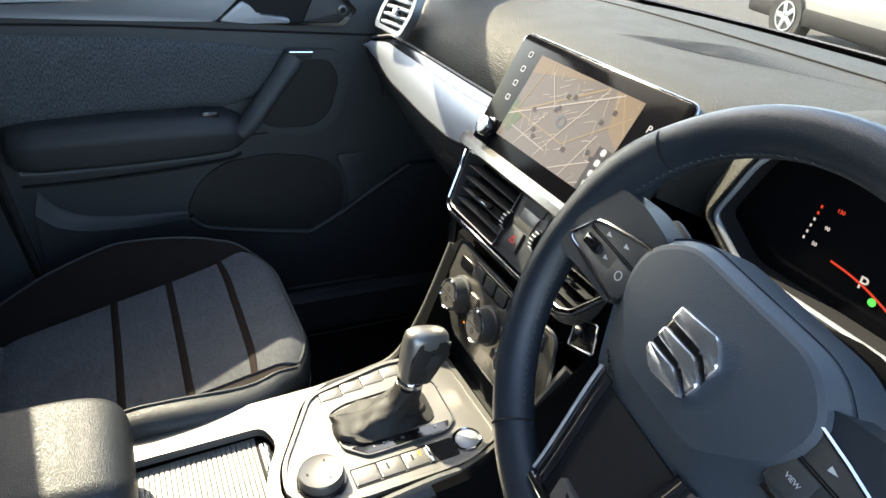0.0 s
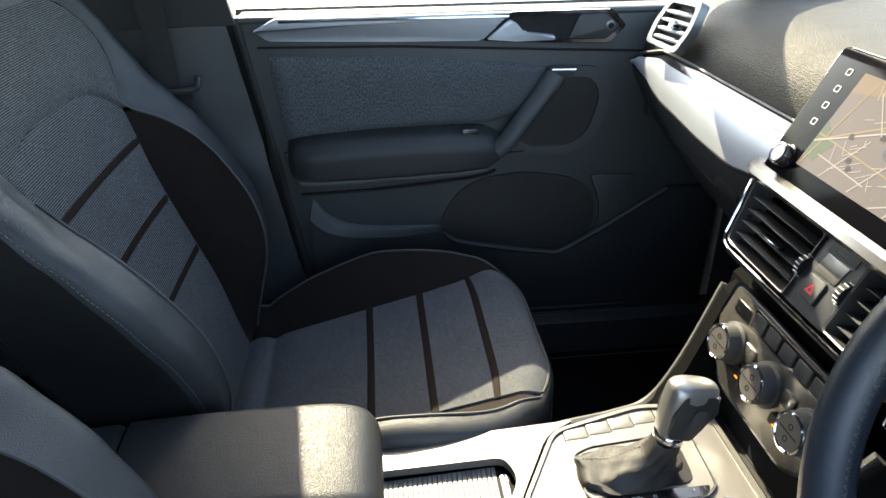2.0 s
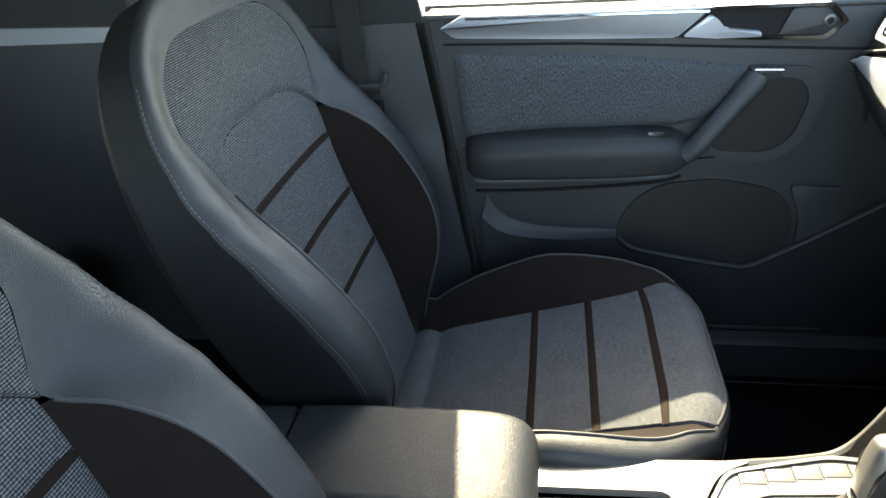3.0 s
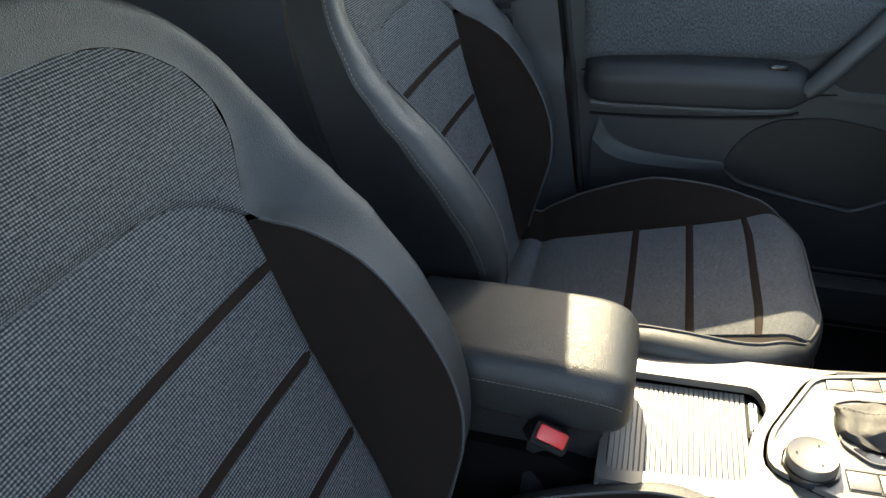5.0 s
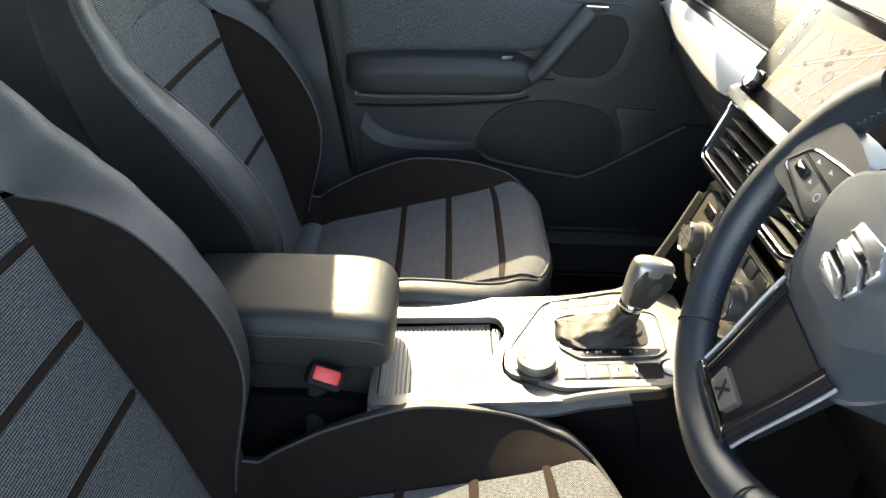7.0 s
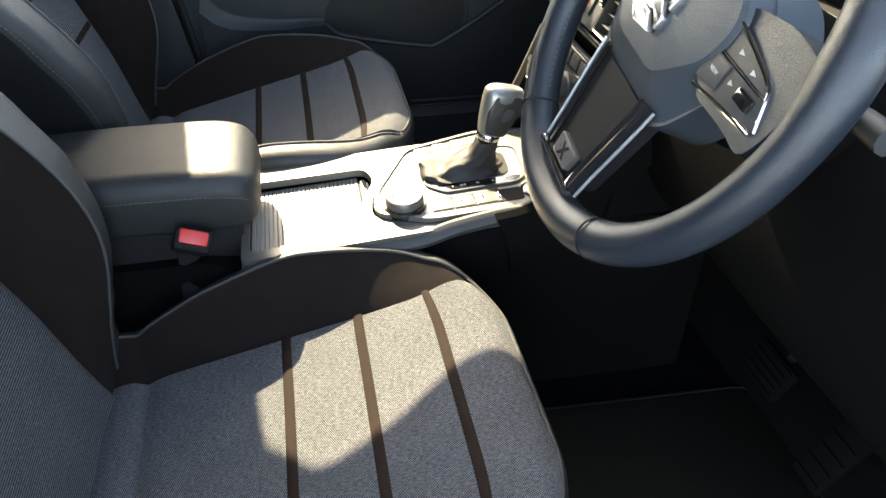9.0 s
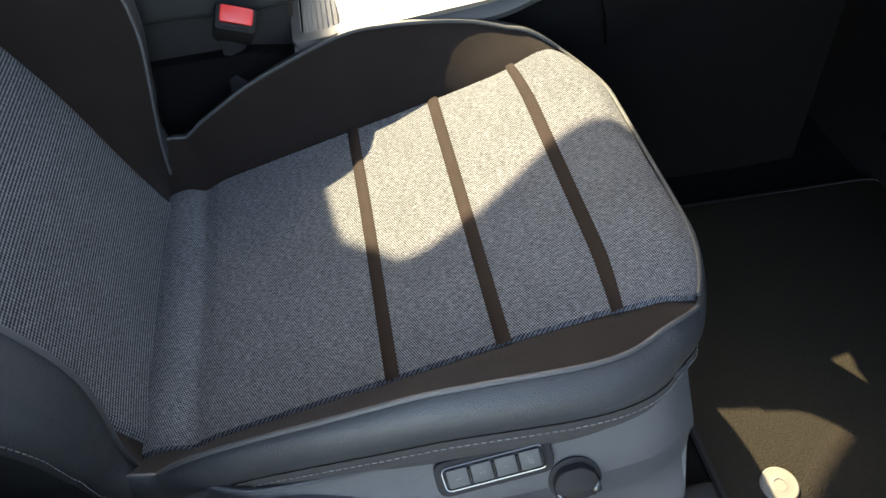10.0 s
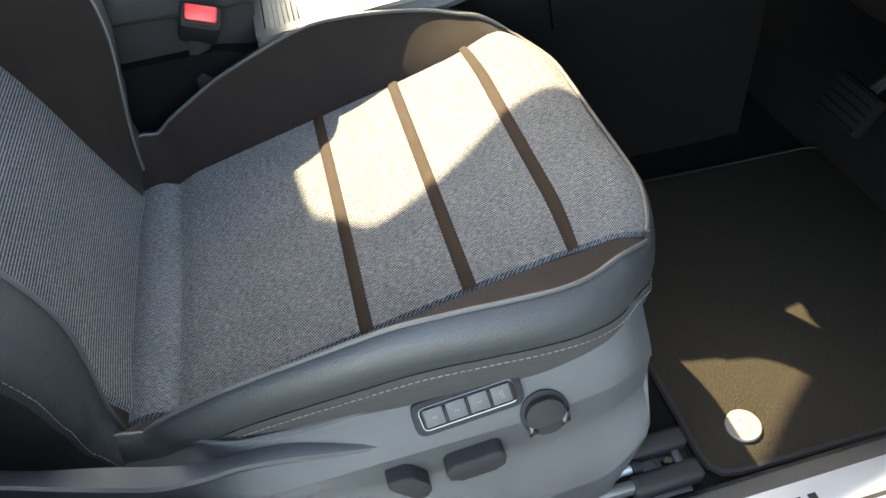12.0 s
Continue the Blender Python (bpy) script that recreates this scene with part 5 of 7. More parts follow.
disp = part("display", prism([(MX0, MY0), (MX1, MY0), (MX1, MY1), (MX0, MY1)], 0.0004, 0, SCM @ Matrix.Translation((0, 0, 0.0012))), MAPC, tv, "map display in brown and grey")


def clip_line(a, b):
    """The part of a line inside the map."""
    out = []
    for i in range(41):
        p = (a[0] + (b[0] - a[0]) * i / 40, a[1] + (b[1] - a[1]) * i / 40)
        if MX0 < p[0] < MX1 and MY0 < p[1] < MY1:
            out.append(p)
    return (out[0], out[-1]) if len(out) > 1 else None


def road(bm, a, b, w, lift):
    got = clip_line(a, b)
    if got:
        p, q = Vector(got[0]), Vector(got[1])
        d = (q - p).normalized()
        s = Vector((-d.y, d.x)) * w / 2
        vs = [bm.verts.new(SCM @ Vector((v.x, v.y, lift))) for v in (p - s, q - s, q + s, p + s)]
        bm.faces.new(vs)


part("map_town", prism([(MX0, 0.118), (0.02, MY1), (MX0, MY1)], 0.0001, 0, SCM @ Matrix.Translation((0, 0, 0.00175))), MAPT, disp)
part("map_town", prism([(0.055, MY1), (MX1, MY1), (MX1, 0.085), (0.075, 0.10)], 0.0001, 0, SCM @ Matrix.Translation((0, 0, 0.00175))), MAPT, disp)
part("map_park", prism([(MX0, 0.045), (MX0 + 0.018, 0.040), (MX0 + 0.03, 0.065), (MX0, 0.085)], 0.0001, 0, SCM @ Matrix.Translation((0, 0, 0.00175))), MAPG, disp)
bm, bm2 = bmesh.new(), bmesh.new()
rng = random.Random(11)
for a, b, w in (((-0.11, 0.055), (0.06, 0.150), 0.0022), ((-0.10, 0.02), (-0.07, 0.15), 0.0018), ((0.06, 0.15), (0.11, 0.09), 0.0022), ((-0.11, 0.07), (0.02, 0.062), 0.0016), ((0.02, 0.062), (0.10, 0.125), 0.0016)):
    road(bm2, a, b, w, 0.0021)
for a, b, w in (((-0.10, 0.06), (0.08, 0.145), 0.0018), ((-0.02, 0.02), (0.05, 0.15), 0.0014), ((0.02, 0.03), (0.10, 0.075), 0.0014), ((-0.06, 0.03), (-0.03, 0.085), 0.0012), ((-0.08, 0.05), (0.0, 0.045), 0.0012), ((0.04, 0.02), (0.065, 0.09), 0.0014), ((-0.06, 0.13), (-0.02, 0.09), 0.0012), ((0.065, 0.03), (0.11, 0.055), 0.0012)):
    road(bm, a, b, w, 0.0023)
for _ in range(46):
    x, y, ang = rng.uniform(-0.06, 0.07), rng.uniform(0.04, 0.135), rng.choice((0.5, 0.5, 2.07)) + rng.uniform(-0.2, 0.2)
    ln = rng.uniform(0.006, 0.022)
    road(bm, (x, y), (x + ln * math.cos(ang), y + ln * math.sin(ang)), 0.0008, 0.0022)
part("map_main_street", bm2, MAPY, disp, smooth=0)
part("map_street", bm, MAPW, disp, smooth=0)
for k in range(12):
    x, y = rng.uniform(-0.085, 0.085), rng.uniform(0.04, 0.13)
    part("map_marker", prism(rounded([(-0.003, -0.003), (0.003, -0.003), (0.003, 0.003), (-0.003, 0.003)], 0.001, 2), 0.0002, 0, SCM @ Matrix.Translation((x, y, 0.0026))), MAPD, disp)
part("position_marker", plate_with_hole(circle(0.0075, 20), circle(0.0062, 20), 0.0003, SCM @ Matrix.Translation((0.0, 0.083, 0.0026))), glow("blue_ring", (0.25, 0.4, 0.6), 0.05), disp)
part("map_sidebar", prism([(0.078, MY0), (MX1, MY0), (MX1, 0.082), (0.078, 0.082)], 0.0002, 0, SCM @ Matrix.Translation((0, 0, 0.0026))), MAPD, disp)
for k in range(4):
    part("icon", prism(rounded([(-0.004, -0.004), (0.004, -0.004), (0.004, 0.004), (-0.004, 0.004)], 0.002, 2), 0.0003, 0, SCM @ Matrix.Translation((0.089, 0.04 + 0.0125 * k, 0.0029))), ICON, disp)
    part("icon", plate_with_hole(rounded([(-0.0045, -0.004), (0.0045, -0.004), (0.0045, 0.004), (-0.0045, 0.004)], 0.002, 3), rounded([(-0.003, -0.0026), (0.003, -0.0026), (0.003, 0.0026), (-0.003, 0.0026)], 0.0015, 3), 0.0003, SCM @ Matrix.Translation((-0.124 + 0.001 * k, 0.137 - 0.020 * k, 0.0012))), ICON, tv, "white touch symbol")
for y in (0.098, 0.080):
    part("icon", prism(rounded([(-0.005, -0.0035), (0.005, -0.0035), (0.005, 0.0035), (-0.005, 0.0035)], 0.002, 3), 0.0003, 0, SCM @ Matrix.Translation((0.125, y, 0.0012))), ICON, tv)
write("P", 0.012, SCM @ Matrix.Translation((0.125, 0.120, 0.0013)), ICON, tv)
for x in (-0.122, 0.128):
    km = SCM @ Matrix.Translation((x, 0.030, 0.001))
    kb = part("knob", lathe([(0.0150, 0.0), (0.0150, 0.0025), (0.0130, 0.0035), (0.0126, 0.0115), (0.0118, 0.0125)], 32, km), GLOSS, tv, "black rotary knob")
    part("ring", lathe([(0.0120, 0.0118), (0.0122, 0.0132), (0.0104, 0.0136), (0.0100, 0.0122)], 32, km), CHROME, kb, "chrome ring")
    part("cap", lathe([(0.0100, 0.0118), (0.0095, 0.0128), (0.001, 0.0130)], 28, km), GUN, kb)


# ---- instrument binnacle ----
bin_ = thing("instrument_binnacle", (0, 0, 0), "instrument cluster under a grained hood, dials lit", "instrument cluster")
cl = [(0.222, 1.164), (0.258, 1.240), (0.310, 1.264), (0.480, 1.264), (0.532, 1.240), (0.568, 1.164), (0.524, 1.130), (0.266, 1.134)]
clr = rounded(cl, [0.010, 0.024, 0.03, 0.03, 0.024, 0.010, 0.012, 0.012], 5)


def pod_ring(y, s, low=1.0):
    """The cluster's outline, grown by s about its middle, at depth y."""
    return [Vector((0.395 + (x - 0.395) * s, y, 1.185 + (z - 1.185) * (1 + (s - 1) * (0.75 if z > 1.185 else 2.0 * low)))) for x, z in clr]


rings = [pod_ring(y, s_) for y, s_ in ((0.773, 1.022), (0.7715, 1.032), (0.7725, 1.05), (0.781, 1.10), (0.790, 1.16), (0.797, 1.21), (0.805, 1.25), (0.816, 1.28), (0.834, 1.29), (0.88, 1.29), (0.95, 1.15))]
part("hood", loft(rings, caps=False), SOFT, bin_, "grained hood around the dials")
part("hood_lining", loft([pod_ring(y, s_) for y, s_ in ((0.812, 0.985), (0.800, 0.99), (0.783, 1.005), (0.7735, 1.021))], caps=False), MATT, bin_, "black inner lining of the hood")
CLM = plane_m((0, 0.785, 0), (1, 0, 0), (0, 0.0, 1))
part("silver_border", tube([CLM @ Vector((x, z, 0.008)) for x, z in clr], 0.0028, 8, closed=True), SILVER, bin_, "satin silver border")
part("dial_glass", prism([(0.395 + (x - 0.395) * 0.995, 1.185 + (z - 1.185) * 0.99) for x, z in clr], 0.004, 0, CLM @ Matrix.Translation((0, 0, -0.018))), GLASSY, bin_, "dark glossy cluster glass")
CLM = CLM @ Matrix.Translation((0, 0, -0.018))
CL2 = CLM @ Matrix.Translation((0, 0, 0.0045))
CLW = glow("cluster_white", (1, 1, 1), 0.07)
CLR = glow("cluster_red", (1.0, 0.08, 0.04), 0.08)
CLG = glow("cluster_green", (0.1, 0.9, 0.15), 0.12)
write("P", 0.016, CL2 @ Matrix.Translation((0.362, 1.166, 0)), CLW, bin_, "white gear letter")
for k in range(6):
    part("gauge_dash", prism([(0.300 + 0.0012 * k, 1.176 + 0.0062 * k), (0.3018 + 0.0012 * k, 1.176 + 0.0062 * k), (0.3018 + 0.0012 * k, 1.1785 + 0.0062 * k), (0.300 + 0.0012 * k, 1.1785 + 0.0062 * k)], 0.0003, 0, CL2), CLW if k < 4 else CLR, bin_)
for txt, x, z, mm in (("90", 0.318, 1.193, CLW), ("50", 0.312, 1.176, CLW), ("130", 0.324, 1.211, CLR)):
    write(txt, 0.0048, CL2 @ Matrix.Translation((x, z, 0)), mm, bin_)
arc = [(0.331 + 0.06 * q, 1.170 - 0.016 * q + 0.003 * math.sin(math.pi * q)) for q in lin(0, 1, 14)]
part("dial_arc", tube([CL2 @ Vector((x, z, 0.0003)) for x, z in arc], 0.0009, 5), CLR, bin_, "red dial arc")
part("warning_lamp", prism(circle(0.0035, 14, 0.374, 1.156), 0.0003, 0, CL2), CLG, bin_, "small green lamp")

# lower panel on the driver side
low = thing("knee_panel", (0, 0, 0), "black lower dashboard panel on the driver side", "panel")
prof = [(0.770, 1.12), (0.735, 1.08), (0.722, 1.03), (0.735, 0.94), (0.765, 0.86), (0.83, 0.80), (0.98, 0.77)]
ps = spline([(y, z, 0) for y, z in prof], 4)
part("panel", grid(lambda x, k: Vector((x, ps[k].x + 0.03 * max(0, x - 0.4), ps[k].y)), lin(0.16, 0.73, 24), list(range(len(ps))), 0.012), SHADED_BLACK, low)
part("button_plate", prism(rounded([(-0.018, -0.022), (0.022, -0.010), (0.016, 0.024), (-0.018, 0.014)], 0.003), 0.004, 0.001, plane_m((0.165, 0.706, 1.000), (1, 0, 0), (0, 0.15, 1))), GLOSS, low, "small glossy switch plate")
part("button_border", tube([plane_m((0.165, 0.706, 1.000), (1, 0, 0), (0, 0.15, 1)) @ Vector((x, y, 0.004)) for x, y in rounded([(-0.018, -0.022), (0.022, -0.010), (0.016, 0.024), (-0.018, 0.014)], 0.003)], 0.0012, 6, closed=True), CHROME, low)

# ---- steering wheel ----
TILT_W = radians(25)
WM = plane_m((0.400, 0.594, 1.152), (1, 0, 0), (0, math.sin(TILT_W), math.cos(TILT_W))) @ Matrix.Rotation(radians(-8.5), 4, "Z")
HM = WM @ Matrix.Translation((-0.003, 0.016, 0.012))
wheel = thing("steering_wheel", (0, 0, 0), "black leather steering wheel with chrome trim and switches", "steering wheel")


def rim_xy(a, r=0.1685):
    x, y = r * math.cos(a), r * math.sin(a)
    return x, y


NR = 96
rim_path, rim_r = [], []
for k in range(NR):
    a = 2 * math.pi * k / NR
    x, y = rim_xy(a)
    rim_path.append(WM @ Vector((x, y, 0)))
    d = math.degrees(a)
    rim_r.append(0.0158 + 0.0026 * (math.exp(-((d - 24) / 13) ** 2) + math.exp(-((d - 156) / 13) ** 2)))
rim = part("rim", tube(rim_path, rim_r, 20, closed=True, flat=1.10), LEATHER_DARK, wheel, "smooth black leather rim")
for deg in (37, 143, 237, 303):
    a = radians(deg)
    c = Vector((*rim_xy(a), 0))
    d = Vector((math.cos(a), math.sin(a), 0))
    ring = [WM @ (c + d * 0.0166 * math.cos(q) + Vector((0, 0, 0.0182 * math.sin(q)))) for q in [2 * math.pi * k / 24 for k in range(24)]]
    part("seam", tube(ring, 0.0010, 5, closed=True), MATT, rim, "leather seam")
for sg in (-1, 1):
    zig = []
    for k in range(264):
        kk = -52 + 284 * k / 263
        a = radians(kk)
        rr = 0.0158 + 0.0026 * (math.exp(-((kk - 24) / 13) ** 2) + math.exp(-((kk - 156) / 13) ** 2)) + 0.0004
        ph = radians(-4 + (sg * 16 if k % 2 else sg * 1.5))
        zig.append(WM @ Vector((*rim_xy(a, 0.1685 - rr * math.cos(ph)), rr * 1.10 * math.sin(ph))))
    part("stitching", tube(zig, 0.0006, 4), THREAD, rim, "pale cross stitching")
# airbag pad
outer_pad = [(-0.062, 0.056), (0.062, 0.056), (0.096, 0.030), (0.095, -0.012), (0.060, -0.076), (-0.060, -0.076), (-0.095, -0.012), (-0.096, 0.030)]
inner_pad = [(-0.056, 0.051), (0.056, 0.051), (0.084, 0.028), (0.080, -0.006), (0.038, -0.043), (-0.038, -0.043), (-0.080, -0.006), (-0.084, 0.028)]
po = rounded(outer_pad, [0.02, 0.02, 0.02, 0.03, 0.025, 0.025, 0.03, 0.02], 6)
pi_ = rounded(inner_pad, [0.02, 0.02, 0.02, 0.022, 0.012, 0.012, 0.022, 0.02], 6)
rings = [[HM @ Vector((x, y, h)) for x, y in po] for h in (-0.060, -0.014)]
for q, h in ((0.10, -0.0150), (0.5, -0.0085), (0.92, -0.0008), (1.0, 0.0010)):
    rings.append([HM @ Vector((x + (u - x) * q, y + (v - y) * q, h)) for (x, y), (u, v) in zip(po, pi_)])
for sc, h in ((0.95, 0.0030), (0.75, 0.0048), (0.40, 0.0062), (0.08, 0.0066)):
    rings.append([HM @ Vector((u * sc, v * sc, h)) for u, v in pi_])
hub = part("airbag_pad", loft(rings), PAD, wheel, "grained black airbag pad with skylight blue in its colour", smooth=16)
EMB = HM @ Matrix.Translation((-0.005, -0.001, 0.0062)) @ Matrix.Scale(0.88, 4)
emb = part("emblem", prism(rounded([(-0.0265, -0.0165), (-0.011, -0.0275), (0.0225, -0.024), (0.0265, 0.013), (0.0135, 0.0265), (-0.0245, 0.0235)], 0.005), 0.0012, 0.0004, EMB), GLOSS, hub, "dark backing of a chrome emblem")
for pts in ([(-0.0265, -0.0165), (-0.011, -0.0275), (0.0215, -0.0240), (0.004, -0.0125), (-0.0255, -0.0120)], [(-0.0255, -0.0058), (0.0065, -0.0068), (0.0240, -0.0200), (0.0255, -0.0075), (0.010, 0.0045), (-0.0250, 0.0038)], [(-0.0250, 0.0105), (0.0115, 0.0115), (0.0265, -0.0010), (0.0270, 0.0125), (0.0135, 0.0265), (-0.0245, 0.0235)]):
    part("emblem_bar", prism(rounded(pts, 0.002), 0.0050, 0.0022, EMB), BRIGHT, emb, "folded chrome bar")
FACET = plane_m(HM @ Vector((-0.047, -0.054, -0.0078)), (HM @ Vector((-0.030, -0.0635, -0.0100))) - (HM @ Vector((-0.052, -0.048, -0.0092))), (HM @ Vector((-0.0385, -0.0435, 0.0005))) - (HM @ Vector((-0.048, -0.058, -0.0090))))
write("AIRBAG", 0.0052, FACET @ Matrix.Translation((-0.006, -0.002, 0.0022)), MATT, hub, "dark moulded lettering")
# spokes with switch pads
for sg in (-1, 1):
    sp = [(0.070, 0.038), (0.115, 0.046), (0.156, 0.042), (0.163, 0.0), (0.156, -0.026), (0.120, -0.024), (0.080, -0.026)]
    sp = rounded([(sg * x, y) for x, y in sp], 0.012)
    rings = [[HM @ Vector((x, y, h + 0.18 * max(0, abs(x) - 0.135))) for x, y in sp] for h in (-0.032, -0.024, -0.006, -0.003)]
    spoke = part("spoke", loft(rings), LEATHER_DARK, wheel, "black spoke")
    pd = [(0.151, -0.010), (0.138, 0.012), (0.126, 0.017), (0.070, 0.028), (0.066, -0.004), (0.080, -0.018)]
    pdr = rounded([(sg * x, y) for x, y in pd], [0.003, 0.006, 0.006, 0.004, 0.004, 0.004])
    padm = HM @ Matrix.Translation((0, 0, -0.0030))
    part("switch_plate", prism(pdr, 0.0035, 0.001, padm), PLASTIC, spoke, "black switch plate")
    part("chrome_border", tube([padm @ Vector((sg * x, y, 0.0032)) for x, y in ((0.078, -0.0195), (0.115, -0.0155), (0.148, -0.0115), (0.1515, -0.0085), (0.146, 0.000), (0.139, 0.0115), (0.135, 0.0145), (0.126, 0.0175), (0.100, 0.0235), (0.072, 0.0285))], 0.0016, 6), CHROME, spoke, "chrome border")
    for y0, x0, x1 in ((0.0085, 0.140, 0.074), (0.0068, 0.138, 0.074)):
        part("divider", tube([padm @ Vector((sg * x0, y0, 0.0036)), padm @ Vector((sg * x1, y0, 0.0036))], 0.0006, 4), GLOSS, spoke)
    tg = part("switch", prism(rounded([(-0.0095, -0.0050), (0.0095, -0.0050), (0.0095, 0.0045), (-0.0095, 0.0045)], 0.0025), 0.0062, 0.0018, padm @ Matrix.Translation((sg * 0.127, -0.001, 0))), GLOSS, spoke, "small rocker switch")
    lower = part("switch", prism(rounded([(sg * 0.075, -0.015), (sg * 0.099, -0.0125), (sg * 0.099, 0.0055), (sg * 0.075, 0.0055)], 0.0015), 0.0044, 0.0006, padm), PLASTIC, spoke)
    for bx, by, bw in ((0.118, 0.0125, 0.0028), (0.098, 0.0155, 0.0028), (0.108, -0.0015, 0.0024)):
        part("marking", prism([(sg * bx - bw, by - 0.0018), (sg * bx + bw, by), (sg * bx - bw, by + 0.0018)], 0.0003, 0, padm @ Matrix.Translation((0, 0, 0.0035))), WHITEMARK, spoke)
    if sg > 0:
        write("VIEW", 0.0042, padm @ Matrix.Translation((0.088, -0.004, 0.0045)), WHITEMARK, lower)
    else:
        part("marking", plate_with_hole(circle(0.0038, 14), circle(0.0028, 14), 0.0003, padm @ Matrix.Translation((-0.088, -0.003, 0.0045))), WHITEMARK, lower)
# lower spoke
part("lower_spoke", loft([[HM @ Vector((x, y, h)) for x, y in rounded([(-0.050, -0.066), (0.050, -0.066), (0.034, -0.158), (-0.034, -0.158)], 0.008)] for h in (-0.030, -0.012, -0.009)]), MATT, wheel, "black lower spoke")
for sg in (-1, 1):
    ys = lin(-0.060, -0.158, 8)
    bm = grid(lambda a, y: HM @ Vector((sg * (interp([(-0.158, 0.028), (-0.06, 0.040)], y) + 0.016 * a), y, -0.006 + 0.003 * math.sin(math.pi * a) - 0.004 * a)), lin(0, 1, 8), ys, 0.002)
    part("spoke_blade", bm, GUNGLOSS, wheel, "dark polished blade of the lower spoke")
    bm = tube([HM @ Vector((sg * (interp([(-0.158, 0.045), (-0.06, 0.057)], y)), y, -0.0085)) for y in ys], 0.0015, 6)
    part("chrome_strip", bm, SILVER, wheel, "thin chrome strip of the lower spoke")
bm = tube([HM @ Vector((x, -0.160, -0.003)) for x in lin(-0.040, 0.040, 6)], 0.0030, 8, flat=0.8)
part("chrome_strip", bm, CHROME, wheel)
part("badge", prism(rounded([(-0.016, -0.155), (0.016, -0.155), (0.019, -0.136), (-0.019, -0.136)], 0.003), 0.006, 0.001, HM @ Matrix.Translation((0, 0, -0.009))), STEEL, wheel, "small silver badge plate")
for k in (-1, 1):
    part("badge_mark", prism([(-0.007 * k, -0.152), (-0.0035 * k, -0.152), (0.007 * k, -0.139), (0.0035 * k, -0.139)][::k], 0.0066 + 0.0002 * k, 0, HM @ Matrix.Translation((0, 0, -0.009))), MATT, wheel)
# column
bm = lathe([(0.060, -0.20), (0.062, -0.09), (0.055, -0.062), (0.05, -0.058)], 28, WM @ Matrix.Scale(1.25, 4, (1, 0, 0)))
part("column_shroud", bm, SHADED_BLACK, wheel, "black column shroud")
for sg in (-1, 1):
    st = thing("column_stalk", (0, 0, 0), "black control stalk behind the steering wheel", "stalk", "column stalks")
    p0 = WM @ Vector((sg * 0.05, 0.018, -0.075))
    bm = tube([p0, WM @ Vector((sg * 0.10, 0.030, -0.068)), WM @ Vector((sg * 0.135, 0.038, -0.062)), WM @ Vector((sg * 0.165, 0.042, -0.058))], [0.006, 0.007, 0.009, 0.010], 10)
    part("lever", bm, PLASTIC, st)
    part("paddle", prism(rounded([(sg * 0.095, 0.0), (sg * 0.125, 0.005), (sg * 0.128, 0.06), (sg * 0.10, 0.055)], 0.008), 0.004, 0.001, WM @ Matrix.Translation((0, 0, -0.045))), PLASTIC, st, "shift paddle")


# ---- passenger door ----
door = thing("door_1", (0, 0, 0), "closed front passenger door with cloth panel and silver trim", "door", kind="structure")
DM = plane_m((-0.742, 0, 0), (0, 1, 0), (0, 0, 1))
shape = [(0.022, 1.202), (0.064, 0.94), (0.108, 0.64), (0.150, 0.47), (1.00, 0.47), (1.00, 1.202)]
part("panel", prism(shape, 0.055, 0.004, DM @ Matrix.Translation((0, 0, -0.058))), LINING, door, "black grained door lining")
part("skin", prism([(0.0, 0.35), (1.03, 0.35), (1.03, 1.20), (0.0, 1.20)], 0.03, 0, DM @ Matrix.Translation((0, 0, -0.14))), PAINT, door)
part("belt_roll", tube([(-0.749, y, 1.195) for y in (0.02, 0.5, 1.0)], 0.007, 10), LINING, door, "rounded upper edge")
part("edge_seal", tube(spline([(-0.748, 0.016, 1.20), (-0.746, 0.058, 0.94), (-0.746, 0.100, 0.64), (-0.75, 0.14, 0.48)], 6), 0.007, 8), RUBBER, door, "black rubber edge seal")
part("seam_line", tube([(-0.7445, 0.05, 1.147), (-0.7445, 0.30, 1.142), (-0.7445, 0.62, 1.126), (-0.7445, 0.80, 1.118)], 0.0024, 6), MATT, door)
part("silver_trim", prism(rounded([(0.046, 1.178), (0.088, 1.199), (0.524, 1.1995), (0.464, 1.150), (0.300, 1.153), (0.072, 1.161)], 0.004), 0.012, 0.004, DM), SILVER, door, "satin silver trim")
part("silver_ridge", tube([(-0.7305, 0.095, 1.1935), (-0.7300, 0.30, 1.1935), (-0.7305, 0.515, 1.1925)], 0.0030, 6), CHROME, door)
bez = [(0.466, 1.150), (0.520, 1.2005), (0.712, 1.2005), (0.742, 1.170), (0.712, 1.140), (0.60, 1.142)]
hb = part("handle_bezel", plate_with_hole(rounded(bez, 0.006), rounded([(0.598 + (y - 0.598) * 0.93, 1.171 + (z - 1.171) * 0.80) for y, z in bez], 0.006), 0.012, DM), GLOSS, door, "black handle surround")
part("handle_recess", prism(rounded([(0.598 + (y - 0.598) * 0.95, 1.171 + (z - 1.171) * 0.84) for y, z in bez], 0.006), 0.003, 0, DM), MATT, hb)
part("door_handle", prism(rounded([(0.474, 1.152), (0.516, 1.187), (0.530, 1.180), (0.545, 1.163), (0.604, 1.156), (0.606, 1.147), (0.53, 1.147)], 0.004), 0.016, 0.003, DM), SILVER, hb, "satin silver pull lever")
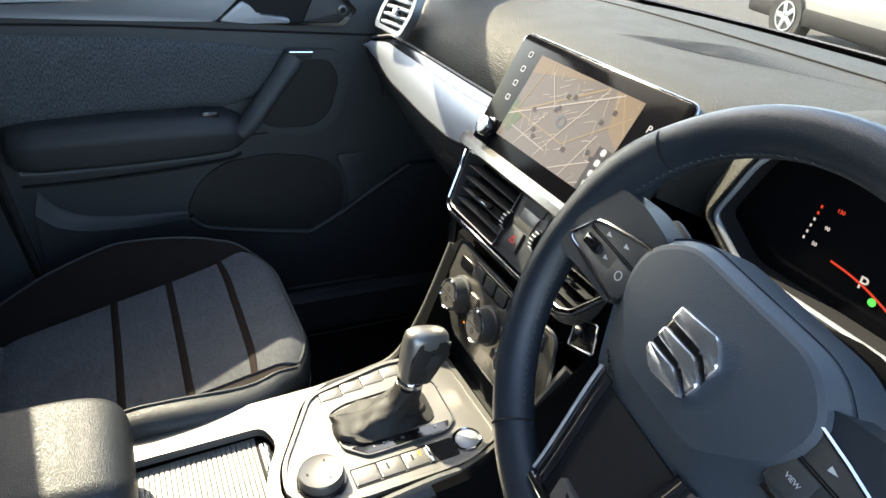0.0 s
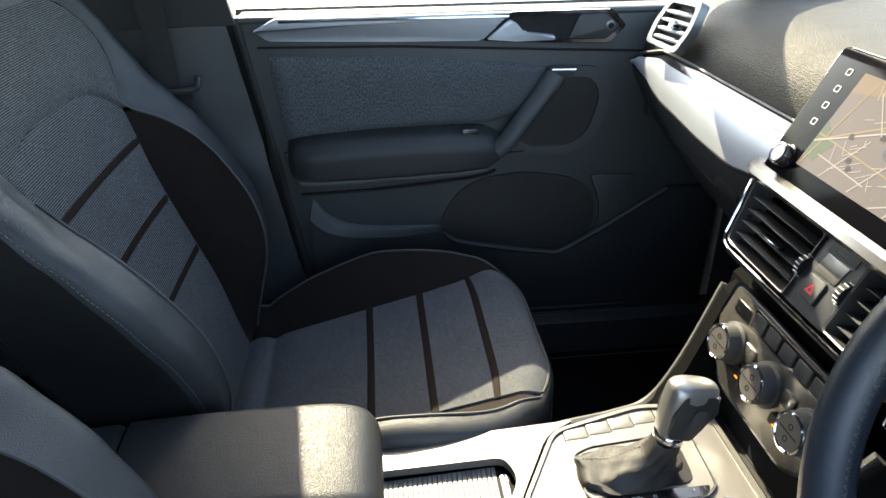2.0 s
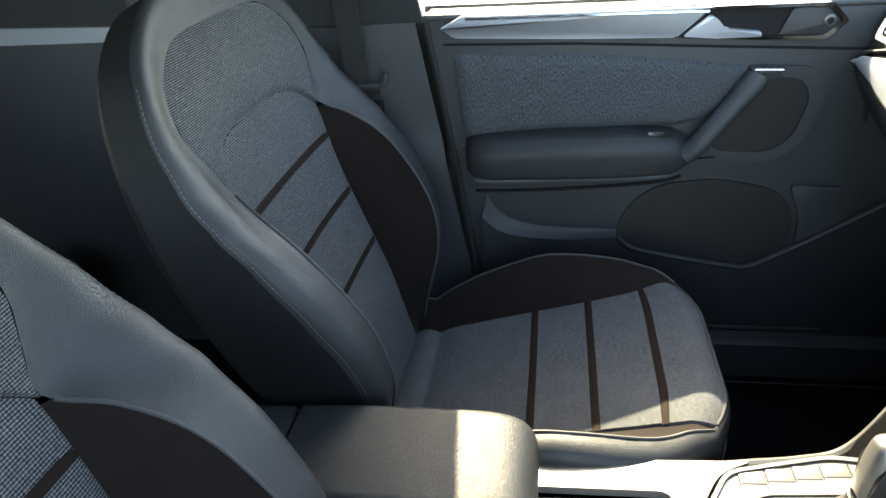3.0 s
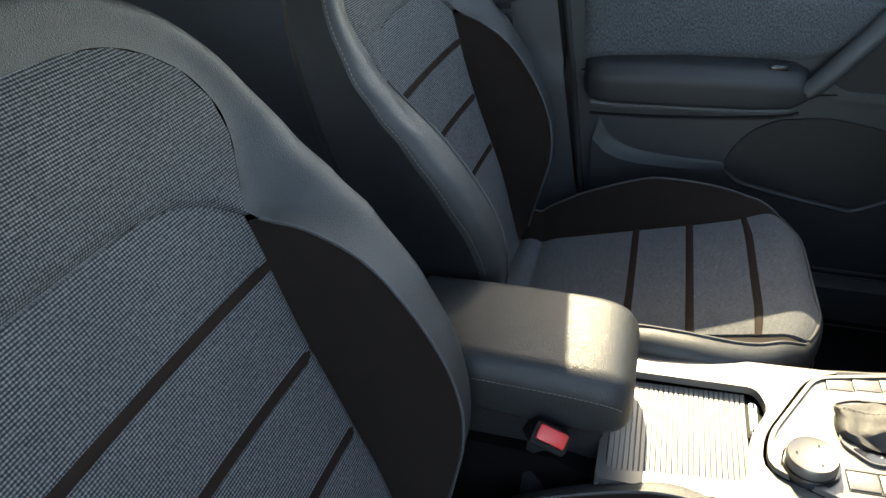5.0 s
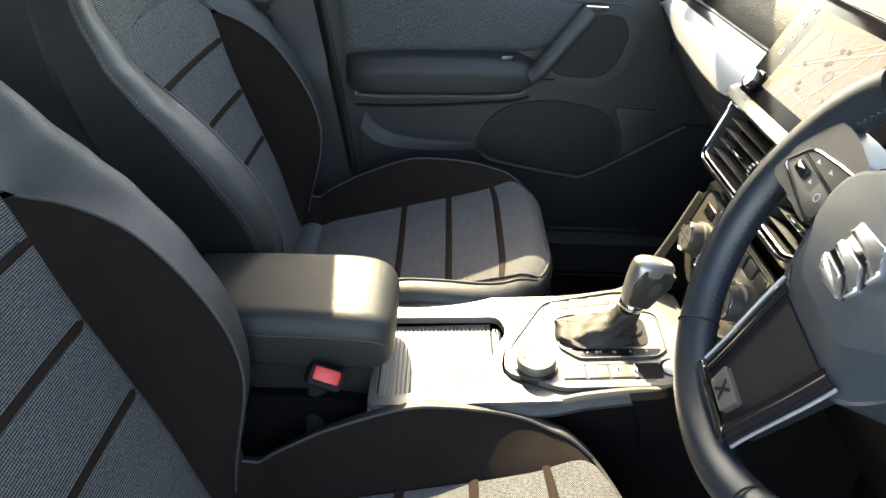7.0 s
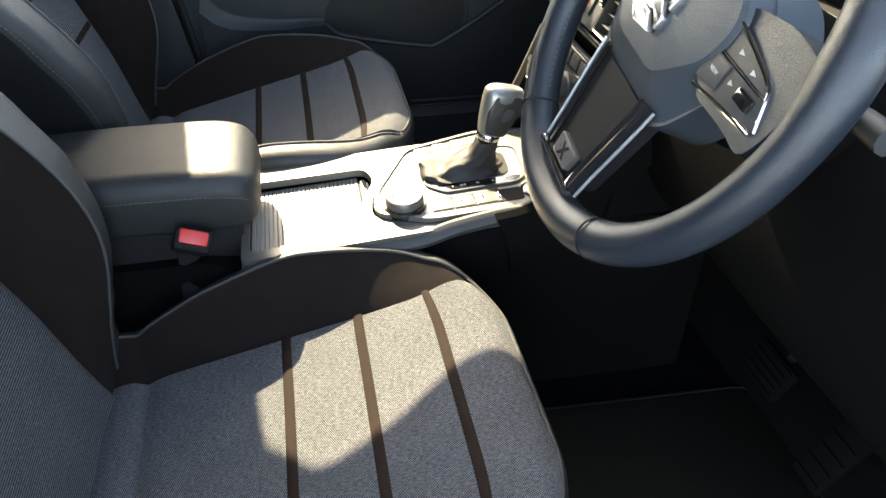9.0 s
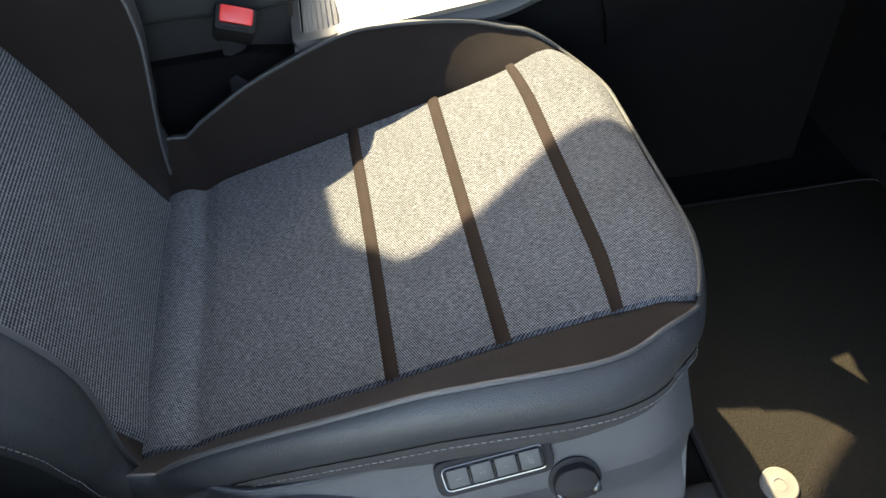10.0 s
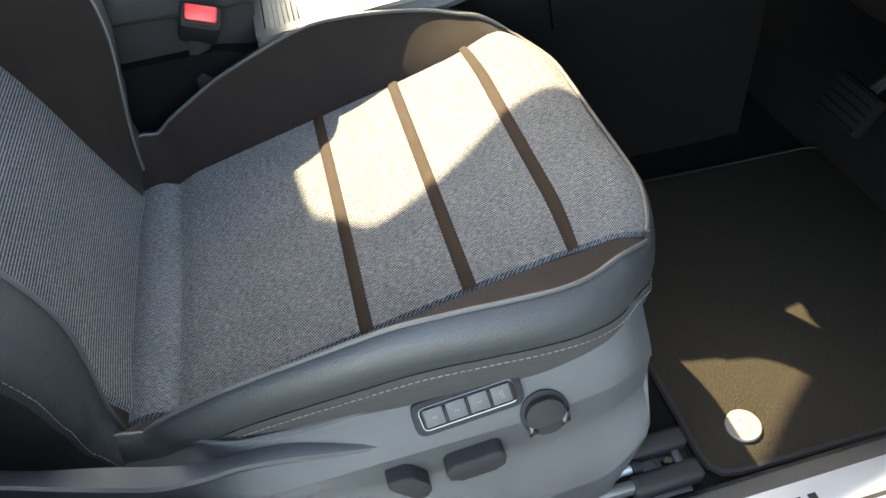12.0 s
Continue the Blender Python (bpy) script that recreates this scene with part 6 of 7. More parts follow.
part("inner_plate", prism(rounded([(0.632, 1.147), (0.652, 1.192), (0.708, 1.193), (0.732, 1.170), (0.708, 1.147)], 0.004), 0.008, 0.002, DM), PLASTIC, hb)
part("lock_button", lathe([(0.010, 0.007), (0.010, 0.0095), (0.008, 0.0105)], 20, DM @ Matrix.Translation((0.712, 1.170, 0))), GUN, hb, "round lock button")
part("lock_mark", prism(circle(0.0055, 14), 0.0006, 0, DM @ Matrix.Translation((0.712, 1.170, 0.0105))), MATT, hb)


def cloth_top(y):
    return interp([(0.07, 1.131), (0.30, 1.124), (0.50, 1.108), (0.60, 1.094)], y)


def cloth_low(y):
    return interp([(0.07, 0.968), (0.30, 0.984), (0.48, 0.988), (0.53, 1.000), (0.60, 1.070)], y)


def cloth_pt(y, w):
    zl, zt = cloth_low(y), cloth_top(y)
    e = min(w, 1 - w, (y - 0.068) / 0.12, (0.60 - y) / 0.10)
    return Vector((-0.741 + 0.012 * (1 - math.exp(-max(0, e) / 0.05)), y + 0.012 * (1 - w) * (1 if y < 0.1 else 0), zl + (zt - zl) * w))


part("cloth_panel", grid(cloth_pt, lin(0.068, 0.60, 40), lin(0, 1, 18), uv=lambda y, w: (y, w * 0.15)), CLOTH_DOOR, door, "dark grey woven cloth panel")
rings = []
for y, x, zt, zb in ((0.084, -0.722, 0.962, 0.918), (0.090, -0.692, 0.968, 0.908), (0.105, -0.678, 0.973, 0.899), (0.14, -0.673, 0.978, 0.896), (0.25, -0.670, 0.984, 0.897), (0.40, -0.670, 0.986, 0.902), (0.47, -0.673, 0.982, 0.907), (0.497, -0.684, 0.970, 0.922), (0.508, -0.71, 0.955, 0.935)):
    rings.append([(-0.745, y, zb)] + [(px, y, pz) for px, pz in rounded([(x, zb + 0.002), (x + 0.004, zt - 0.022), (x - 0.018, zt - 0.002), (-0.745, zt + 0.002)], [0.014, 0.014, 0.014, 0.001], 5)])
part("arm_rest", loft(rings), LEATHER, door, "padded black leather arm rest")
part("arm_line", tube(spline([(-0.738, 0.080, 0.945), (-0.735, 0.100, 0.890), (-0.732, 0.125, 0.878), (-0.730, 0.30, 0.882), (-0.730, 0.46, 0.890), (-0.732, 0.495, 0.915), (-0.735, 0.512, 0.945)], 6), 0.0060, 8), LIP, door, "raised lip under the arm rest")
sw = part("window_switch", prism(rounded([(-0.016, -0.006), (0.016, -0.006), (0.016, 0.006), (-0.016, 0.006)], 0.003), 0.006, 0.002, plane_m((-0.700, 0.440, 0.981), (0, 1, 0), (-1, 0, 0.12))), GLOSS, door, "window switch")
part("switch_line", rbox(0.024, 0.0012, 0.0006, 0, plane_m((-0.700, 0.440, 0.981), (0, 1, 0), (-1, 0, 0.12)) @ Matrix.Translation((0, 0, 0.0065))), CHROME, sw)
# pull handle and its recess
bm = tube(spline([(-0.690, 0.492, 0.946), (-0.688, 0.512, 0.966), (-0.694, 0.548, 1.012), (-0.706, 0.588, 1.060), (-0.716, 0.606, 1.082)], 6), [0.015] * 6 + [0.016] * 12 + [0.018] * 7, 12, flat=1.25)
part("pull_handle", bm, LINING, door, "dark grey pull handle")
part("handle_cap", rbox(0.034, 0.050, 0.012, 0.004, pose(-0.722, 0.618, 1.092, 0, 0, 0)), LINING, door)
part("handle_line", tube([(-0.700, 0.596, 1.0985), (-0.700, 0.642, 1.0975)], 0.0016, 6), CHROME, door, "thin chrome line")
part("handle_line", tube([(-0.674, 0.490, 0.946), (-0.690, 0.545, 0.943)], 0.0016, 6), CHROME, door, "thin chrome line")
rec = [(0.525, 0.955), (0.575, 1.020), (0.625, 1.082), (0.690, 1.080), (0.712, 1.040), (0.690, 0.960), (0.650, 0.930), (0.560, 0.932)]
part("handle_well", prism(rounded(rec, 0.02), 0.004, 0, DM), SHADED_WELL, door, "well behind the handle, its shade painted dark")
part("well_rim", plate_with_hole(rounded([(0.622 + (y - 0.622) * 1.22, 1.005 + (z - 1.005) * 1.18) for y, z in rec], 0.022), rounded([(0.622 + (y - 0.622) * 0.93, 1.005 + (z - 1.005) * 0.93) for y, z in rec], 0.02), 0.009, DM @ Matrix.Translation((0, 0, 0.002))), LINING, door, "raised rim of the well")
# map pocket
part("lower_seam", tube(spline([(-0.740, 0.10, 0.852), (-0.738, 0.25, 0.856), (-0.738, 0.45, 0.872), (-0.740, 0.50, 0.885)], 6), 0.0032, 6), MATT, door)
pk = [(0.380, 0.740), (0.388, 0.790), (0.420, 0.840), (0.465, 0.868), (0.560, 0.880), (0.660, 0.862), (0.705, 0.835), (0.722, 0.770), (0.700, 0.700), (0.600, 0.680), (0.420, 0.700)]
part("pocket_well", prism(rounded(pk, 0.03), 0.004, 0, DM), SHADED_WELL, door, "pocket opening with loudspeaker, its shade painted dark")
part("speaker_grille", prism(rounded([(0.728, 0.74), (0.728, 0.80), (0.700, 0.866), (0.80, 0.862), (0.81, 0.785)], 0.012), 0.006, 0.002, DM), LINING, door, "grey loudspeaker grille")
shell_top = [(0.112, 0.800), (0.140, 0.772), (0.170, 0.760), (0.21, 0.753), (0.29, 0.750), (0.365, 0.756), (0.385, 0.757), (0.41, 0.734), (0.45, 0.722), (0.54, 0.704), (0.615, 0.692), (0.645, 0.692), (0.713, 0.729), (0.796, 0.782), (0.87, 0.830)]
pr = spline([(y, z, 0) for y, z in shell_top[6:]], 5)
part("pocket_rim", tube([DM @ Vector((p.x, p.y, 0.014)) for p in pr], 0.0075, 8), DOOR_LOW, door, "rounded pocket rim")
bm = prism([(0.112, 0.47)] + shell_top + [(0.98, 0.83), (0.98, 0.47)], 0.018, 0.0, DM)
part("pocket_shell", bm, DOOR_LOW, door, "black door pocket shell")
lo_ = spline([(y, z, 0) for y, z in shell_top[:7]], 4)
hi_ = spline([(0.122, 0.845, 0), (0.142, 0.812, 0), (0.170, 0.792, 0), (0.21, 0.778, 0), (0.29, 0.770, 0), (0.36, 0.768, 0), (0.386, 0.766, 0)], 4)
bm = grid(lambda k, b: DM @ Vector((lo_[k].x + (hi_[k].x - lo_[k].x) * b, lo_[k].y + (hi_[k].y - lo_[k].y) * b, 0.018 - 0.017 * math.sin(math.pi / 2 * b))), list(range(len(lo_))), lin(0, 1, 6))
part("pocket_scoop", bm, LINING, door, "scooped ledge below the arm rest")

# passenger belt
belt = thing("seat_belt", (0, 0, 0), "grey seat belt with chrome tongue on the centre pillar", "seat belt")
part("webbing", loft([[(-0.700 + d, y - 0.022, z), (-0.700 + d, y + 0.022, z), (-0.702 + d, y + 0.022, z), (-0.702 + d, y - 0.022, z)] for d, y, z in ((0.06, -0.115, 1.50), (0.03, -0.105, 1.20), (0.02, -0.10, 0.95), (0.0, -0.10, 0.60))]), CLOTH_SKIRT, belt, "dark grey webbing")
part("tongue", rbox(0.010, 0.050, 0.022, 0.004, pose(-0.668, -0.085, 1.085, 10)), MATT, belt, "black plastic tongue")
part("plate", prism(rounded([(-0.012, -0.03), (0.012, -0.03), (0.012, 0.0), (-0.012, 0.0)], 0.003), 0.002, 0, plane_m((-0.664, -0.066, 1.070), (0, 1, 0), (0, 0.1, 1))), CHROME, belt, "chrome plate")
part("hook", tube(spline([(-0.668, -0.10, 1.093), (-0.666, -0.075, 1.094), (-0.666, -0.052, 1.098), (-0.668, -0.046, 1.118)], 5), 0.006, 8), PLASTIC_GREY, belt)

# ---- driver seat side trim and controls ----
trim = thing("seat_side_trim", (0, 0, 0), "grey plastic side trim of the driver seat", "side trim")


def trim_top_z(y):
    return interp([(-0.08, 0.690), (0.05, 0.683), (0.12, 0.674), (0.20, 0.669), (0.286, 0.676), (0.384, 0.691), (0.441, 0.706), (0.470, 0.709), (0.490, 0.704)], y)


def trim_bot_z(y):
    return interp([(-0.08, 0.60), (0.0, 0.53), (0.08, 0.476), (0.15, 0.468), (0.385, 0.470), (0.448, 0.490), (0.466, 0.530), (0.480, 0.590), (0.488, 0.650), (0.490, 0.690)], y)


def trim_lines(y):
    """Heights of the cover's top, ridge, kink, crease and foot at y."""
    zt, zb = trim_top_z(y), trim_bot_z(y)
    zr = interp([(-0.08, 0.630), (0.157, 0.636), (0.37, 0.639), (0.488, 0.662)], y)
    zk = interp([(-0.08, 0.60), (0.18, 0.628), (0.26, 0.606), (0.37, 0.608), (0.488, 0.635)], y)
    zc = interp([(-0.08, 0.58), (0.10, 0.590), (0.219, 0.561), (0.352, 0.538), (0.43, 0.549), (0.488, 0.60)], y)
    raw = [(zt, 0.602), (zr, 0.633), (zk, 0.637), (zc, 0.662), (min(zb, zc - 0.06), 0.655)]
    zr = min(zr, zt - 0.004)
    zk = min(zk, zr - 0.004)
    zc = max(min(zc, zk - 0.004), zb + 0.004)
    return (zt, zr, max(zk, zc + 0.003), zc, min(zb, zc - 0.003)), raw


TRIM_W = (0.0, 0.30, 0.44, 0.74, 1.0)


def trim_side(y, w):
    """Faceted cover: a shelf on top, an upright band with the switches, a slope and a dark foot."""
    z = interp(list(zip(TRIM_W, trim_lines(y)[0])), w)
    x = interp(sorted(trim_lines(y)[1]), z)
    back = max(0.0, min(1.0, (0.15 - y) / 0.10))
    front = max(0.0, (y - 0.44) / 0.05)
    return Vector((x - 0.030 * back * back * (3 - 2 * back) - 0.016 * front ** 2, y, z))


part("side_cover", grid(trim_side, lin(-0.08, 0.44, 46) + lin(0.446, 0.490, 12), lin(0, 0.30, 6) + [0.32, 0.37, 0.42] + lin(0.44, 0.74, 6) + lin(0.77, 1, 5)), PLASTIC_GREY, trim, "grained grey plastic cover", smooth=12)
blade_low = spline([(0.655, 0.015, 0.789), (0.652, 0.047, 0.758), (0.648, 0.069, 0.733), (0.64, 0.089, 0.704), (0.632, 0.114, 0.686), (0.624, 0.140, 0.674), (0.622, 0.175, 0.663), (0.624, 0.215, 0.654), (0.626, 0.26, 0.645)], 5)
blade_up = spline([(0.632, 0.001, 0.775), (0.63, 0.029, 0.752), (0.626, 0.061, 0.729), (0.62, 0.091, 0.7), (0.614, 0.116, 0.681), (0.609, 0.140, 0.671), (0.607, 0.175, 0.664), (0.610, 0.215, 0.655), (0.614, 0.26, 0.645)], 5)
rings = []
for k in range(len(blade_low)):
    u, v = blade_up[k], blade_low[k]
    rings.append([u, u.lerp(v, 0.5) + Vector((0.001, 0, 0.002)), u.lerp(v, 0.9) + Vector((0, 0, 0.001)), v + Vector((0, 0, -0.003)), v + Vector((-0.006, 0, -0.016)), u + Vector((-0.004, 0, -0.018))])
part("recline_sweep", loft(rings), PLASTIC_GREY, trim, "smooth raised sweep")
part("trim_lip", tube([trim_side(y, 0.0) + Vector((0.0, 0, 0.002)) for y in lin(0.10, 0.486, 42)], 0.003, 8), PLASTIC_GREY, trim)


def on_trim(y, z, up=(0, 0, 1)):
    """A pose on the side trim, local x to the front of the car, local z outwards."""
    w = interp(sorted(zip(trim_lines(y)[0], TRIM_W)), z)
    p = trim_side(y, w)
    dy = (trim_side(y + 0.01, w) - p).normalized()
    dz = (trim_side(y, max(0.0, w - 0.06)) - p).normalized()
    return plane_m(p, dy, dz)


MEM = on_trim(0.326, 0.662)
mem = part("memory_panel", prism(rounded([(-0.047, -0.0150), (0.047, -0.0150), (0.047, 0.0150), (-0.047, 0.0150)], 0.009), 0.005, 0.0015, MEM), MATT, trim, "black seat memory panel")
part("memory_rim", tube([MEM @ Vector((x, y, 0.0052)) for x, y in rounded([(-0.0405, -0.0098), (0.0405, -0.0098), (0.0405, 0.0098), (-0.0405, 0.0098)], 0.005)], 0.0011, 6, closed=True), GLOSS, mem)
for k, tx in enumerate(("3", "2", "1", "SET")):
    x = -0.0290 + 0.0193 * k
    b = part("memory_button", prism(rounded([(-0.0083, -0.0078), (0.0083, -0.0078), (0.0083, 0.0078), (-0.0083, 0.0078)], 0.0015), 0.0034, 0.0006, MEM @ Matrix.Translation((x, 0, 0.0035))), PLASTIC, mem, "dark memory button")
    write(tx, 0.0052 if k < 3 else 0.0050, MEM @ Matrix.Translation((x, 0, 0.0071)) @ Matrix.Rotation(radians(-90), 4, "Z"), THREAD, b)
    if k:
        part("button_gap", tube([MEM @ Vector((x - 0.00965, yy, 0.0062)) for yy in (-0.006, 0.006)], 0.0011, 6), GLOSS, mem)
KN = on_trim(0.388, 0.648)
part("lumbar_recess", prism(circle(0.0215, 28), 0.0015, 0.0005, KN), MATT, trim)
kn = part("lumbar_knob", prism(rounded([(-0.017, -0.004), (-0.011, -0.007), (0.011, -0.007), (0.017, -0.004), (0.018, 0.004), (0.010, 0.016), (-0.010, 0.016), (-0.018, 0.004)], 0.006), 0.009, 0.0015, KN), MATT, trim, "round lumbar switch")
for sg in (-1, 1):
    part("lumbar_mark", prism(rounded([(sg * 0.0145 - 0.005, -0.014), (sg * 0.0145 + 0.004, -0.012), (sg * 0.0145 + 0.005, -0.002), (sg * 0.0145 - 0.003, -0.003)], 0.001), 0.0085, 0.002, KN), GLOSS, kn)
S1 = on_trim(0.322, 0.618)
part("slide_switch", prism(rounded([(-0.020, -0.012), (0.022, -0.010), (0.0275, 0.000), (0.024, 0.013), (-0.024, 0.010), (-0.0275, -0.002)], 0.007), 0.015, 0.0022, S1), MATT, trim, "long seat slide switch")
part("switch_line", rbox(0.036, 0.0026, 0.0026, 0.0008, S1 @ Matrix.Translation((0.001, -0.0112, 0.0085))), GLOSS, trim)
S2 = on_trim(0.264, 0.616)
part("recline_switch", prism(rounded([(-0.019, 0.014), (0.002, 0.015), (0.018, -0.004), (0.016, -0.016), (0.006, -0.021), (-0.004, -0.010), (-0.016, 0.004)], 0.007), 0.015, 0.0022, S2), MATT, trim, "angled recline switch")
part("switch_line", prism(rounded([(-0.008, -0.006), (0.002, -0.009), (0.011, -0.019), (0.002, -0.020)], 0.0015), 0.0125, 0.001, S2), GLOSS, trim)

# seat rail in front of the driver seat
rail = thing("seat_runner", (0, 0, 0), "black steel seat runner bolted to the floor", "seat runner")
for x in (0.607, 0.645):
    part("channel", rbox(0.013, 0.26, 0.016, 0.004, Matrix.Translation((x, 0.400, 0.461))), GUN, rail, "steel channel")
    part("end_cap", rbox(0.022, 0.078, 0.024, 0.006, pose(x + 0.001, 0.522, 0.459, 0, 0, 0), seg=3), MATT, rail, "black plastic end cap")
    part("cap_flange", rbox(0.006, 0.070, 0.003, 0.001, Matrix.Translation((x + 0.013, 0.512, 0.4475))), PLASTIC_GREY, rail)
part("base", rbox(0.030, 0.30, 0.005, 0.002, Matrix.Translation((0.626, 0.410, 0.4455))), MATT, rail)
part("cross_bar", rbox(0.030, 0.010, 0.014, 0.003, Matrix.Translation((0.626, 0.545, 0.452))), PLASTIC, rail)
part("spindle", tube([(0.626, 0.30, 0.459), (0.626, 0.495, 0.459)], 0.0048, 10), SILVER, rail, "threaded steel spindle")
for k in range(22):
    part("thread", lathe([(0.0052, 0.0), (0.0062, 0.0010), (0.0052, 0.0020)], 10, pose(0.626, 0.40 + 0.0036 * k, 0.459, 90)), SILVER, rail)
part("spindle_nut", lathe([(0.0085, 0.0), (0.0092, 0.004), (0.0085, 0.010)], 12, pose(0.626, 0.502, 0.459, 90)), MATT, rail)
part("washer", lathe([(0.0105, 0.0), (0.0105, 0.005), (0.0065, 0.0055), (0.006, 0.003)], 20, Matrix.Translation((0.626, 0.516, 0.448))), PLASTIC, rail)
part("bolt", lathe([(0.0062, 0.0), (0.0062, 0.007), (0.004, 0.009)], 6, Matrix.Translation((0.627, 0.534, 0.449))), CHROME, rail, "steel bolt head")

# floor mats
mat1 = thing("floor_mat", (0, 0, 0), "carpet floor mat with bound edge in the driver footwell", "floor mat", "floor mats")
mo = rounded([(0.20, 0.575), (0.655, 0.572), (0.660, 0.98), (0.22, 1.00)], [0.03, 0.03, 0.05, 0.03])
part("carpet", prism(mo, 0.008, 0.003, Matrix.Translation((0, 0, 0.4425))), MATC, mat1, "looped grey-brown pile")
part("binding", tube([Vector((x, y, 0.447)) for x, y in mo], 0.0045, 6, closed=True), MATT, mat1, "black bound edge")
clip = part("clip", lathe([(0.0195, 0.450), (0.0195, 0.4535), (0.0182, 0.4545), (0.009, 0.4540), (0.0065, 0.4546), (0.006, 0.4538), (0.001, 0.4538)], 32, Matrix.Translation((0.612, 0.632, 0))), mat("beige_plastic", (0.10, 0.094, 0.082), 0.5), mat1, "round mat clip")
mat2 = thing("floor_mat", (0, 0, 0), "black carpet floor mat in the passenger footwell", "floor mat", "floor mats")
mo = rounded([(-0.66, 0.56), (-0.20, 0.56), (-0.20, 0.98), (-0.66, 0.98)], 0.04)
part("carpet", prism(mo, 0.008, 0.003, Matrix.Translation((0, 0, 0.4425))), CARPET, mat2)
part("binding", tube([Vector((x, y, 0.447)) for x, y in mo], 0.0045, 6, closed=True), RUBBER, mat2)
sill_l = part("sill_trim_left", prism([(-0.745, 0.44), (-0.69, 0.44), (-0.695, 0.52), (-0.745, 0.54)], 1.1, 0.004, plane_m((0, -0.05, 0), (1, 0, 0), (0, 0, 1)) @ Matrix.Translation((0, 0, -1.1))), PLASTIC, smooth=30)
tagged(sill_l, "black plastic sill trim by the passenger door", "sill", kind="structure")
for k in range(2):
    tagged(part("trim_sill_line", tube([(-0.705, 0.58, 0.545 + 0.014 * k), (-0.705, 0.80, 0.545 + 0.014 * k)], 0.003, 6), PLASTIC_GREY), "thin raised line on the sill", "trim", kind="structure")

# driver sill with its plate
rings = [[(0.662, y, 0.40), (0.662, y, 0.446), (0.672, y, 0.462), (0.690, y, 0.468), (0.800, y, 0.462), (0.830, y, 0.44), (0.84, y, 0.36)] for y in (-1.3, 0.2, 1.0, 1.15)]
tagged(part("sill", loft(rings), PLASTIC_GREY, smooth=30), "grey plastic door sill", "sill", kind="structure")
tagged(part("sill_outer", rbox(0.10, 2.6, 0.30, 0.03, Matrix.Translation((0.80, -0.05, 0.245))), PAINT), "dark grey outer sill", "sill", kind="structure")
scuff = thing("sill_plate", (0, 0, 0), "brushed aluminium sill plate with a dark inscription", "sill plate")
part("plate", prism(rounded([(0.690, 0.455), (0.752, 0.43), (0.752, 0.86), (0.690, 0.80)], 0.004), 0.003, 0.001, Matrix.Translation((0, 0, 0.4665))), SILVER, scuff)
part("groove", rbox(0.004, 0.38, 0.0012, 0, Matrix.Translation((0.724, 0.64, 0.4697))), MATT, scuff)
for k in range(9):
    yy = 0.514 + 0.0165 * k
    hh = 0.0105 if k == 0 else 0.0072
    part("inscription_bar", rbox(hh, 0.013 if k == 0 else 0.0088, 0.0006, 0, pose(0.708, yy, 0.4700, 0, 0, 20 if k == 0 else 0)), MATT, scuff)

# pedals and footrest
for x, w, h in ((0.305, 0.085, 0.055), (0.455, 0.05, 0.11)):
    pd = thing("pedal", (0, 0, 0), "black rubber covered foot pedal", "pedal", "pedals")
    PM = pose(x, 0.93, 0.60, 62)
    part("pad", rbox(w, h, 0.014, 0.004, PM), SHADED_BLACK, pd)
    for k in range(5):
        part("rib", rbox(w * 0.85, 0.004, 0.004, 0.001, PM @ Matrix.Translation((0, -h * 0.4 + h * 0.2 * k, 0.008))), SHADED_BLACK, pd)
    part("arm", tube([PM @ Vector((0, 0, -0.005)), (x, 1.03, 0.66), (x, 1.06, 0.82)], 0.008, 8), MATT, pd)

# rear bench
bench = thing("rear_seat", (0, 0, 0), "empty rear bench in black leather and grey cloth", "rear seat")
part("cushion", rbox(1.24, 0.50, 0.20, 0.05, pose(0, -0.98, 0.66, 6), seg=4), LEATHER, bench)
part("base", rbox(1.2, 0.44, 0.16, 0.02, Matrix.Translation((0, -0.98, 0.52))), CARPET, bench)
part("backrest", rbox(1.24, 0.16, 0.66, 0.06, pose(0, -1.32, 1.0, 20), seg=4), LEATHER, bench)
for x in (-0.40, 0.40):
    part("cloth_insert", grid(lambda u, v: Vector((x + 0.17 * u, -0.98 + 0.20 * v, 0.768 + 0.021 * v - 0.004 * u * u)), lin(-1, 1, 7), lin(-1, 1, 7), 0.004, uv=lambda u, v: (0.17 * u, 0.2 * v)), CLOTH, bench)

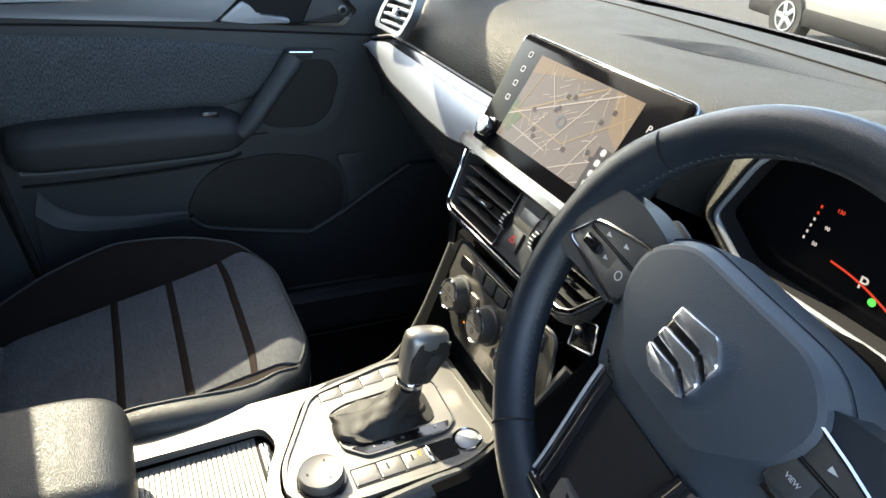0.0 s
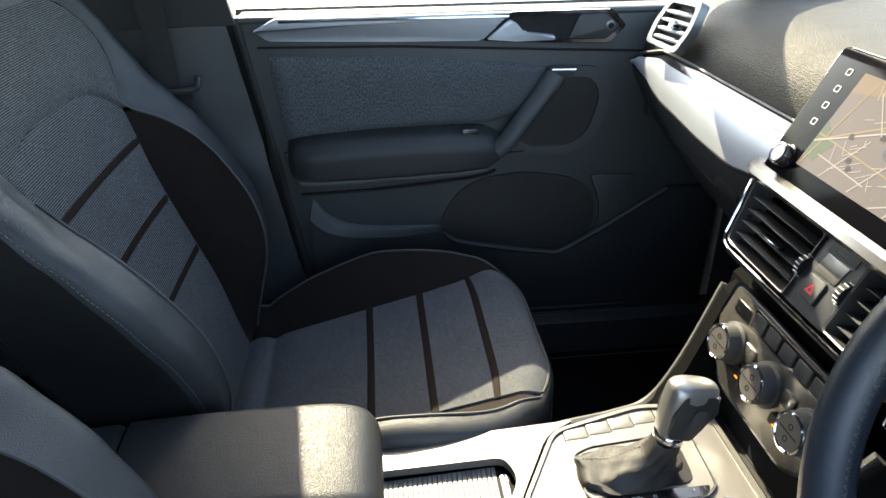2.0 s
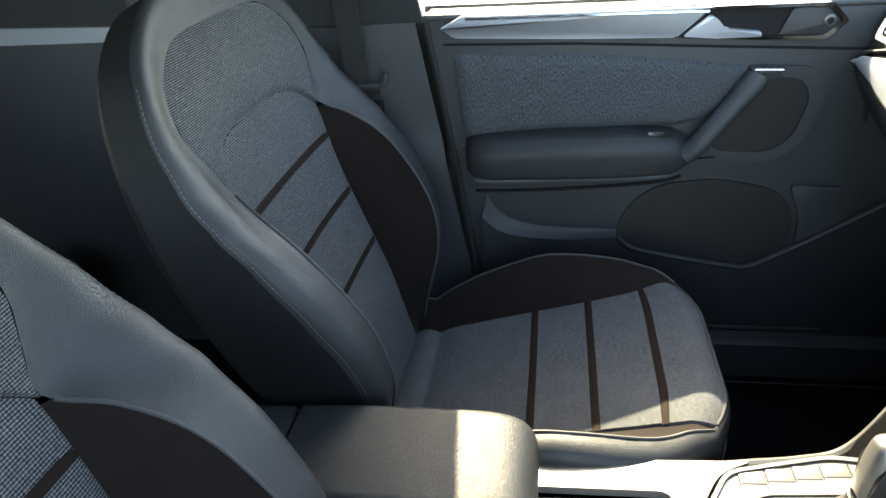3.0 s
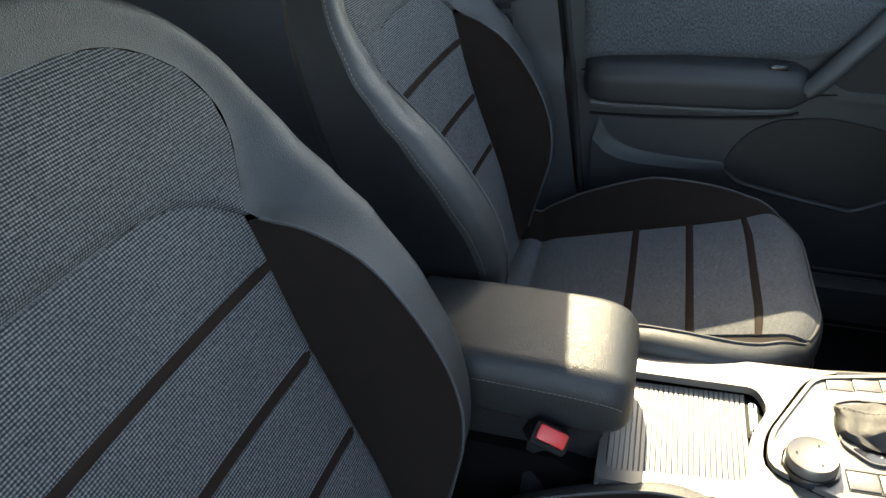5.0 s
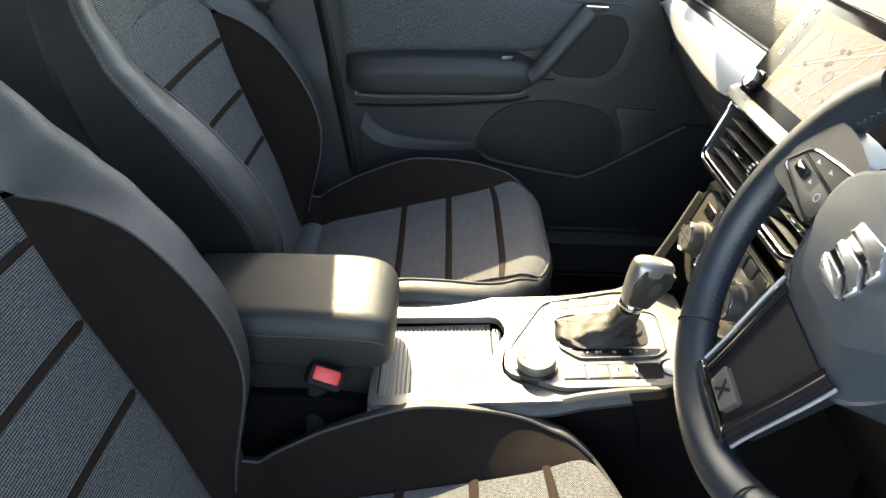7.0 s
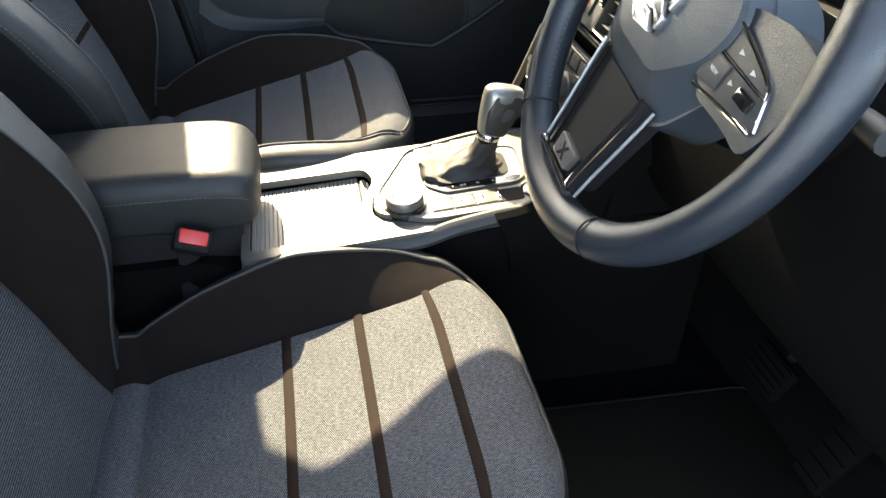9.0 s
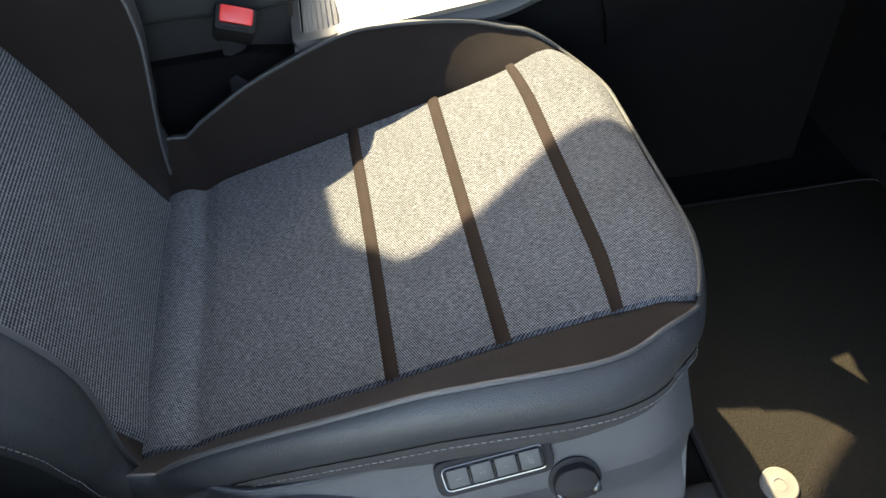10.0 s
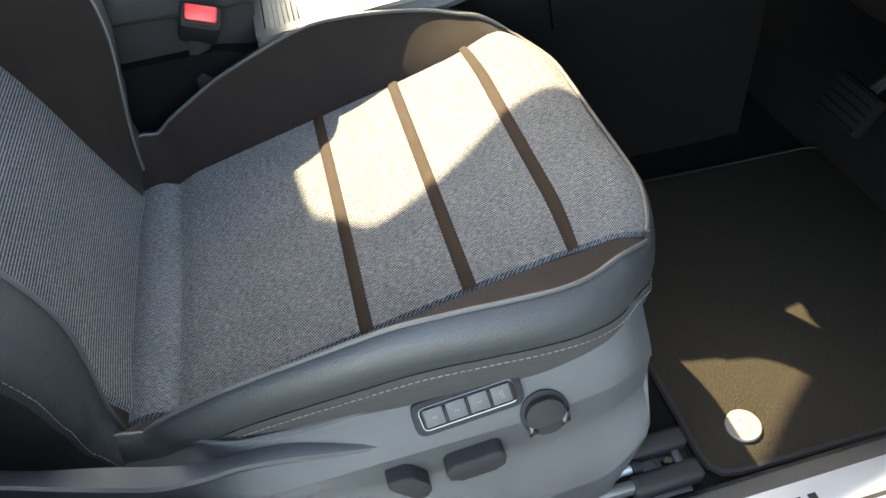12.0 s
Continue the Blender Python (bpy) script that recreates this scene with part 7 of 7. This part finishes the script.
# ---- parked car ahead ----
TYRE = mat("tyre", (0.02, 0.02, 0.02), 0.85)
WHITEP = mat("white_paint", (0.11, 0.11, 0.108), 0.3, coat=0.5, vary=0.03)


def parked_car(m):
    car = thing("parked_car", m, "white parked car with dark sills and silver wheels", "car")
    prof = [(-2.1, 0.35), (-2.15, 0.75), (-1.9, 0.98), (-1.1, 1.05), (-0.4, 1.48), (0.9, 1.50), (1.8, 1.12), (2.1, 1.02), (2.15, 0.40)]
    rings = []
    for x, sc, dz in ((-0.86, 0.93, -0.02), (-0.82, 0.97, 0.0), (-0.6, 1.0, 0.02), (0.6, 1.0, 0.02), (0.82, 0.97, 0.0), (0.86, 0.93, -0.02)):
        rings.append([(x * (0.80 if z > 1.2 else 1.0), y * sc, 0.35 + (z - 0.35) * sc + (dz if z > 0.5 else 0)) for y, z in prof])
    part("body", loft(rings), WHITEP, car, "white painted body")
    part("lower_body", rbox(1.76, 4.1, 0.20, 0.05, Matrix.Translation((0, 0, 0.33))), MATT, car, "dark sill and bumper")
    for sx in (-1, 1):
        part("side_window", prism([(-0.95, 1.06), (-0.36, 1.40), (0.84, 1.42), (1.55, 1.10)], 0.01, 0, plane_m((sx * 0.80, 0, 0), (0, 1, 0), (0, 0, 1))), GLOSS, car)
        for y in (-1.32, 1.32):
            wm = Matrix.Translation((sx * 0.80, y, 0.29)) @ Matrix.Rotation(radians(90 * sx), 4, "Y") @ Matrix.Scale(0.88, 4)
            w = part("wheel", lathe([(0.20, 0.09), (0.30, 0.10), (0.33, 0.07), (0.33, -0.08), (0.30, -0.10), (0.2, -0.10)], 36, wm), TYRE, car)
            part("rim", lathe([(0.185, 0.085), (0.185, 0.10), (0.165, 0.10), (0.160, 0.06), (0.02, 0.055)], 36, wm), SILVER, w)
            for k in range(5):
                a = 2 * math.pi * k / 5
                part("spoke", rbox(0.065, 0.165, 0.02, 0.006, wm @ Matrix.Rotation(a, 4, "Z") @ Matrix.Translation((0, 0.083, 0.09))), SILVER, w)
    return car


parked_car(pose(-3.62, 7.85, 0, 0, 0, 78))
